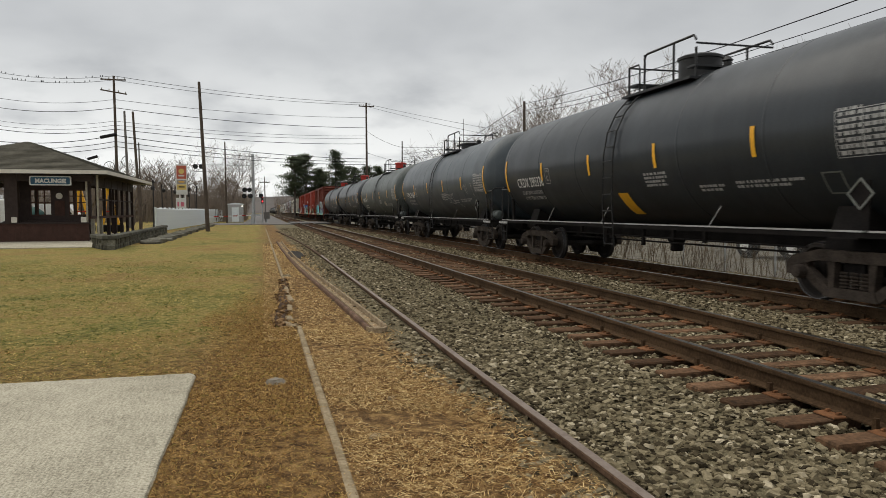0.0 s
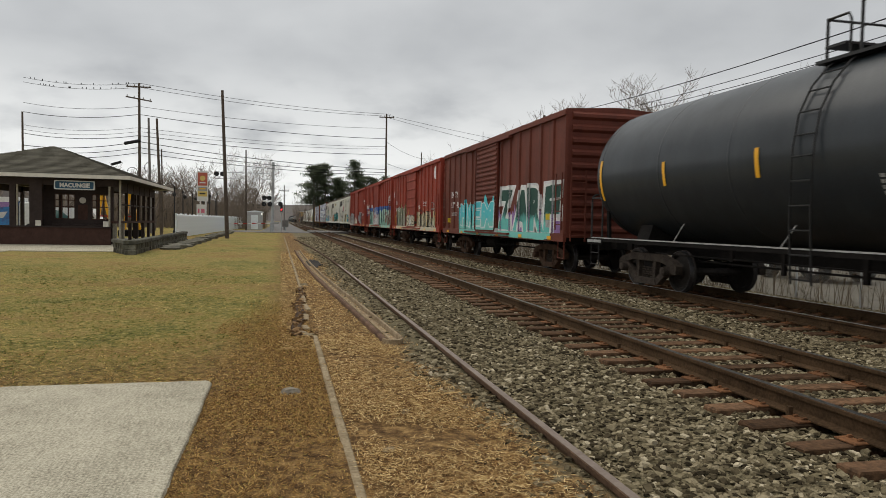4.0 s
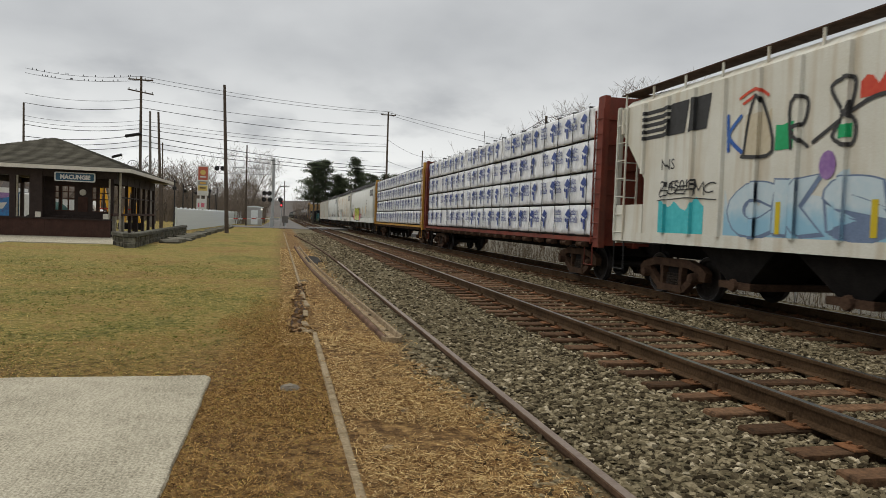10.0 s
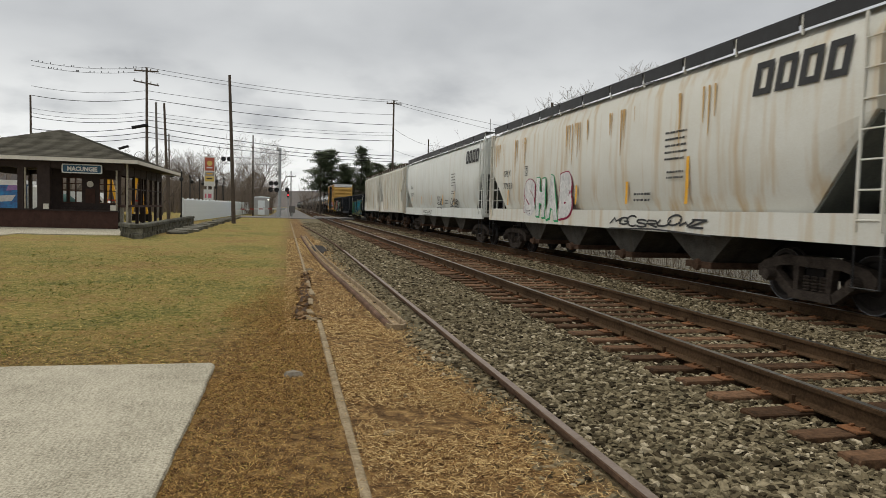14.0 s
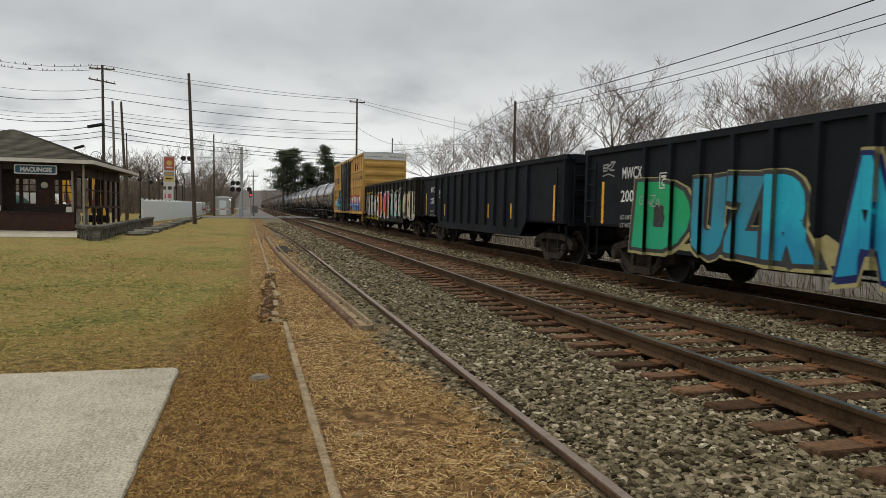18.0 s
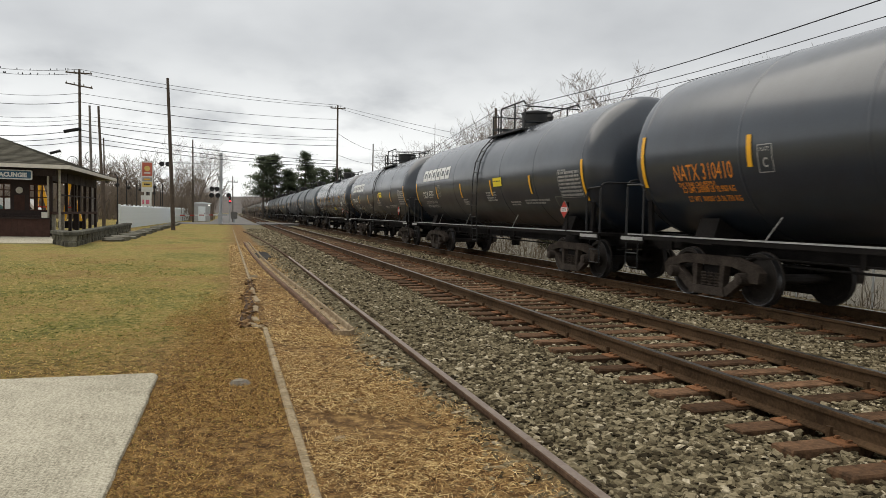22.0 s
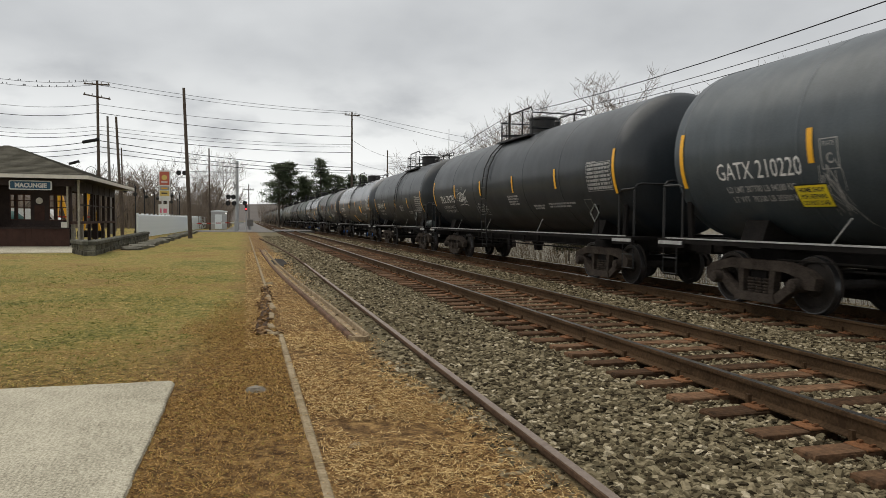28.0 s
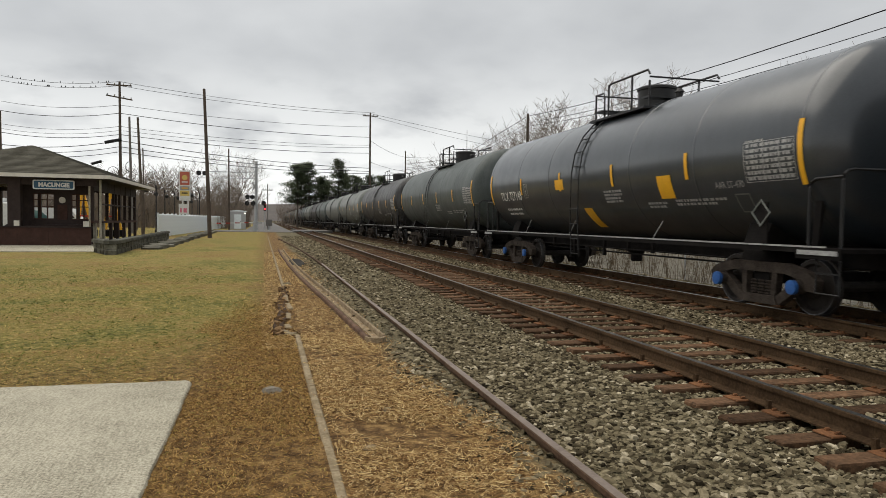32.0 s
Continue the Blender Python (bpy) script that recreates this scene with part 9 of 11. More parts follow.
    for x in (-17.4, -15.0, -12.6, -10.2):
        part("post", Form().box(x - 0.1, x + 0.1, Y1 - 0.2, Y1, LAWN, EZ), "wood_dark", st)
    part("porch_floor", Form().box(X0, X1, Y0 + 0.12, Y1, LAWN - 0.06, LAWN + 0.05), "concrete", st)
    # hipped roof in stepped shingle courses with a pale fascia
    ex0, ex1, ey0, ey1 = -18.6, -7.8, 39.45, 54.4
    ry0, ry1, rx, rz = 45.6, 48.4, -13.2, 5.45
    zb = 3.46
    roof = part("roof", Form().box(ex0, ex1, ey0, ey1, zb - 0.10, zb - 0.02), "wood_dark", st)
    n = 26
    for k in range(n):
        a, b = k / n, (k + 1.25) / n
        b = min(b, 1.0)
        def rim(t, dz):
            return [(ex0 + (rx - ex0) * t, ey0 + (ry0 - ey0) * t, zb + (rz - zb) * t + dz), (ex1 + (rx - ex1) * t, ey0 + (ry0 - ey0) * t, zb + (rz - zb) * t + dz),
                    (ex1 + (rx - ex1) * t, ey1 + (ry1 - ey1) * t, zb + (rz - zb) * t + dz), (ex0 + (rx - ex0) * t, ey1 + (ry1 - ey1) * t, zb + (rz - zb) * t + dz)]
        v = rim(a, 0.035) + rim(b, 0.0) + rim(a, -0.02)
        part("shingle_course", Form().add(v, [(0, 1, 5, 4), (1, 2, 6, 5), (2, 3, 7, 6), (3, 0, 4, 7), (8, 9, 1, 0), (9, 10, 2, 1), (10, 11, 3, 2), (11, 8, 0, 3)]), "shingle", roof)
    for a, b in (((ex0, ey0), (ex1, ey0)), ((ex1, ey0), (ex1, ey1)), ((ex1, ey1), (ex0, ey1)), ((ex0, ey1), (ex0, ey0))):
        f = Form()
        if a[1] == b[1]:
            s = -0.05 if a[1] == ey0 else 0.0
            f.box(min(a[0], b[0]) - 0.05, max(a[0], b[0]) + 0.05, a[1] + s, a[1] + s + 0.05, zb - 0.16, zb + 0.03)
        else:
            s = 0.0 if a[0] == ex1 else -0.05
            f.box(a[0] + s, a[0] + s + 0.05, min(a[1], b[1]), max(a[1], b[1]), zb - 0.16, zb + 0.03)
        part("fascia", f, "trim_white", st, "weathered white eaves board")
    return st


station_house()
sign = thing("station_sign", (-10.6, 40.05, 2.96), "blue station name sign with white letters and border", "sign")
def rounded(w, h, r, n=5):
    pts = []
    for cx, cz, a0 in ((w - r, h - r, 0), (-w + r, h - r, 90), (-w + r, -h + r, 180), (w - r, -h + r, 270)):
        pts += [(cx + r * math.cos(radians(a0 + 90 * k / n)), cz + r * math.sin(radians(a0 + 90 * k / n))) for k in range(n + 1)]
    return pts
part("board", Form().plate(rounded(0.98, 0.24, 0.08), -0.03, 0.03, "y"), "white", sign)
part("face", Form().plate(rounded(0.92, 0.185, 0.06), -0.036, -0.03, "y"), "sign_blue", sign, "blue enamel face")
_p, _f = letters("MACUNGIE", 0.30, 1.46, 0.016)
part("lettering", Form().add([(u - 0.71, -0.041, v - 0.11) for u, v in _p], _f), "white", sign, "white raised letters")
part("hanger", Form().tube([(-0.7, 0, 0.24), (-0.7, 0, 0.42)], 0.015).tube([(0.7, 0, 0.24), (0.7, 0, 0.42)], 0.015), "black_iron", sign)

# concrete walk before the station
walk_slab = Form().slab(-20.0, -7.05, 33.3, 40.28, LAWN - 0.1, LAWN + 0.035, 0.01).slab(-24.0, -11.4, 20.0, 33.28, LAWN - 0.1, LAWN + 0.033, 0.01)
tagged(part("station_walk", walk_slab, "concrete"), "pale concrete walk in front of the station", "walkway", kind="structure")


def block_wall():
    w = thing("retaining_wall", (0, 0, 0), "low dark grey retaining wall of split blocks with a stone cap", "wall", kind="structure")
    rnd = random.Random(5)
    blk = Form().slab(-0.15, 0.15, -0.060, 0.060, 0, 0.235, 0.035).mesh("block")
    blk.materials.append(MAT["block"])
    def run(xa, ya, xb, yb):
        d = math.hypot(xb - xa, yb - ya)
        n = int(d / 0.19)
        ang = math.degrees(math.atan2(yb - ya, xb - xa)) - 90
        for j in range(2):
            for k in range(n):
                t = (k + (0.5 if j % 2 else 0.25)) / n
                part("block", blk, None, w, at=pose(xa + (xb - xa) * t + rnd.uniform(-0.02, 0.02), ya + (yb - ya) * t, LAWN - 0.03 + j * 0.24, rnd.uniform(-7, -2) if j else rnd.uniform(2, 7), 0, ang + rnd.uniform(-12, 4)))
        n2 = int(d / 0.9)
        cap = Form().slab(-0.21, 0.21, -d / n2 / 2 + 0.006, d / n2 / 2 - 0.003, 0, 0.15, 0.03).mesh("cap_stone")
        cap.materials.append(MAT["cap"])
        for k in range(n2):
            t = (k + 0.5) / n2
            part("cap_stone", cap, None, w, at=pose(xa + (xb - xa) * t, ya + (yb - ya) * t, LAWN + 0.448, 0, 0, ang))
    run(-6.05, 31.0, -6.85, 53.6)
    run(-6.15, 31.0, -7.1, 33.2)


block_wall()
stones = thing("stone_edging", (0, 0, 0), "line of flat irregular stones along the lawn", "edging", kind="structure")
_r = random.Random(8)
for k in range(66):
    y = 36.5 + k * 0.74
    f = Form()
    n = 7
    out = [(_r.uniform(0.38, 0.6) * math.cos(2 * math.pi * i / n), _r.uniform(0.42, 0.62) * math.sin(2 * math.pi * i / n)) for i in range(n)]
    f.plate(out, 0, _r.uniform(0.14, 0.24), "z")
    part("stone", f, "block", stones, at=pose(-5.25 - 0.012 * (y - 36) + _r.uniform(-0.15, 0.15), y, LAWN - 0.03, _r.uniform(-4, 4), _r.uniform(-4, 4), _r.uniform(0, 360)))


def white_fence():
    fence = thing("white_fence", (0, 0, 0), "white vinyl board fence with pointed tops", "fence")
    y0, n, run = 59.0, 290, 0.225
    line = lambda y: -8.1 + 0.024 * (y - y0)
    pk = Form().plate([(-0.11, 0.0), (0.11, 0.0), (0.11, 1.78), (0.0, 1.86), (-0.11, 1.78)], -0.012, 0.012).mesh("board")
    pk.materials.append(MAT["fence_white"])
    for k in range(n):
        y = y0 + k * run
        part("board", pk, None, fence, at=pose(line(y), y, LAWN, 0, 0, -1.4))
    for k in range(28):
        y = y0 + k * 2.4
        part("post", Form().box(-0.16, -0.03, -0.065, 0.065, 0, 1.9).box(-0.18, -0.01, -0.085, 0.085, 1.9, 1.95), "fence_white", fence, at=(line(y), y, LAWN))
    ye = y0 + n * run
    for z in (0.3, 1.5):
        part("rail", Form().add([(line(y) + dx, y, LAWN + z + dz) for y in (y0, ye) for dz in (0, 0.1) for dx in (-0.06, -0.013)], [(0, 1, 3, 2), (4, 6, 7, 5), (0, 4, 5, 1), (2, 3, 7, 6), (0, 2, 6, 4), (1, 5, 7, 3)]), "fence_white", fence)


white_fence()


# ---- poles, wires and the crossing ----
def pole(at, top, r=0.16, mat="pole_wood", arms=(), label="weathered wooden utility pole", extra=None):
    p = thing("utility_pole", (at[0], at[1], LAWN), label, "utility pole", "utility poles")
    dx, dy = top[0] - at[0], top[1] - at[1]
    h = top[2] - LAWN
    part("shaft", Form().tube([(0, 0, -0.3)] + [(dx * k / 4, dy * k / 4, h * k / 4) for k in range(1, 5)], r, 10, r * 0.62), mat, p, smooth=True)
    for z, w, tilt in arms:
        zz = z - LAWN
        px = dx * zz / h
        part("crossarm", Form().plate([(px - w, zz - tilt - 0.06), (px + w, zz + tilt - 0.06), (px + w, zz + tilt + 0.06), (px - w, zz - tilt + 0.06)], -r - 0.1, -r, "y"), mat, p)
        for u in (-0.9, -0.35, 0.35, 0.9):
            part("insulator", Form().lathe([(0.03, 0), (0.06, 0.06), (0.03, 0.1), (0.06, 0.14), (0.02, 0.18)], "z", 8, (px + u * w, -r - 0.05, zz + 0.06 + tilt * u)), "galv", p)
    if extra:
        extra(p, dx, h, r)
    return p


def gear_a(p, dx, h, r):
    can = Form().tube([(-1.4, -0.3, h * 0.60 - 0.1), (0.1, -0.3, h * 0.60 + 0.25)], 0.16, 10)
    part("splice_case", can, "wire", p)
    ring = Form().tube([(0.62 + 0 * 0 + 0.5 * math.cos(a * 0.4) - 1.3, -0.25, h * 0.40 + 0.55 * math.sin(a * 0.4)) for a in range(17)], 0.03, 5)
    part("cable_coil", ring, "wire", p)
    ring2 = Form().tube([(0.9 + 0.45 * math.cos(a * 0.4 + 1.2), -0.25, h * 0.44 + 0.5 * math.sin(a * 0.4 + 1.2)) for a in range(15)], 0.03, 5)
    part("cable_coil", ring2, "wire", p)
    part("splice_case", Form().tube([(-2.6, -0.3, h * 0.45), (-1.7, -0.3, h * 0.47)], 0.13, 8), "wire", p)


pole((-4.2, 58.0), (-4.66, 58.0, 11.5), 0.17, label="tall bare wooden pole leaning slightly")
pole((-13.85, 75.0), (-13.96, 75.0, 14.7), 0.17, arms=((14.3, 1.15, 0.0), (13.1, 1.2, -0.18)), label="wooden utility pole with two crossarms and cable coils", extra=gear_a)
pole((-12.3, 72.0), (-12.55, 72.0, 10.9), 0.15, "pole_grey", label="grey weathered pole without crossarms")
pole((-10.7, 68.0), (-11.15, 68.0, 10.35), 0.15, label="dark wooden pole without crossarms")
pole((-12.5, 80.0), (-12.62, 80.0, 8.7), 0.10, label="thin dark pole behind the station")
pole((12.9, 88.0), (12.85, 88.0, 15.0), 0.16, arms=((14.55, 0.95, 0.0),), label="wooden utility pole with one crossarm")
pole((21.8, 110.0), (21.8, 110.0, 12.6), 0.14, label="wooden pole beyond the tracks")
pole((-4.75, 100.0), (-4.85, 100.0, 10.9), 0.14, arms=(), label="dark wooden pole by the crossing")
pole((0.42, 105.0), (0.36, 105.0, 6.45), 0.11, "pole_grey", arms=((5.6, 0.7, 0.0),), label="short grey pole with a crossarm")
pole((21.4, 55.0), (21.3, 55.0, 10.5), 0.17, label="wooden utility pole beyond the far track")
pole((26.2, 90.0), (26.2, 90.0, 13.7), 0.05, "pole_grey", label="thin grey mast beyond the tracks")
pole((-27.3, 84.0), (-27.4, 84.0, 12.5), 0.15, label="wooden utility pole behind the station")


def wire(name, pts, r=0.018, sag=0.0, label="dark overhead cable"):
    path = []
    for a, b in zip(pts, pts[1:]):
        for k in range(12):
            t = k / 12
            path.append((a[0] + (b[0] - a[0]) * t, a[1] + (b[1] - a[1]) * t, a[2] + (b[2] - a[2]) * t - sag * 4 * t * (1 - t)))
    path.append(pts[-1])
    return tagged(part(name, Form().tube(path, r, 5), "wire"), label + " strung between poles", "cable", "overhead cables")


# cable runs: behind the station, over to the poles past the crossing
_P = (-13.96, 75.0)
for z0, zl, ze, xe, w in ((14.7, 16.2, 15.0, 13.4, 0.02), (14.3, 15.7, 14.75, 12.3, 0.02), (12.4, 13.5, 13.2, 12.85, 0.02), (11.6, 12.5, 11.9, 12.85, 0.03),
                          (10.3, 11.1, 10.9, 12.85, 0.018), (9.9, 10.6, 10.6, 12.85, 0.018), (9.5, 10.2, 9.9, 12.85, 0.03), (8.9, 8.9, 8.0, 12.85, 0.035), (8.3, 8.4, 7.6, 12.85, 0.03), (7.8, 7.9, 7.3, 12.85, 0.03)):
    wire("overhead_cable", [(-27.3, 84.0, zl), (_P[0], _P[1], z0), (xe, 88.0, ze)], w, 0.45)
wire("overhead_cable", [(12.85, 88.0, 14.9), (40.0, 75.0, 9.0)], 0.018, 0.4)
wire("overhead_cable", [(12.85, 88.0, 14.6), (40.0, 80.0, 8.6)], 0.018, 0.4)
wire("overhead_cable", [(12.85, 88.0, 11.5), (21.8, 110.0, 11.6), (26.0, 60.0, 8.0)], 0.02, 0.3)
wire("overhead_cable", [(12.85, 88.0, 8.8), (21.8, 110.0, 9.4)], 0.02, 0.2)
for dz, w in ((0.0, 0.022), (-0.55, 0.016), (-0.85, 0.016)):
    pts = [(16.9 + (21.3 - 16.9) * k / 12, -14 + 69 * k / 12, 8.55 + dz - 1.35 * 4 * (k / 12) * (1 - k / 12) * 0.85 + 1.75 * k / 12) for k in range(13)]
    tagged(part("overhead_cable", Form().tube(pts, w, 5), "wire"), "dark overhead cable beside the far track", "cable", "overhead cables")
    tagged(part("overhead_cable", Form().tube([(21.3, 55.0, 10.3 + dz), (22.3, 80, 8.9 + dz), (21.8, 110.0, 10.5 + dz)], w, 5), "wire"), "dark overhead cable beside the far track", "cable", "overhead cables")
birds = Form()
_r = random.Random(17)
bird = Form().lathe([(0.01, -0.10), (0.035, -0.05), (0.045, 0.01), (0.03, 0.06), (0.022, 0.09), (0.005, 0.11)], "z", 6)
for k in range(26):
    t = _r.uniform(0.05, 0.95)
    row = _r.choice((0, 0, 1))
    z = (16.2 + (14.7 - 16.2) * t if row == 0 else 15.7 + (14.3 - 15.7) * t) - 0.45 * 4 * t * (1 - t) + 0.10
    ob = part("bird", bird.mesh("bird", True), "black_iron", at=(-27.3 + (_P[0] + 27.3) * t, 84 - 9 * t, z))
    tagged(ob, "small dark bird perched on a cable", "bird", "birds on the cables")

# road over the tracks
tagged(part("road", Form().box(-6.6, 3.4, *ROAD_Y, LAWN - 0.05, LAWN + 0.06).box(6.5, 7.4, *ROAD_Y, -0.2, -0.01).box(10.5, 80, *ROAD_Y, -0.75, -0.35), "asphalt"), "worn grey asphalt road over the crossing", "road", kind="structure")
panels = thing("crossing_panel", (0, 0, 0), "grey crossing panels between the rails", "road surface", kind="structure")
for x0, x1 in ((3.4, 4.08), (4.28, 5.58), (5.78, 6.5), (7.4, 8.09), (8.29, 9.58), (9.78, 10.5)):
    for k in range(4):
        part("panel", Form().slab(x0, x1, ROAD_Y[0] + k * 2.75, ROAD_Y[0] + k * 2.75 + 2.72, -0.2, -0.012, 0.01), "asphalt", panels)
tagged(part("access_road", Form().box(-2.6, 3.2, ROAD_Y[1] + 0.02, 420, LAWN - 0.05, LAWN + 0.05), "asphalt"), "narrow paved road running beside the tracks", "road", kind="structure")


def signal():
    s = thing("crossing_signal", (-1.1, 92.0, LAWN), "silver crossing signal mast with a long overhead arm", "crossing signal")
    part("mast", Form().lathe([(0.3, -0.05), (0.3, 0.1), (0.2, 0.15), (0.19, 8.9), (0.02, 8.95)], "z", 14), "galv", s, smooth=True)
    arm = Form()
    for z in (6.75, 7.45):
        arm.tube([(0, 0, z), (-7.0, 0, z - 0.15 * (z < 7))], 0.05, 6)
    for k in range(8):
        arm.tube([(-k * 0.95, 0, 6.75), (-(k + 0.5) * 0.95, 0, 7.4), (-(k + 1) * 0.95 if k < 7 else -7.0, 0, 6.7)], 0.025, 5)
    part("arm", arm, "galv", s)
    def lamp(x, z, y=-0.25):
        l = part("lamp_head", Form().lathe([(0.30, y - 0.04), (0.30, y), (0.12, y + 0.05), (0.10, y + 0.2)], "y", 16, (x, 0, z)), "black_iron", s, "black round warning light")
        part("lens", Form().lathe([(0.10, y - 0.06), (0.10, y - 0.05)], "y", 12, (x, 0, z)), "red_paint", l)
        part("hood", Form().lathe([(0.11, y - 0.35), (0.12, y - 0.05)], "y", 12, (x, 0, z)), "black_iron", l)
    for x, z in ((-6.9, 7.2), (-6.2, 7.2), (-1.05, 4.35), (-0.45, 4.35), (-1.1, 3.55), (-0.35, 3.55), (0.95, 3.6)):
        lamp(x, z)
    part("crossbuck", Form().plate([(-0.55, 5.2), (-0.4, 5.1), (0.1, 6.2), (-0.05, 6.3)], -0.30, -0.27, "y").plate([(0.1, 5.2), (-0.05, 5.1), (-0.55, 6.2), (-0.4, 6.3)], -0.34, -0.31, "y"), "dull_white", s)
    gate = thing("crossing_gate", (-1.2, 90.5, LAWN), "lowered red and white crossing gate arm", "crossing gate")
    part("stand", Form().box(-0.2, 0.2, -0.2, 0.2, 0, 1.3), "galv", gate)
    for k in range(9):
        part("arm_section", Form().box(-0.2 - (k + 1) * 0.55, -0.2 - k * 0.55, -0.02, 0.02, 1.05 - k * 0.02, 1.17 - k * 0.02), "red_paint" if k % 2 else "white", gate, "red stripe" if k % 2 else "white stripe")
    part("counterweight", Form().box(0.2, 0.9, -0.1, 0.1, 1.0, 1.25), "galv", gate)
    red = thing("track_signal", (0.0, 99.0, LAWN), "small signal post with two lit red lamps", "signal")
    part("post", Form().tube([(0, 0, 0), (0, 0, 3.9)], 0.06, 8), "galv", red)
    part("housing", Form().box(-0.16, 0.16, -0.1, 0.1, 2.7, 3.9), "black_iron", red)
    for z in (2.98, 3.6):
        part("lens", Form().lathe([(0.11, -0.13), (0.11, -0.11)], "y", 12, (0, 0, z)), glow("red_lens", (1.0, 0.04, 0.05), 3.0), red, "lit red lens")


signal()
shed = thing("signal_hut", (-3.75, 105.0, LAWN), "pale grey metal equipment hut beside the crossing", "hut")
part("body", Form().box(-1.05, 1.05, -1.0, 1.0, 0.1, 2.6), "galv", shed)
part("roof", Form().plate([(-1.2, 2.6), (1.2, 2.6), (1.2, 2.68), (0, 2.85), (-1.2, 2.68)], -1.1, 1.1, "y"), "fence_white", shed)
part("door", Form().box(-0.5, 0.45, -1.03, -1.0, 0.15, 2.2), "fence_white", shed)
part("door_handle", Form().box(0.3, 0.36, -1.07, -1.03, 1.1, 1.25), "black_iron", shed)
part("base", Form().box(-1.2, 1.2, -1.15, 1.15, -0.1, 0.1), "concrete", shed)
part("lamp", Form().lathe([(0.08, -1.12), (0.1, -1.02)], "y", 10, (0.95, 0, 2.35)), glow("hut_lamp", (1.0, 0.95, 0.8), 2.5), shed, "lit lamp")


def lamp_post(x, y, h):
    l = thing("lamp_post", (x, y, LAWN), "black curved street lamp post behind the fence", "street lamp", "lamp posts")
    part("post", Form().lathe([(0.12, 0), (0.12, 0.4), (0.06, 0.5), (0.05, h - 0.5)], "z", 8), "black_iron", l)
    part("bracket", Form().tube([(0, 0, h - 0.5), (-0.1, 0, h - 0.1), (-0.45, 0, h + 0.05), (-0.8, 0, h - 0.1), (-0.85, 0, h - 0.4)], 0.03, 6), "black_iron", l)
    part("lantern", Form().lathe([(0.04, h - 0.38), (0.22, h - 0.55), (0.17, h - 0.8), (0.05, h - 0.86)], "z", 8, (-0.85, 0, 0)), "black_iron", l)
    part("finial", Form().lathe([(0.05, h - 0.5), (0.09, h - 0.42), (0.02, h - 0.2)], "z", 8), "black_iron", l)


for x, y, h in ((-9.6, 68.0, 4.7), (-9.9, 76.0, 4.6), (-9.9, 84.0, 4.6), (-9.4, 90.0, 4.6), (-9.3, 97.0, 4.5), (-9.2, 104.0, 4.5), (-7.6, 88.0, 4.9)):
    lamp_post(x, y, h)

board = thing("roadside_sign", (-8.95, 85.0, LAWN), "tall white roadside sign with orange and yellow panels", "sign")
part("post", Form().box(-0.3, -0.14, -0.1, 0.1, 0, 3.6).box(0.3, 0.46, -0.1, 0.1, 0, 3.6), "white", board)
part("frame", Form().box(-0.58, 0.62, -0.12, 0.12, 3.55, 7.0), "white", board)
for z0, z1, m in ((5.35, 6.85, "sign_red"), (4.75, 5.2, "dull_white"), (4.1, 4.7, "sign_yellow"), (3.6, 4.0, "white")):
    part("panel", Form().box(-0.5, 0.54, -0.15, -0.12, z0, z1), m, board)
part("emblem", Form().lathe([(0.30, -0.17), (0.30, -0.15)], "y", 16, (0.02, 0, 6.2)), "sign_yellow", board, "plain yellow oval")
for k, z in enumerate((5.62, 4.92, 4.35)):
    part("bar", Form().box(-0.3, 0.34, -0.175, -0.15, z, z + 0.14), ("white", "yellow", "dark_text")[k], board)
small = thing("small_sign", (-9.2, 86.5, LAWN), "small white and magenta roadside sign", "sign")
part("post", Form().box(-0.05, 0.05, -0.05, 0.05, 0, 2.6), "white", small)
part("panel", Form().box(-0.55, 0.5, -0.08, -0.04, 2.0, 3.2), "white", small)
part("bar", Form().box(-0.4, 0.35, -0.09, -0.08, 2.2, 2.7), graf_mat("pink")[0], small)


# ---- trees ----
def branch_tree(seed, h, spread=0.9, depth=5, twig=0.012, lean=0.0, low=0.25):
    """Bare crown: limbs that fork and thin out to twigs, as one trunk mesh and one mesh of twigs."""
    rnd = random.Random(seed)
    trunk, twigs = Form(), Form()

    def grow(p, d, length, r, level):
        n = 3
        pts = [p]
        q = p.copy()
        e = d.copy()
        for _ in range(n):
            e = (e + Vector((rnd.uniform(-1, 1), rnd.uniform(-1, 1), rnd.uniform(-0.4, 0.8))) * 0.22).normalized()
            q = q + e * (length / n)
            pts.append(q.copy())
        (trunk if level < 2 else twigs).tube(pts, r, 6 if level < 2 else 3, r * 0.62, caps=False)
        if level >= depth:
            return
        kids = rnd.choice((2, 3, 3)) if level in (1, 2, 3, 4, 6) else 2 if level else rnd.choice((3, 4, 4))
        for k in range(kids):
            t = rnd.uniform(0.45, 1.0) if k else 1.0
            i = min(int(t * n), n - 1)
            base = pts[i].lerp(pts[i + 1], t * n - i)
            side = Vector((rnd.uniform(-1, 1), rnd.uniform(-1, 1), 0))
            nd = (e * 0.6 + side * spread * (0.95 if level else 0.75) + Vector((0, 0, 0.16))).normalized()
            grow(base, nd, length * rnd.uniform(0.62, 0.86), max(twig, r * rnd.uniform(0.45, 0.62)), level + 1)

    grow(Vector((0, 0, -0.2)), Vector((lean, 0, 1)).normalized(), h * (low + 0.06), h * 0.018, 0)
    top = max(v[2] for v in twigs.v)
    k = h / top
    for f in (trunk, twigs):
        f.v = [(x * k, y * k, z * k) for x, y, z in f.v]
    return trunk, twigs


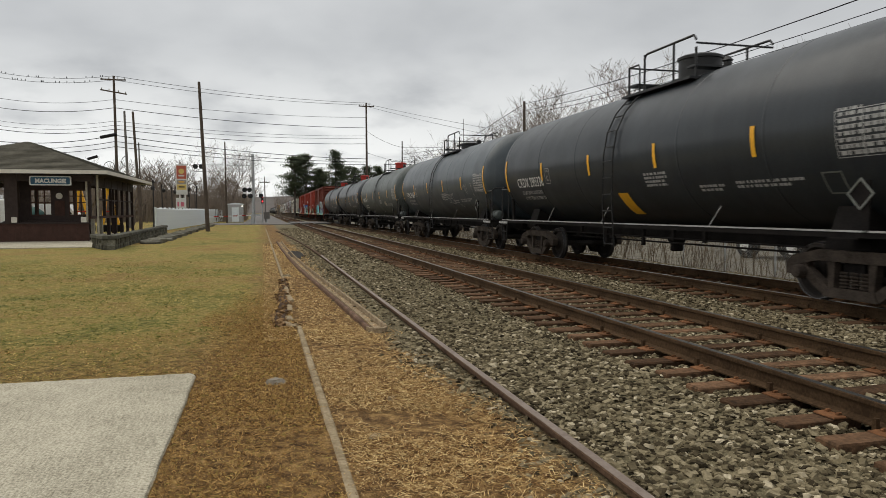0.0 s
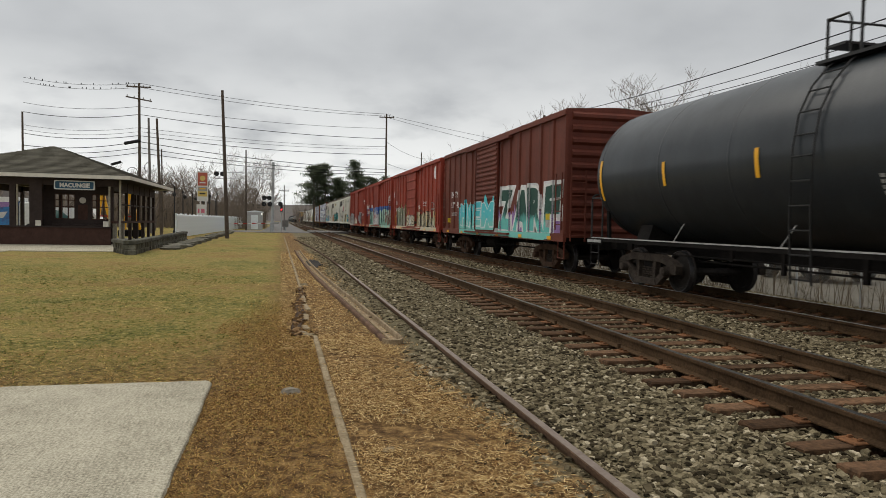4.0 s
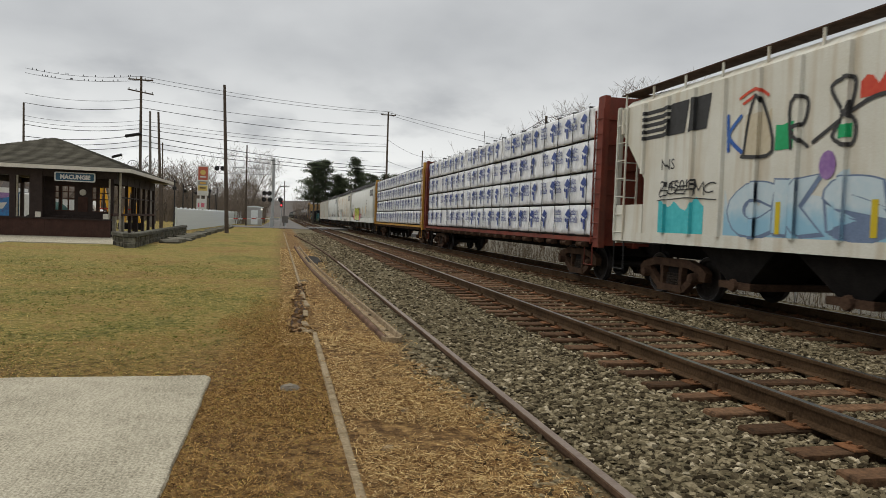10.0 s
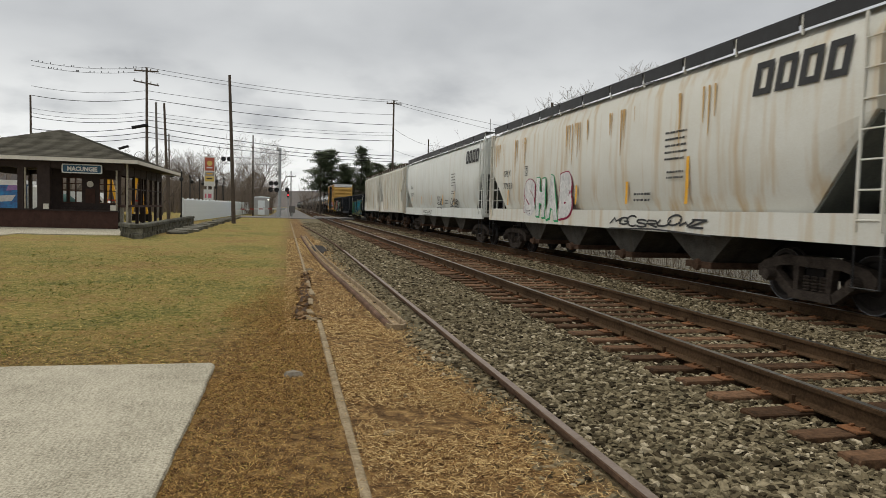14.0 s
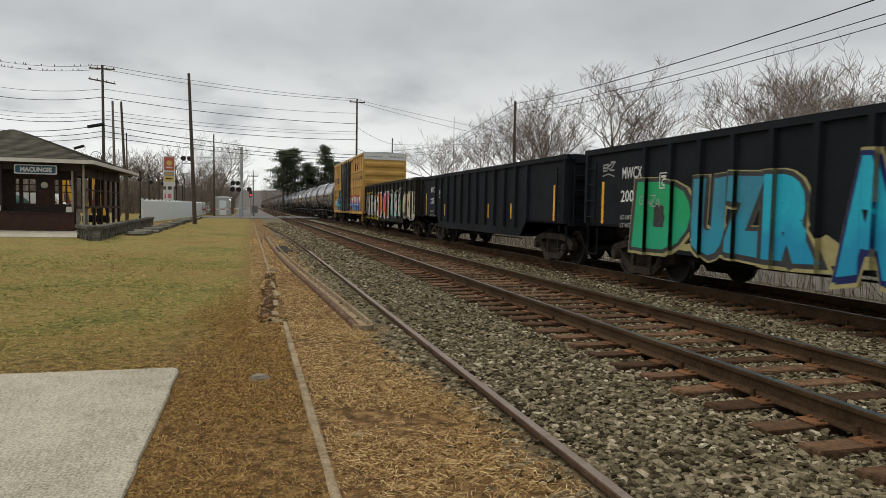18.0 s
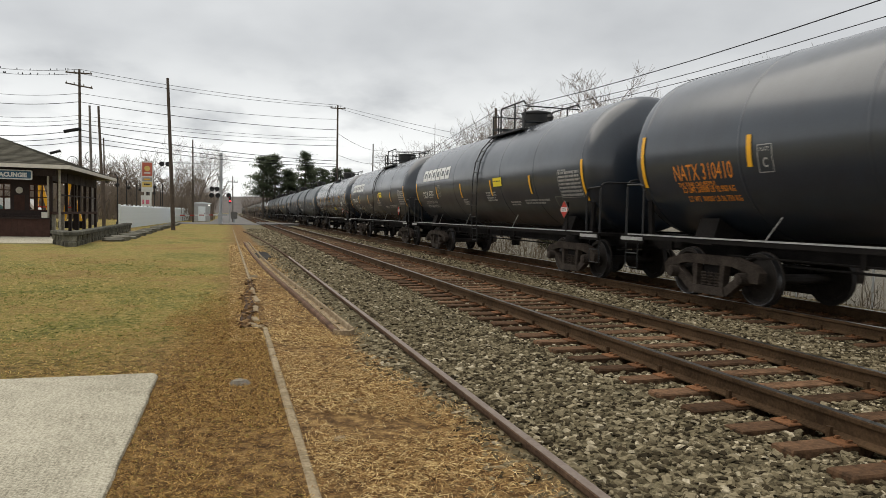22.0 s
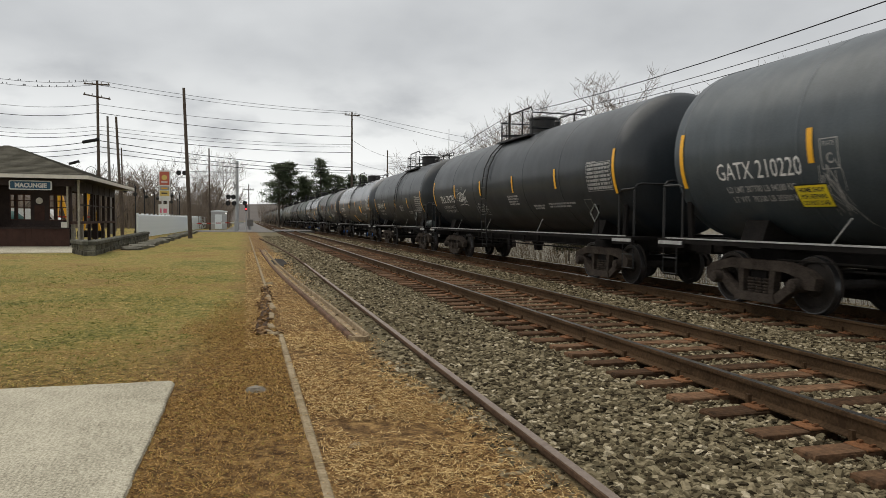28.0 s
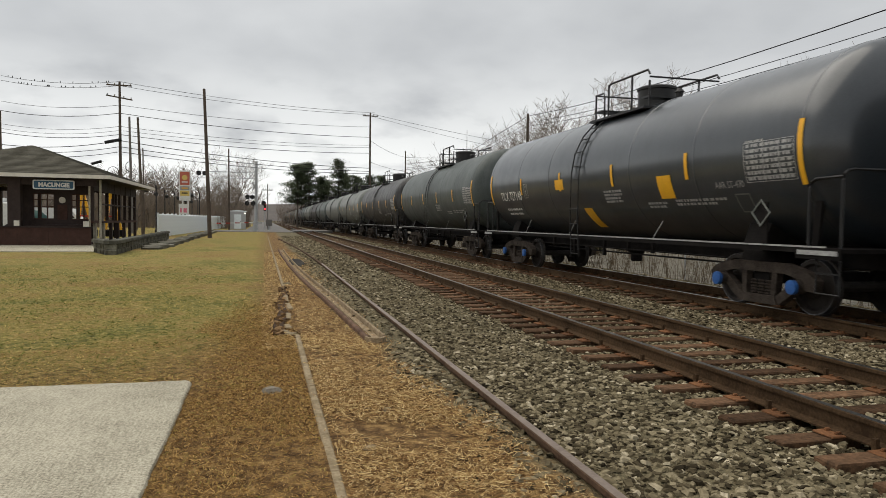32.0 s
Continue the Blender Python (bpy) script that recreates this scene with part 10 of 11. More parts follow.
def raw_mesh(name, form):
    me = bpy.data.meshes.new(name)
    me.from_pydata(form.v, [], form.f)
    me.update()
    return me


TREES = []
for k in range(5):
    a, b = branch_tree(100 + k, 10.0, 0.74 + 0.06 * k, 7, 0.0075, 0.05 * (k - 2), 0.2)
    ma, mb = raw_mesh("trunk", a), raw_mesh("twigs", b)
    ma.materials.append(MAT["bark"]), mb.materials.append(MAT["twig"])
    TREES.append((ma, mb))


WOOD = []
for k in range(4):
    a, b = branch_tree(160 + k, 10.0, 0.7 + 0.08 * k, 5, 0.016, 0.05 * (k - 2), 0.22)
    ma, mb = raw_mesh("trunk", a), raw_mesh("twigs", b)
    ma.materials.append(MAT["bark"]), mb.materials.append(MAT["twig"])
    WOOD.append((ma, mb))


def bare_tree(x, y, z, h, k, turn, label="bare winter tree with fine forking twigs", group="bare trees"):
    t = thing("bare_tree", (0, 0, 0), label, "tree", group, m=Matrix.LocRotScale((x, y, z), Euler((0, 0, turn)), (h / 10,) * 3))
    kinds = WOOD if group == "bare wood" else TREES
    part("trunk", kinds[k % len(kinds)][0], None, t)
    part("crown", kinds[k % len(kinds)][1], None, t)


_r = random.Random(23)
for x, y, h in ((24.0, 57, 12.6), (28.5, 62, 14.6), (31.0, 56, 15.4), (36.5, 58, 12.8), (26.5, 70, 13), (33, 72, 14.5), (29.0, 36, 10.9), (33.0, 35, 12.4), (37.5, 36, 12.6), (41, 38, 12), (22.5, 78, 11), (45, 62, 12), (50, 50, 12)):
    bare_tree(x, y, -0.7, h * 1.03, _r.randrange(5), _r.uniform(0, 6))
for k in range(34):
    x = -32 + k * 0.95 + _r.uniform(-1, 1)
    y = 122 + _r.uniform(-8, 22) + max(0, (x + 10) * 0.8)
    if -2.8 < x < 3.4:
        continue
    bare_tree(x, y, LAWN, _r.uniform(8.0, 11.5) if x < -8 else _r.uniform(7, 10), _r.randrange(5), _r.uniform(0, 6), "bare brown tree in the wood behind the station", "bare wood")
bare_tree(-5.2, 118, LAWN, 13.5, 1, 0.6, "tall bare tree by the crossing")
for k in range(10):
    bare_tree(-14 - k * 3.4 + _r.uniform(-1, 1), 66 + _r.uniform(0, 30), LAWN, _r.uniform(5, 8), _r.randrange(5), _r.uniform(0, 6), "small bare tree behind the station", "bare wood")


def thicket(name, x0, x1, y0, y1, z, h, n, seed, mat, label):
    """Brush too fine to count: leaning stems and side shoots."""
    rnd = random.Random(seed)
    f = Form()
    for _ in range(n):
        x, y, hh = rnd.uniform(x0, x1), rnd.uniform(y0, y1), h * rnd.uniform(0.45, 1.0)
        dx, dy = rnd.uniform(-0.3, 0.3) * hh, rnd.uniform(-0.3, 0.3) * hh
        r = 0.010 * h ** 0.6
        f.tube([(x, y, z - 0.1), (x + dx * 0.4, y + dy * 0.4, z + hh * 0.5), (x + dx, y + dy, z + hh)], r, 3, r * 0.3, caps=False)
        for s in range(3):
            t = rnd.uniform(0.3, 0.8)
            bx, by, bz = x + dx * t, y + dy * t, z + hh * t
            f.tube([(bx, by, bz), (bx + rnd.uniform(-0.3, 0.3) * hh, by + rnd.uniform(-0.3, 0.3) * hh, bz + rnd.uniform(0.1, 0.35) * hh)], r * 0.6, 3, r * 0.2, caps=False)
    ob = new(name, raw_mesh(name, f))
    ob.data.materials.append(MAT[mat])
    return tagged(ob, label, "brush", kind="stuff")


thicket("far_brush", -34, -2.8, 108, 150, LAWN, 6.5, 2600, 1, "twig", "tangled brown brush behind the fence")
thicket("far_brush", 3.6, 60, 150, 230, LAWN, 8.0, 1200, 2, "twig", "tangled brown brush beyond the crossing")
thicket("dry_weeds", 11.8, 16.5, 6, 60, -0.65, 1.1, 900, 3, "dry_weed", "dry weeds along the far fence")
thicket("dry_weeds", 17, 40, 25, 70, -0.72, 1.6, 900, 4, "dry_weed", "dry weeds in the rough lot")


def pine_tree(x, y, h, w, seed, turn=0.0):
    rnd = random.Random(seed)
    t = thing("pine_tree", (x, y, LAWN), "tall dark green pine with layered boughs", "tree", "pines")
    part("trunk", Form().tube([(0, 0, -0.3), (0.1, 0, h * 0.5), (0, 0.1, h * 0.97)], h * 0.018, 8, 0.05), "bark", t)
    v, f = [], []
    n_b = 46
    for i in range(n_b):
        u = (i + rnd.random()) / n_b
        z = h * (0.34 + 0.64 * u)
        reach = w * (0.55 + 0.75 * math.sin(math.pi * min(1, 0.2 + u * 0.8))) * rnd.uniform(0.55, 1.35) * (1.1 - 0.55 * u)
        a = rnd.uniform(0, 6.283)
        for c in range(6):
            q = reach * (0.15 + 0.85 * (c + rnd.random()) / 6)
            cx, cy, cz = q * math.cos(a) + rnd.uniform(-0.25, 0.25), q * math.sin(a) + rnd.uniform(-0.25, 0.25), z + q * 0.16 + rnd.uniform(-0.12, 0.15)
            for leaf in range(34):
                s = rnd.uniform(0.25, 0.6)
                th, ph = rnd.uniform(0, 6.283), rnd.uniform(-0.2, 0.9)
                d = Vector((math.cos(th) * math.cos(ph), math.sin(th) * math.cos(ph), math.sin(ph))) * s
                o = d.cross(Vector((0, 0, 1))).normalized() * s * 0.16
                k = len(v)
                p = Vector((cx, cy, cz)) + Vector((rnd.gauss(0, 0.42), rnd.gauss(0, 0.42), rnd.gauss(0, 0.16)))
                v += [p - o, p + o, p + d]
                f.append((k, k + 1, k + 2))
    me = bpy.data.meshes.new("crown")
    me.from_pydata([tuple(p) for p in v], [], f)
    me.materials.append(MAT["pine"])
    part("crown", me, None, t)


for k, (x, y, h, w) in enumerate(((6.6, 150, 13.2, 2.7), (9.0, 151, 13.8, 2.7), (7.6, 154, 13.6, 2.9), (11.8, 155, 11.0, 2.6), (15.2, 150, 14.6, 2.4), (17.0, 156, 12.2, 2.6), (19.5, 154, 11.4, 2.6), (22.5, 156, 11.6, 2.6), (25.5, 158, 11.8, 2.6), (13.2, 158, 10.5, 2.4))):
    pine_tree(x, y, h, w, 300 + k)


def ridge():
    v, f = [], []
    n = 60
    for k in range(n + 1):
        x = -900 + 1800 * k / n
        z = 20 + 14 * noise.noise((x * 0.004, 3.1, 0)) + 5 * noise.noise((x * 0.02, 7.7, 0)) + (10 if x < -60 else 0) + (18 if x > 60 else 0)
        v += [(x, 820 + 40 * math.sin(k), -3), (x, 880, z), (x, 1100, -3)]
        if k:
            a, b = 3 * k - 3, 3 * k
            f += [(a, b, b + 1, a + 1), (a + 1, b + 1, b + 2, a + 2)]
    return Form().add(v, f)


tagged(part("hill_ridge", ridge(), "hill", smooth=True), "low wooded hill on the horizon", "hill", kind="structure")

# an evergreen bush, the chain link fence and the parked machine past the far track
def bush(x, y, z, r, seed):
    rnd = random.Random(seed)
    t = thing("evergreen_bush", (x, y, z), "small dark evergreen bush beyond the far track", "bush")
    v, f = [], []
    for _ in range(2600):
        d = Vector((rnd.gauss(0, 1), rnd.gauss(0, 1), abs(rnd.gauss(0, 1)) - 0.3)).normalized()
        p = Vector((0, 0, r * 0.7)) + d * r * rnd.uniform(0.55, 1.0)
        s = rnd.uniform(0.05, 0.13)
        e = Vector((rnd.uniform(-1, 1), rnd.uniform(-1, 1), rnd.uniform(-0.2, 1))).normalized() * s
        o = e.cross(Vector((0.3, 0.2, 1))).normalized() * s * 0.35
        k = len(v)
        v += [tuple(p - o), tuple(p + o), tuple(p + e)]
        f.append((k, k + 1, k + 2))
    me = bpy.data.meshes.new("foliage")
    me.from_pydata(v, [], f)
    me.materials.append(MAT["shrub"])
    part("foliage", me, None, t)
    part("stem", Form().tube([(0, 0, -0.1), (0, 0, r)], 0.05, 6), "bark", t)


bush(16.7, 34.0, -0.72, 0.9, 41)
bush(21.5, 38.0, -0.72, 0.8, 42)


def chain_fence():
    c = thing("chain_link_fence", (0, 0, 0), "grey chain link fence beyond the far track", "fence")
    x, z0, h = 15.2, -0.72, 1.25
    for k in range(8):
        part("post", Form().tube([(x, 6 + k * 2.4, z0 - 0.1), (x, 6 + k * 2.4, z0 + h + 0.05)], 0.03, 6), "galv", c)
    part("top_rail", Form().tube([(x, 6, z0 + h), (x, 22.8, z0 + h)], 0.02, 6), "galv", c)
    v, f = [], []
    step, w = 0.075, 0.0035
    y = 6.0 - h
    while y < 22.8:
        for s in (1, -1):
            ya, yb = (y, y + h) if s > 0 else (y + h, y)
            za, zb = z0, z0 + h
            if min(ya, yb) < 6 or max(ya, yb) > 22.8:
                continue
            k = len(v)
            v += [(x, ya - w, za), (x, ya + w, za), (x, yb + w, zb), (x, yb - w, zb)]
            f.append((k, k + 1, k + 2, k + 3))
        y += step
    me = bpy.data.meshes.new("wire_mesh")
    me.from_pydata(v, [], f)
    me.materials.append(MAT["galv"])
    part("wire_mesh", me, None, c, kind="stuff")


chain_fence()
mach = thing("parked_machine", (21.5, 24.5, -0.72), "yellow machine on large tyres parked in the rough lot", "machine")
part("body", Form().slab(-1.0, 1.0, -2.2, 2.2, 0.75, 1.35, 0.1), "flat_yellow", mach)
part("cab", Form().slab(-0.8, 0.8, 0.2, 1.6, 1.35, 2.3, 0.1), "flat_yellow", mach)
for sx in (-1.05, 1.05):
    for sy in (-1.4, 1.4):
        wl = part("wheel", Form().lathe([(0.25, -0.2), (0.52, -0.2), (0.6, -0.12), (0.6, 0.12), (0.52, 0.2), (0.25, 0.2)], "x", 20, (sx, sy, 0.6)), "black_iron", mach)
        part("rim", Form().lathe([(0.28, -0.21), (0.30, 0.21)], "x", 14, (sx, sy, 0.6)), "white", wl)

# vehicles and play frames behind the station
truck = thing("delivery_truck", (-21.8, 62.0, LAWN), "blue and violet box truck parked behind the station", "truck")
part("cargo_box", Form().slab(-4.5, 1.6, -1.2, 1.2, 0.75, 2.7, 0.05), surf("printed_truck_side", (0.03, 0.22, 0.50), (0.05, 0.05, 0.16), 1.1, 0.5, fine=5), truck)
for u, w, z0, z1, key in ((-4.2, 1.1, 1.0, 1.7, "black"), (-2.6, 1.6, 1.6, 2.5, "pink"), (-0.6, 1.5, 1.2, 1.8, "white"), (-3.9, 0.9, 2.2, 2.8, "cyan"), (0.2, 1.0, 2.1, 2.7, "purple")):
    part("printed_panel", Form().plate([(u, z0), (u + w * 0.8, z0 + 0.1), (u + w, z1), (u + w * 0.2, z1 - 0.1)], -1.21, -1.2, "y"), graf_mat(key)[0], truck)
part("box_roof", Form().box(-4.5, 1.6, -1.22, 1.22, 2.55, 2.95), "white", truck)
part("cab", Form().slab(1.7, 3.4, -1.1, 1.1, 0.6, 2.6, 0.12), "white", truck)
part("chassis", Form().box(-4.4, 3.3, -0.9, 0.9, 0.45, 0.75), "under", truck)
for x in (-3.0, 2.5):
    for y in (-1.0, 1.0):
        part("wheel", Form().lathe([(0.2, -0.13), (0.44, -0.13), (0.46, 0.0), (0.44, 0.13), (0.2, 0.13)], "y", 18, (x, y, 0.46)), "black_iron", truck)
van = thing("white_van", (-16.6, 64.0, LAWN), "white van parked behind the station", "van")
part("body", Form().plate([(-2.2, 0.45), (2.3, 0.45), (2.4, 1.2), (1.7, 1.4), (1.1, 2.2), (-2.1, 2.25), (-2.25, 1.2)], -0.95, 0.95, "y"), "white", van)
part("window", Form().plate([(0.2, 1.4), (1.45, 1.4), (1.0, 2.0), (0.2, 2.0)], -0.97, -0.95, "y"), "black_iron", van)
for x in (-1.4, 1.5):
    for y in (-0.85, 0.85):
        part("wheel", Form().lathe([(0.18, -0.1), (0.34, -0.1), (0.36, 0), (0.34, 0.1), (0.18, 0.1)], "y", 16, (x, y, 0.36)), "black_iron", van)
for x, y in ((-14.4, 62.0), (-11.9, 60.0)):
    fr = thing("yellow_boom", (x, y, LAWN), "yellow and red machine boom behind the station", "machine", "yellow machines")
    part("boom", Form().plate([(-0.5, 0.3), (-0.25, 0.3), (0.15, 3.6), (-0.05, 3.6)], -0.12, 0.12, "y").plate([(0.75, 0.3), (1.0, 0.3), (0.2, 3.6), (0.0, 3.6)], -0.12, 0.12, "y"), "yellow", fr)
    part("cross_bar", Form().box(-0.25, 0.55, -0.15, 0.15, 1.55, 1.65), "red_paint", fr)
    part("base", Form().slab(-0.7, 1.1, -0.5, 0.5, 0.0, 0.55, 0.08), "under", fr)
tent = thing("green_cover", (-17.2, 60.0, LAWN), "dark green covered heap behind the station", "cover")
part("sheet", Form().lathe([(1.1, 0), (1.05, 0.9), (0.85, 1.5), (0.4, 1.9), (0.02, 2.0)], "z", 14), surf("green_tarpaulin", (0.02, 0.07, 0.06), (0.015, 0.05, 0.045), 2, 0.6, 0.3), tent, smooth=True)
cab = thing("signal_cabinet", (0.55, 99.5, LAWN), "small grey equipment cabinet on a post by the crossing", "cabinet")
part("post", Form().box(-0.09, 0.09, -0.09, 0.09, 0, 0.7), "galv", cab)
part("box", Form().slab(-0.42, 0.42, -0.3, 0.3, 0.6, 1.55, 0.04), "pole_grey", cab)


# ---- ties, plates, ballast, grass and straw, last because they are many ----
_r = random.Random(77)


def tie_mesh(k):
    f = Form()
    rnd = random.Random(400 + k)
    w = 0.105 + rnd.uniform(-0.012, 0.008)
    f.slab(-1.3 - rnd.uniform(0, 0.05), 1.3 + rnd.uniform(0, 0.05), -w, w, -0.19, 0.0, 0.012)
    f.v = [(x, y + rnd.uniform(-0.006, 0.006), z + rnd.uniform(-0.006, 0.004) * (z > -0.1)) for x, y, z in f.v]
    me = f.mesh("tie")
    me.materials.append(MAT["tie"])
    return me


TIE = [tie_mesh(k) for k in range(6)]
plate_f = Form().slab(-0.185, 0.185, -0.098, 0.098, 0, 0.014, 0.006)
for dx in (-0.105, 0.105):
    for dy in (-0.05, 0.05):
        plate_f.box(dx - 0.011, dx + 0.011, dy - 0.011, dy + 0.011, 0.01, 0.026)
        plate_f.box(dx * 0.86 - 0.016, dx * 0.86 + 0.016, dy - 0.012, dy + 0.012, 0.022, 0.032)
anchor = Form().box(-0.10, 0.10, 0.10, 0.135, -0.01, 0.02).box(-0.11, -0.075, 0.10, 0.135, -0.01, 0.075).box(0.075, 0.11, 0.10, 0.135, -0.01, 0.05)
PLATE, ANCHOR = plate_f.mesh("tie_plate"), anchor.mesh("rail_anchor")
PLATE.materials.append(MAT["plate"]), ANCHOR.materials.append(MAT["rail"])
for tr, xs, skew in ((track_near, RAIL_NEAR, 0.6), (track_far, RAIL_FAR, 0.6)):
    xc = sum(xs) / 2
    for k in range(144):
        y = -5.8 + k * 0.5 + _r.uniform(-0.04, 0.04)
        part("tie", TIE[_r.randrange(6)], None, tr, at=pose(xc + _r.uniform(-0.05, 0.04), y, -0.176, 0, _r.uniform(-0.3, 0.3), _r.uniform(-skew, skew)))
        for x in xs:
            if k < 84:
                part("tie_plate", PLATE, None, tr, at=pose(x, y, -0.1755, 0, 0, 0))
                if k % 2 and k < 64:
                    part("rail_anchor", ANCHOR, None, tr, at=(x, y, -0.17))
    far = Form()
    y = 66.2
    while y < 300:
        if not ROAD_Y[0] - 0.3 < y < ROAD_Y[1] + 0.3:
            far.box(xc - 1.3, xc + 1.3, y - 0.11, y + 0.11, -0.3, -0.18)
        y += 0.5
    part("far_ties", far, "tie", tr, kind="stuff")


def island_material(name, stops, rough=0.9, spec=0.3):
    m = bpy.data.materials.new(name)
    m.use_nodes = True
    n, l = m.node_tree.nodes, m.node_tree.links
    p = n["Principled BSDF"]
    p.inputs["Roughness"].default_value, p.inputs["Specular IOR Level"].default_value = rough, spec
    g = n.new("ShaderNodeNewGeometry")
    r = n.new("ShaderNodeValToRGB")
    e = r.color_ramp.elements
    while len(e) < len(stops):
        e.new(0.5)
    for k, (pos, c) in enumerate(stops):
        e[k].position, e[k].color = pos, (*c, 1)
    l.new(g.outputs["Random Per Island"], r.inputs[0])
    t = n.new("ShaderNodeTexNoise"); t.inputs["Scale"].default_value, t.inputs["Detail"].default_value = 45, 3
    tc = n.new("ShaderNodeTexCoord"); l.new(tc.outputs["Object"], t.inputs["Vector"])
    hs = n.new("ShaderNodeHueSaturation")
    mr = n.new("ShaderNodeMapRange"); mr.inputs[1].default_value, mr.inputs[2].default_value, mr.inputs[3].default_value, mr.inputs[4].default_value = 0.3, 0.7, 0.75, 1.2
    l.new(t.outputs[0], mr.inputs[0]); l.new(mr.outputs[0], hs.inputs["Value"]); l.new(r.outputs[0], hs.inputs["Color"])
    l.new(hs.outputs[0], p.inputs["Base Color"])
    return m


def scatter(name, pos, solid_v, solid_f, scale, tilt, material, label, category, seed):
    """Many loose pieces as one mesh: each a copy of a small solid, turned and scaled at random."""
    rng = np.random.default_rng(seed)
    n = len(pos)
    sv = np.array(solid_v, float)
    m = len(sv)
    ang = rng.uniform(0, 2 * np.pi, n)
    ax = rng.uniform(-tilt, tilt, n)
    ay = rng.uniform(-tilt, tilt, n)
    sc = scale(rng, n)
    jit = rng.uniform(0.72, 1.28, (n, m, 3))
    v = sv[None] * jit * sc[:, None, :]
    c, s = np.cos(ax)[:, None], np.sin(ax)[:, None]
    y, z = v[..., 1] * c - v[..., 2] * s, v[..., 1] * s + v[..., 2] * c
    x = v[..., 0]
    c, s = np.cos(ay)[:, None], np.sin(ay)[:, None]
    x, z = x * c + z * s, -x * s + z * c
    c, s = np.cos(ang)[:, None], np.sin(ang)[:, None]
    x, y = x * c - y * s, x * s + y * c
    v = np.stack([x, y, z], -1) + pos[:, None, :]
    faces = np.array(solid_f)
    k = faces.shape[1]
    f = (faces[None] + (np.arange(n) * m)[:, None, None]).reshape(-1)
    me = bpy.data.meshes.new(name)
    me.vertices.add(n * m)
    me.vertices.foreach_set("co", v.astype(np.float32).ravel())
    me.loops.add(len(f))
    me.loops.foreach_set("vertex_index", f.astype(np.int32))
    np_ = len(f) // k
    me.polygons.add(np_)
    me.polygons.foreach_set("loop_start", (np.arange(np_) * k).astype(np.int32))
    me.update(calc_edges=True)
    me.shade_flat()
    me.materials.append(material)
    ob = new(name, me)
    return tagged(ob, label, category, kind="stuff")


CUBE_V = [(x, y, z) for z in (-0.5, 0.5) for y in (-0.5, 0.5) for x in (-0.5, 0.5)]
CUBE_F = [(4, 5, 7, 6), (0, 1, 5, 4), (2, 6, 7, 3), (0, 4, 6, 2), (1, 3, 7, 5)]
CUBE_V = [(x * (0.7 if z > 0 else 1.0), y * (0.7 if z > 0 else 1.0), z) for x, y, z in CUBE_V]


def stone_places(rng, n, x0, x1, y0, y1, z):
    u = rng.random(n)
    y = y0 + (y1 - y0) * u
    x = rng.uniform(x0, x1, n)
    return np.stack([x, y, z + rng.uniform(-0.022, 0.018, n)], -1)


STONE = island_material("crushed_ballast", ((0.0, (0.024, 0.019, 0.012)), (0.2, (0.070, 0.056, 0.034)), (0.55, (0.165, 0.137, 0.084)), (0.9, (0.255, 0.215, 0.138)), (1.0, (0.46, 0.40, 0.285))), 0.95, 0.05)
rng = np.random.default_rng(3)
size = lambda a, b: (lambda r, n: r.uniform(a, b, (n, 1)) * np.stack([r.uniform(0.9, 1.6, n), r.uniform(0.6, 1.1, n), r.uniform(0.22, 0.5, n)], -1))
blocks = []
for x0, x1, z in ((1.2, 1.875, -0.222), (1.965, 3.5, -0.212), (3.5, 4.10, -0.228), (4.24, 5.6, -0.214), (5.75, 6.4, -0.216), (6.35, 7.5, -0.20), (7.5, 8.1, -0.216), (8.26, 9.6, -0.22), (9.75, 11.6, -0.225)):
    w = x1 - x0
    blocks.append((stone_places(rng, int(w * 8.7 * 40), x0, x1, -6.0, 2.7, z), 0.062))
    for y0, y1, d in ((2.7, 9, 1180), (9, 18, 470), (18, 34, 150), (34, 66, 55)):
        if y1 < 10:
            y0 = min(8.9, max(y0, x0 / 1.25 - 0.5))
        if x0 > 8 and d > 300:
            d = d * 0.6
        blocks.append((stone_places(rng, max(0, int(w * (y1 - y0) * d)), x0, x1, y0, y1, z), 0.043 if y1 < 20 else 0.062 if y1 < 40 else 0.10))
for s in (0.043, 0.062, 0.10):
    p = np.concatenate([b for b, q in blocks if q == s])
    # the stones thin out into straw west of the old rail, further west the further off
    edge = 1.30 - 0.1 * np.clip((p[:, 1] - 4.9) / 1.2, 0, 1) + 0.34 * np.clip((p[:, 1] - 7.0) / 1.5, 0, 1) - 0.35 * np.clip((p[:, 1] - 9.0) / 3, 0, 1) + np.array([0.35 * noise.noise((a * 0.9, b * 0.9, 1.5)) for a, b, _ in p])
    p = p[rng.random(len(p)) < np.clip((p[:, 0] - edge) / 0.45, 0.0, 1) ** 1.5]
    scatter("ballast", p, CUBE_V, CUBE_F, size(s * 0.6, s * 1.35), 0.4, STONE, "loose olive-grey crushed stone between the rails", "ballast", int(s * 1000))
p = stone_places(rng, 1100, 0.7, 2.0, 3, 26, LAWN + 0.012)
p = p[rng.random(len(p)) < ((p[:, 0] - 0.7) / 1.3) ** 2]
scatter("ballast", p, CUBE_V, CUBE_F, size(0.02, 0.055), 0.5, STONE, "stray grey stones in the straw", "ballast", 9)

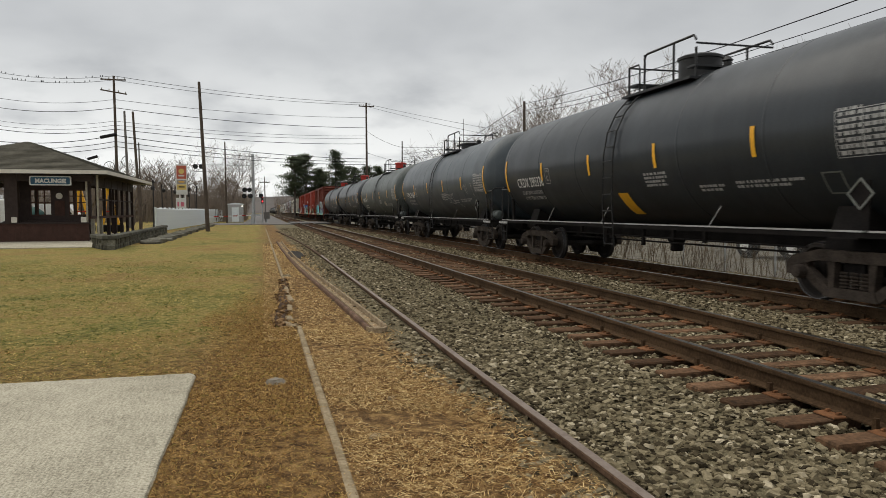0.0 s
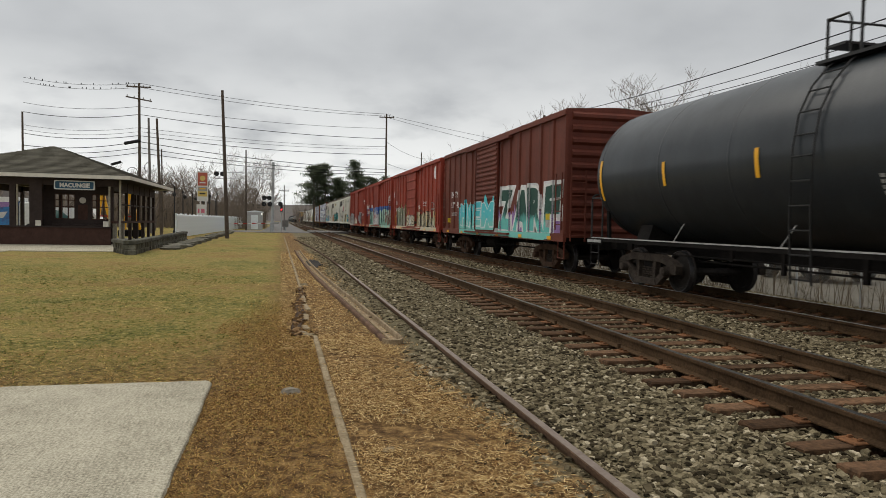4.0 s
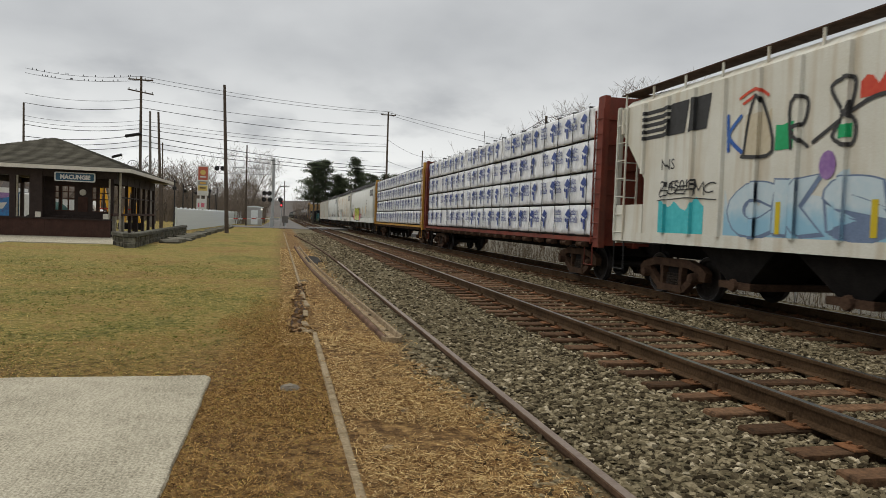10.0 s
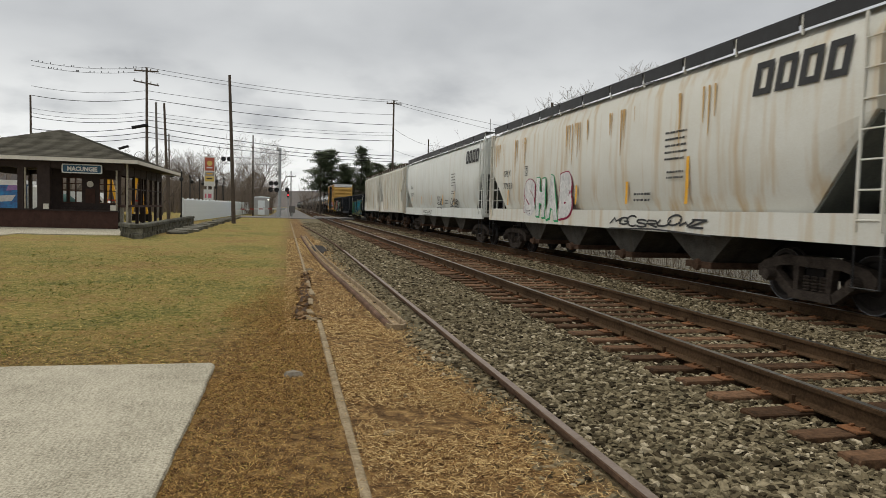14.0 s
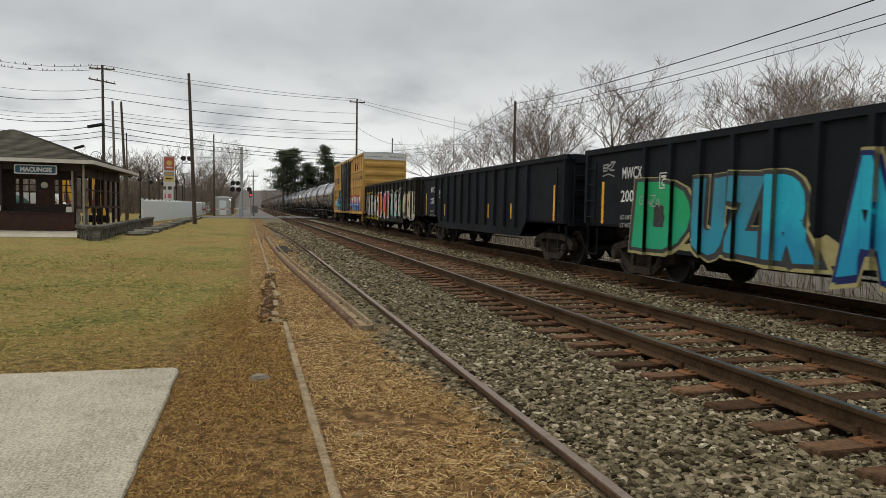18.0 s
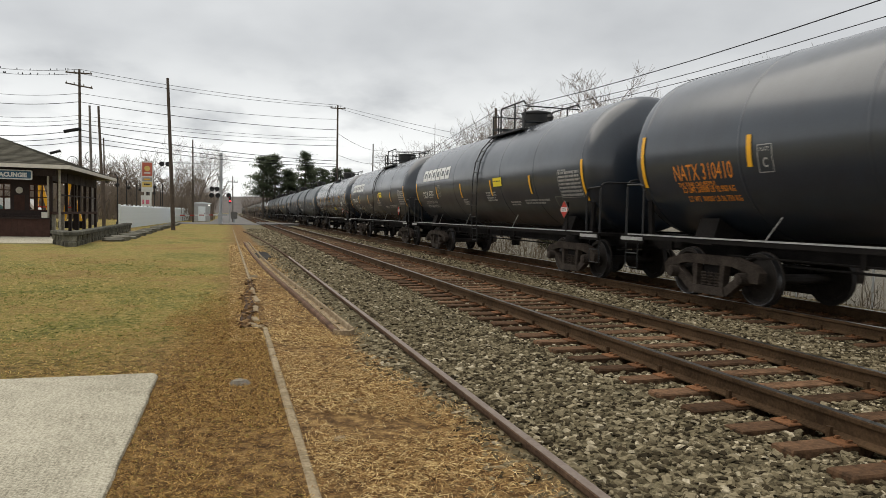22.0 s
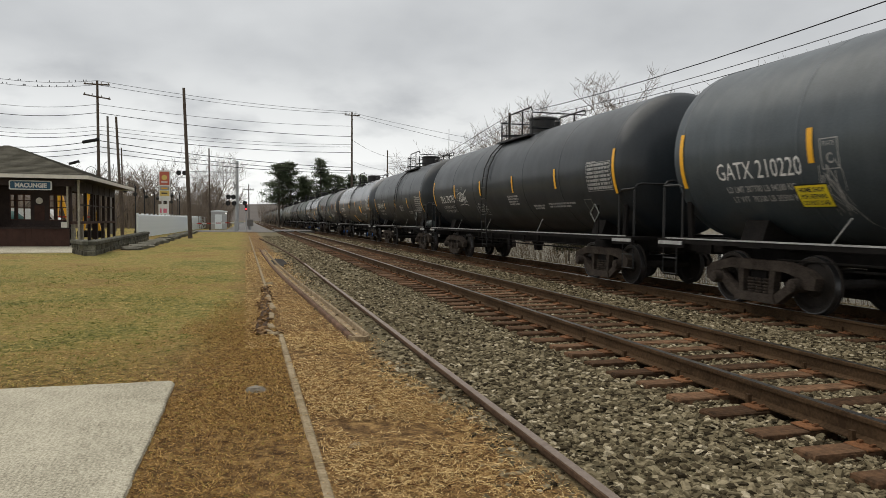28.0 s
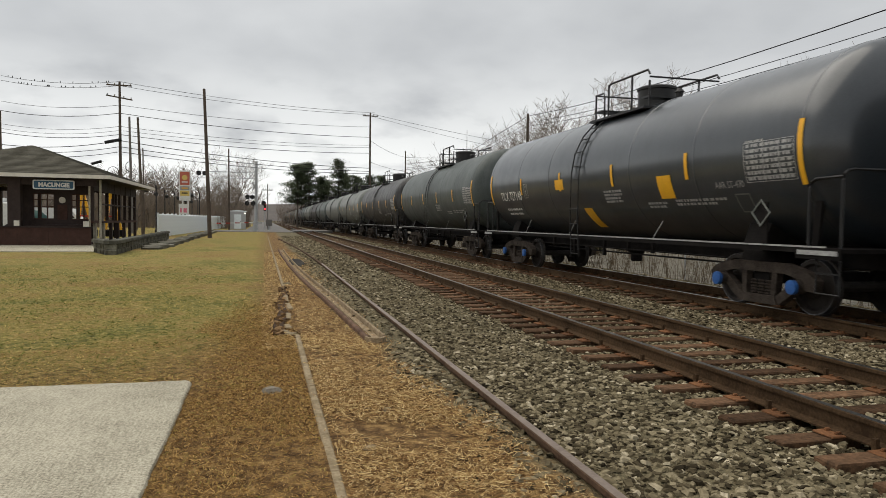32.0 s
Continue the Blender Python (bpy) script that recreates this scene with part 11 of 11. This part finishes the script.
BLADE_V = [(-0.5, 0, 0), (0.5, 0, 0), (0.35, 0.55, 0.75), (0.0, 1.0, 1.0)]
BLADE_F = [(0, 1, 2, 3)]
GRASS = island_material("winter_grass", ((0.0, (0.07, 0.088, 0.018)), (0.35, (0.17, 0.16, 0.034)), (0.65, (0.34, 0.26, 0.07)), (1.0, (0.62, 0.47, 0.17))), 0.9, 0.06)
STRAW = island_material("dead_straw", ((0.0, (0.060, 0.026, 0.010)), (0.3, (0.25, 0.132, 0.050)), (0.7, (0.53, 0.36, 0.150)), (1.0, (0.82, 0.64, 0.33))), 0.9, 0.08)
THATCH = island_material("brown_thatch", ((0.0, (0.045, 0.021, 0.008)), (0.3, (0.185, 0.101, 0.032)), (0.6, (0.37, 0.215, 0.072)), (0.86, (0.62, 0.41, 0.155)), (1.0, (0.20, 0.19, 0.04))), 0.9, 0.06)


def patchy(p, scale, cut, seed):
    return np.array([noise.noise((a * scale, b * scale, seed)) for a, b, _ in p]) > cut


STRAND_V = [(-0.5, -0.5, 0), (0.5, -0.5, 0), (0.6, 0.0, 0.35), (-0.4, 0.0, 0.35), (0.4, 0.5, 0.1), (-0.6, 0.5, 0.1)]
STRAND_F = [(0, 1, 2, 3), (3, 2, 4, 5)]


def lawn_clear(p):
    """Leaves out the slab and the edging strip."""
    p = p[~((p[:, 0] < -0.62) & (p[:, 1] < 6.88))]
    return p[(abs(p[:, 0] - 0.46 + 0.2 * np.clip((p[:, 1] - 12) / 54, 0, 1)) > 0.045) | (np.random.default_rng(1).random(len(p)) < 0.12)]


def mat_of(name, n, x0, x1, y0, y1, power, seed, length, thin, mat, label, category, tilt=0.35, lift=0.012, keep=None):
    """Short strands laid criss-cross as a mat over the soil; wider and sparser further off."""
    g = np.random.default_rng(seed)
    p = np.stack([g.uniform(x0, x1, n), y0 + (y1 - y0) * g.random(n) ** power, LAWN + g.uniform(-0.006, lift, n)], -1)
    p = lawn_clear(p)
    if keep:
        p = p[keep(p, g)]
    far = 0.6 + p[:, 1] / 9
    sc = lambda r, k: np.stack([r.uniform(thin * 0.6, thin * 1.3, k) * far, r.uniform(length * 0.4, length * 1.2, k), r.uniform(length * 0.06, length * 0.3, k)], -1)
    return scatter(name, p, STRAND_V, STRAND_F, sc, tilt, mat, label, category, seed)


GREEN = island_material("green_turf", ((0.0, (0.055, 0.078, 0.015)), (0.4, (0.105, 0.128, 0.023)), (0.75, (0.19, 0.185, 0.042)), (1.0, (0.40, 0.32, 0.12))), 0.9, 0.06)
turf = lambda p, z: np.array([noise.noise((a * 0.55, b * 0.34, z)) + 0.5 * noise.noise((a * 1.7, b * 0.8, z)) for a, b, _ in p])
mat_of("grass", 60000, -9.0, 0.15, 6.6, 26, 1.6, 51, 0.05, 0.0050, GREEN, "short green winter turf in patches", "grass", 0.6, 0.022, lambda p, g: (turf(p, 4.0) - 0.35 * np.clip((9.0 - p[:, 1]) / 2, 0, 1) - 0.5 * np.clip((p[:, 0] + 1.2) / 0.8, 0, 1) > g.uniform(-0.35, 0.35, len(p))) & (g.random(len(p)) < np.clip((26 - p[:, 1]) / 9, 0, 1)))
mat_of("grass", 42000, -9.0, 0.1, 6.6, 24, 1.5, 54, 0.045, 0.0042, GRASS, "short tan winter grass", "grass", 0.5, 0.018, lambda p, g: (turf(p, 4.0) < g.uniform(-0.25, 0.5, len(p))) & (g.random(len(p)) < np.clip((24 - p[:, 1]) / 8, 0, 1)))
mat_of("grass", 150000, -0.85, 0.46, 3.2, 14, 1.6, 52, 0.028, 0.0030, THATCH, "brown curled thatch of dead grass", "grass", 0.7, 0.022,
       lambda p, g: (g.random(len(p)) < np.clip((p[:, 0] + 0.9 + 0.6 * np.array([noise.noise((a * 0.9, b * 0.6, 4.0)) for a, b, _ in p])) / 0.7 + np.clip((6.5 - p[:, 1]), 0, 1), 0, 1)) & (g.random(len(p)) < np.clip((14 - p[:, 1]) / 5, 0, 1)))
mat_of("grass", 45000, -7.0, -0.3, 6.8, 13, 1.5, 53, 0.032, 0.0034, THATCH, "brown curled thatch of dead grass", "grass", 0.5, 0.014,
       lambda p, g: np.array([noise.noise((a * 0.7, b * 0.7, 9.0)) for a, b, _ in p]) + 1.0 - (p[:, 1] - 6.8) / 3.0 > g.uniform(-0.2, 0.8, len(p)))
mat_of("straw", 95000, 0.46, 2.1, 3.2, 9.5, 1.3, 61, 0.062, 0.0030, STRAW, "matted dead straw beside the old rail", "straw", 0.3, 0.035,
       lambda p, g: (np.array([1.5 * noise.noise((a * 1.1, b * 1.1, 3.0)) + 0.6 * noise.noise((a * 4, b * 4, 6.0)) for a, b, _ in p]) > g.uniform(-0.6, 0.42, len(p))) & (g.random(len(p)) < np.clip((1.86 - p[:, 0] - 0.25 * np.clip(p[:, 1] - 5.2, 0, 1.2) + 0.3 * np.array([noise.noise((a * 1.6, b * 1.6, 8.0)) for a, b, _ in p])) / 0.3, 0, 1)))
mat_of("straw", 42000, 0.0, 1.9, 8.5, 34, 1.5, 62, 0.07, 0.0042, STRAW, "thin dead straw along the guard rail", "straw", 0.3, 0.02,
       lambda p, g: g.random(len(p)) < np.clip((1.75 - p[:, 0]) / 0.8, 0, 1))

MAT["tan_rail"] = surf("weathered_tan_steel", (0.36, 0.285, 0.185), (0.15, 0.105, 0.065), 5, 0.85, 0.3)
MAT["brown_ridge"] = surf("brown_rail_ridge", (0.17, 0.105, 0.07), (0.07, 0.042, 0.03), 4, 0.8, 0.3)


# the channel-shaped guard rail that lies in the straw
def channel():
    line = ((0.79, 36.0), (0.82, 30.0), (0.90, 24.0), (1.00, 19.5), (1.13, 16.0), (1.26, 13.0), (1.36, 10.4), (1.41, 8.85))

    def run(sect, ends=True):
        v, fc = [], []
        n = len(sect)
        for i, (x, y) in enumerate(line):
            v += [(x + a, y, LAWN + b) for a, b in sect]
            if i:
                fc += [((i - 1) * n + k, (i - 1) * n + (k + 1) % n, i * n + (k + 1) % n, i * n + k) for k in range(n)]
        fc.append(tuple((len(line) - 1) * n + k for k in range(n)))
        return Form().add(v, fc)

    gr = thing("guard_rail", (0, 0, 0), "old rusted channel-shaped guard rail lying in the straw", "rail")
    part("channel", run([(-0.125, -0.02), (0.135, -0.02), (0.135, 0.012), (-0.125, 0.012)]), "tan_rail", gr)
    part("ridge", run([(-0.13, -0.02), (-0.055, -0.02), (-0.06, 0.055), (-0.07, 0.072), (-0.115, 0.072), (-0.128, 0.055)]), "brown_ridge", gr, "brown rusted rail head along one edge")
    part("inner_rib", run([(-0.01, 0.0), (0.03, 0.0), (0.025, 0.034), (-0.005, 0.034)]), "tan_rail", gr)
    part("upright_flange", run([(0.105, -0.02), (0.14, -0.02), (0.14, 0.085), (0.118, 0.09), (0.108, 0.08)]), "tan_rail", gr, "pale upright edge of the channel")
    n = 12
    rim = lambda r, q: [(1.415 + r * math.cos(math.pi + math.pi * k / n), 8.86 + q * math.sin(math.pi + math.pi * k / n)) for k in range(n + 1)]
    part("end_plate", Form().plate(rim(0.13, 0.19), LAWN - 0.02, LAWN + 0.03, "z"), "tan_rail", gr, "rounded end plate")
    part("lip", Form().plate(rim(0.135, 0.20) + rim(0.105, 0.155)[::-1], LAWN - 0.02, LAWN + 0.075, "z"), "tan_rail", gr)
    part("bolt_hole", Form().lathe([(0.04, LAWN + 0.028), (0.04, LAWN + 0.034)], "z", 12, (1.43, 8.80, 0)), "under", gr)


channel()


MAT["pebble"] = surf("flat_field_stone", (0.30, 0.27, 0.22), (0.16, 0.14, 0.11), 7, 0.95, 0.6, spec=0.02)
MAT["mud"] = surf("dark_clod_earth", (0.085, 0.054, 0.034), (0.032, 0.021, 0.014), 9, 0.95, 0.9, fine=35)
CLOD = island_material("broken_clods", ((0.0, (0.045, 0.025, 0.011)), (0.5, (0.14, 0.082, 0.038)), (1.0, (0.32, 0.21, 0.11))), 0.95, 0.05)
g = np.random.default_rng(71)
p = np.stack([g.normal(0.0, 0.055, 900), 9.5 + 6.8 * g.random(900) ** 1.4, LAWN + g.uniform(-0.02, 0.02, 900)], -1)
p[:, 0] += 0.23 + 0.036 * (p[:, 1] - 9.5) + 0.03 * np.sin(p[:, 1] * 2.3)
scatter("earth_clod", p, CUBE_V, CUBE_F, size(0.025, 0.085), 0.6, CLOD, "broken clods of dark earth along the edging strip", "earth", 72)
p = np.stack([g.normal(0.44, 0.05, 30), g.normal(9.5, 0.2, 30), LAWN + g.uniform(-0.02, 0.015, 30)], -1)
scatter("earth_clod", p, CUBE_V, CUBE_F, size(0.03, 0.08), 0.6, CLOD, "broken clod of dark earth on the edging strip", "earth", 73)
for x, y, s, m, lab in ((0.10, 6.40, 0.10, "pebble", "flat grey stone lying on the grass"), (0.73, 4.65, 0.06, "stone", "pale stone lying in the straw"), (0.55, 17.0, 0.12, "stone", "pale stone beside the edging strip"), (1.02, 5.6, 0.05, "stone", "small stone lying in the straw"), (1.28, 4.3, 0.05, "mud", "dark clod lying in the straw")):
    n = 8
    rnd = random.Random(int(x * 100))
    f = Form()
    lo = [(s * rnd.uniform(0.8, 1.2) * math.cos(2 * math.pi * k / n), s * 0.8 * rnd.uniform(0.8, 1.2) * math.sin(2 * math.pi * k / n), 0) for k in range(n)]
    hi = [(a * 0.7, b * 0.7, s * rnd.uniform(0.3, 0.5)) for a, b, _ in lo]
    f.add(lo + hi, [tuple(range(n))[::-1], tuple(range(n, 2 * n))] + [(k, (k + 1) % n, n + (k + 1) % n, n + k) for k in range(n)])
    tagged(part("stone", f, m, at=(x, y, LAWN + 0.0)), lab, "stone")

# the washed-out trough where the edging strip has broken away, and its fallen pieces
_r = random.Random(19)
v, f = [], []
for k in range(25):
    y = 9.45 + 7.0 * k / 24
    xc = 0.23 + 0.036 * (y - 9.5) + 0.03 * math.sin(y * 2.3)
    w = 0.115 * (1 - 0.55 * (k / 24) ** 2) * _r.uniform(0.75, 1.15) * (0.4 if k in (0, 24) else 1)
    for u, h in ((-1.0, -0.005), (-0.7, 0.028), (0.0, 0.012), (0.7, 0.030), (1.0, -0.005)):
        v.append((xc + u * w, y, LAWN + h + _r.uniform(-0.006, 0.012) * (abs(u) < 0.9)))
    if k:
        f += [((k - 1) * 5 + i, (k - 1) * 5 + i + 1, k * 5 + i + 1, k * 5 + i) for i in range(4)]
tagged(part("bare_earth", Form().add(v, f), "mud"), "dark bare earth trough beside the broken edging strip", "earth", kind="structure")
for x, y, a, b, turn in ((0.36, 10.2, 0.05, 0.16, 4), (0.40, 11.3, 0.045, 0.3, -2), (0.45, 12.6, 0.05, 0.35, 3), (0.30, 9.75, 0.05, 0.07, 30), (0.38, 9.55, 0.06, 0.08, -25), (0.44, 13.8, 0.04, 0.4, 0)):
    tagged(part("curb_fragment", Form().slab(-a, a, -b, b, -0.05, 0.035, 0.015), "curb", at=pose(x, y, LAWN + 0.0, _r.uniform(-4, 4), _r.uniform(-8, 8), turn)), "broken piece of the concrete edging strip", "rubble", "broken edging pieces")

# a dark oily patch between the guard rail and the old rail
rnd = random.Random(5)
ring = [(1.12 + 0.26 * rnd.uniform(0.7, 1.2) * math.cos(k * 0.393), 25.6 + 2.4 * rnd.uniform(0.7, 1.2) * math.sin(k * 0.393)) for k in range(16)]
tagged(part("oily_patch", Form().plate(ring, LAWN - 0.02, LAWN + 0.026, "z"), surf("oily_soil", (0.05, 0.046, 0.042), (0.02, 0.018, 0.016), 3, 0.95, 0.8)), "dark oily patch of soil beside the guard rail", "soil", kind="structure")

motions()
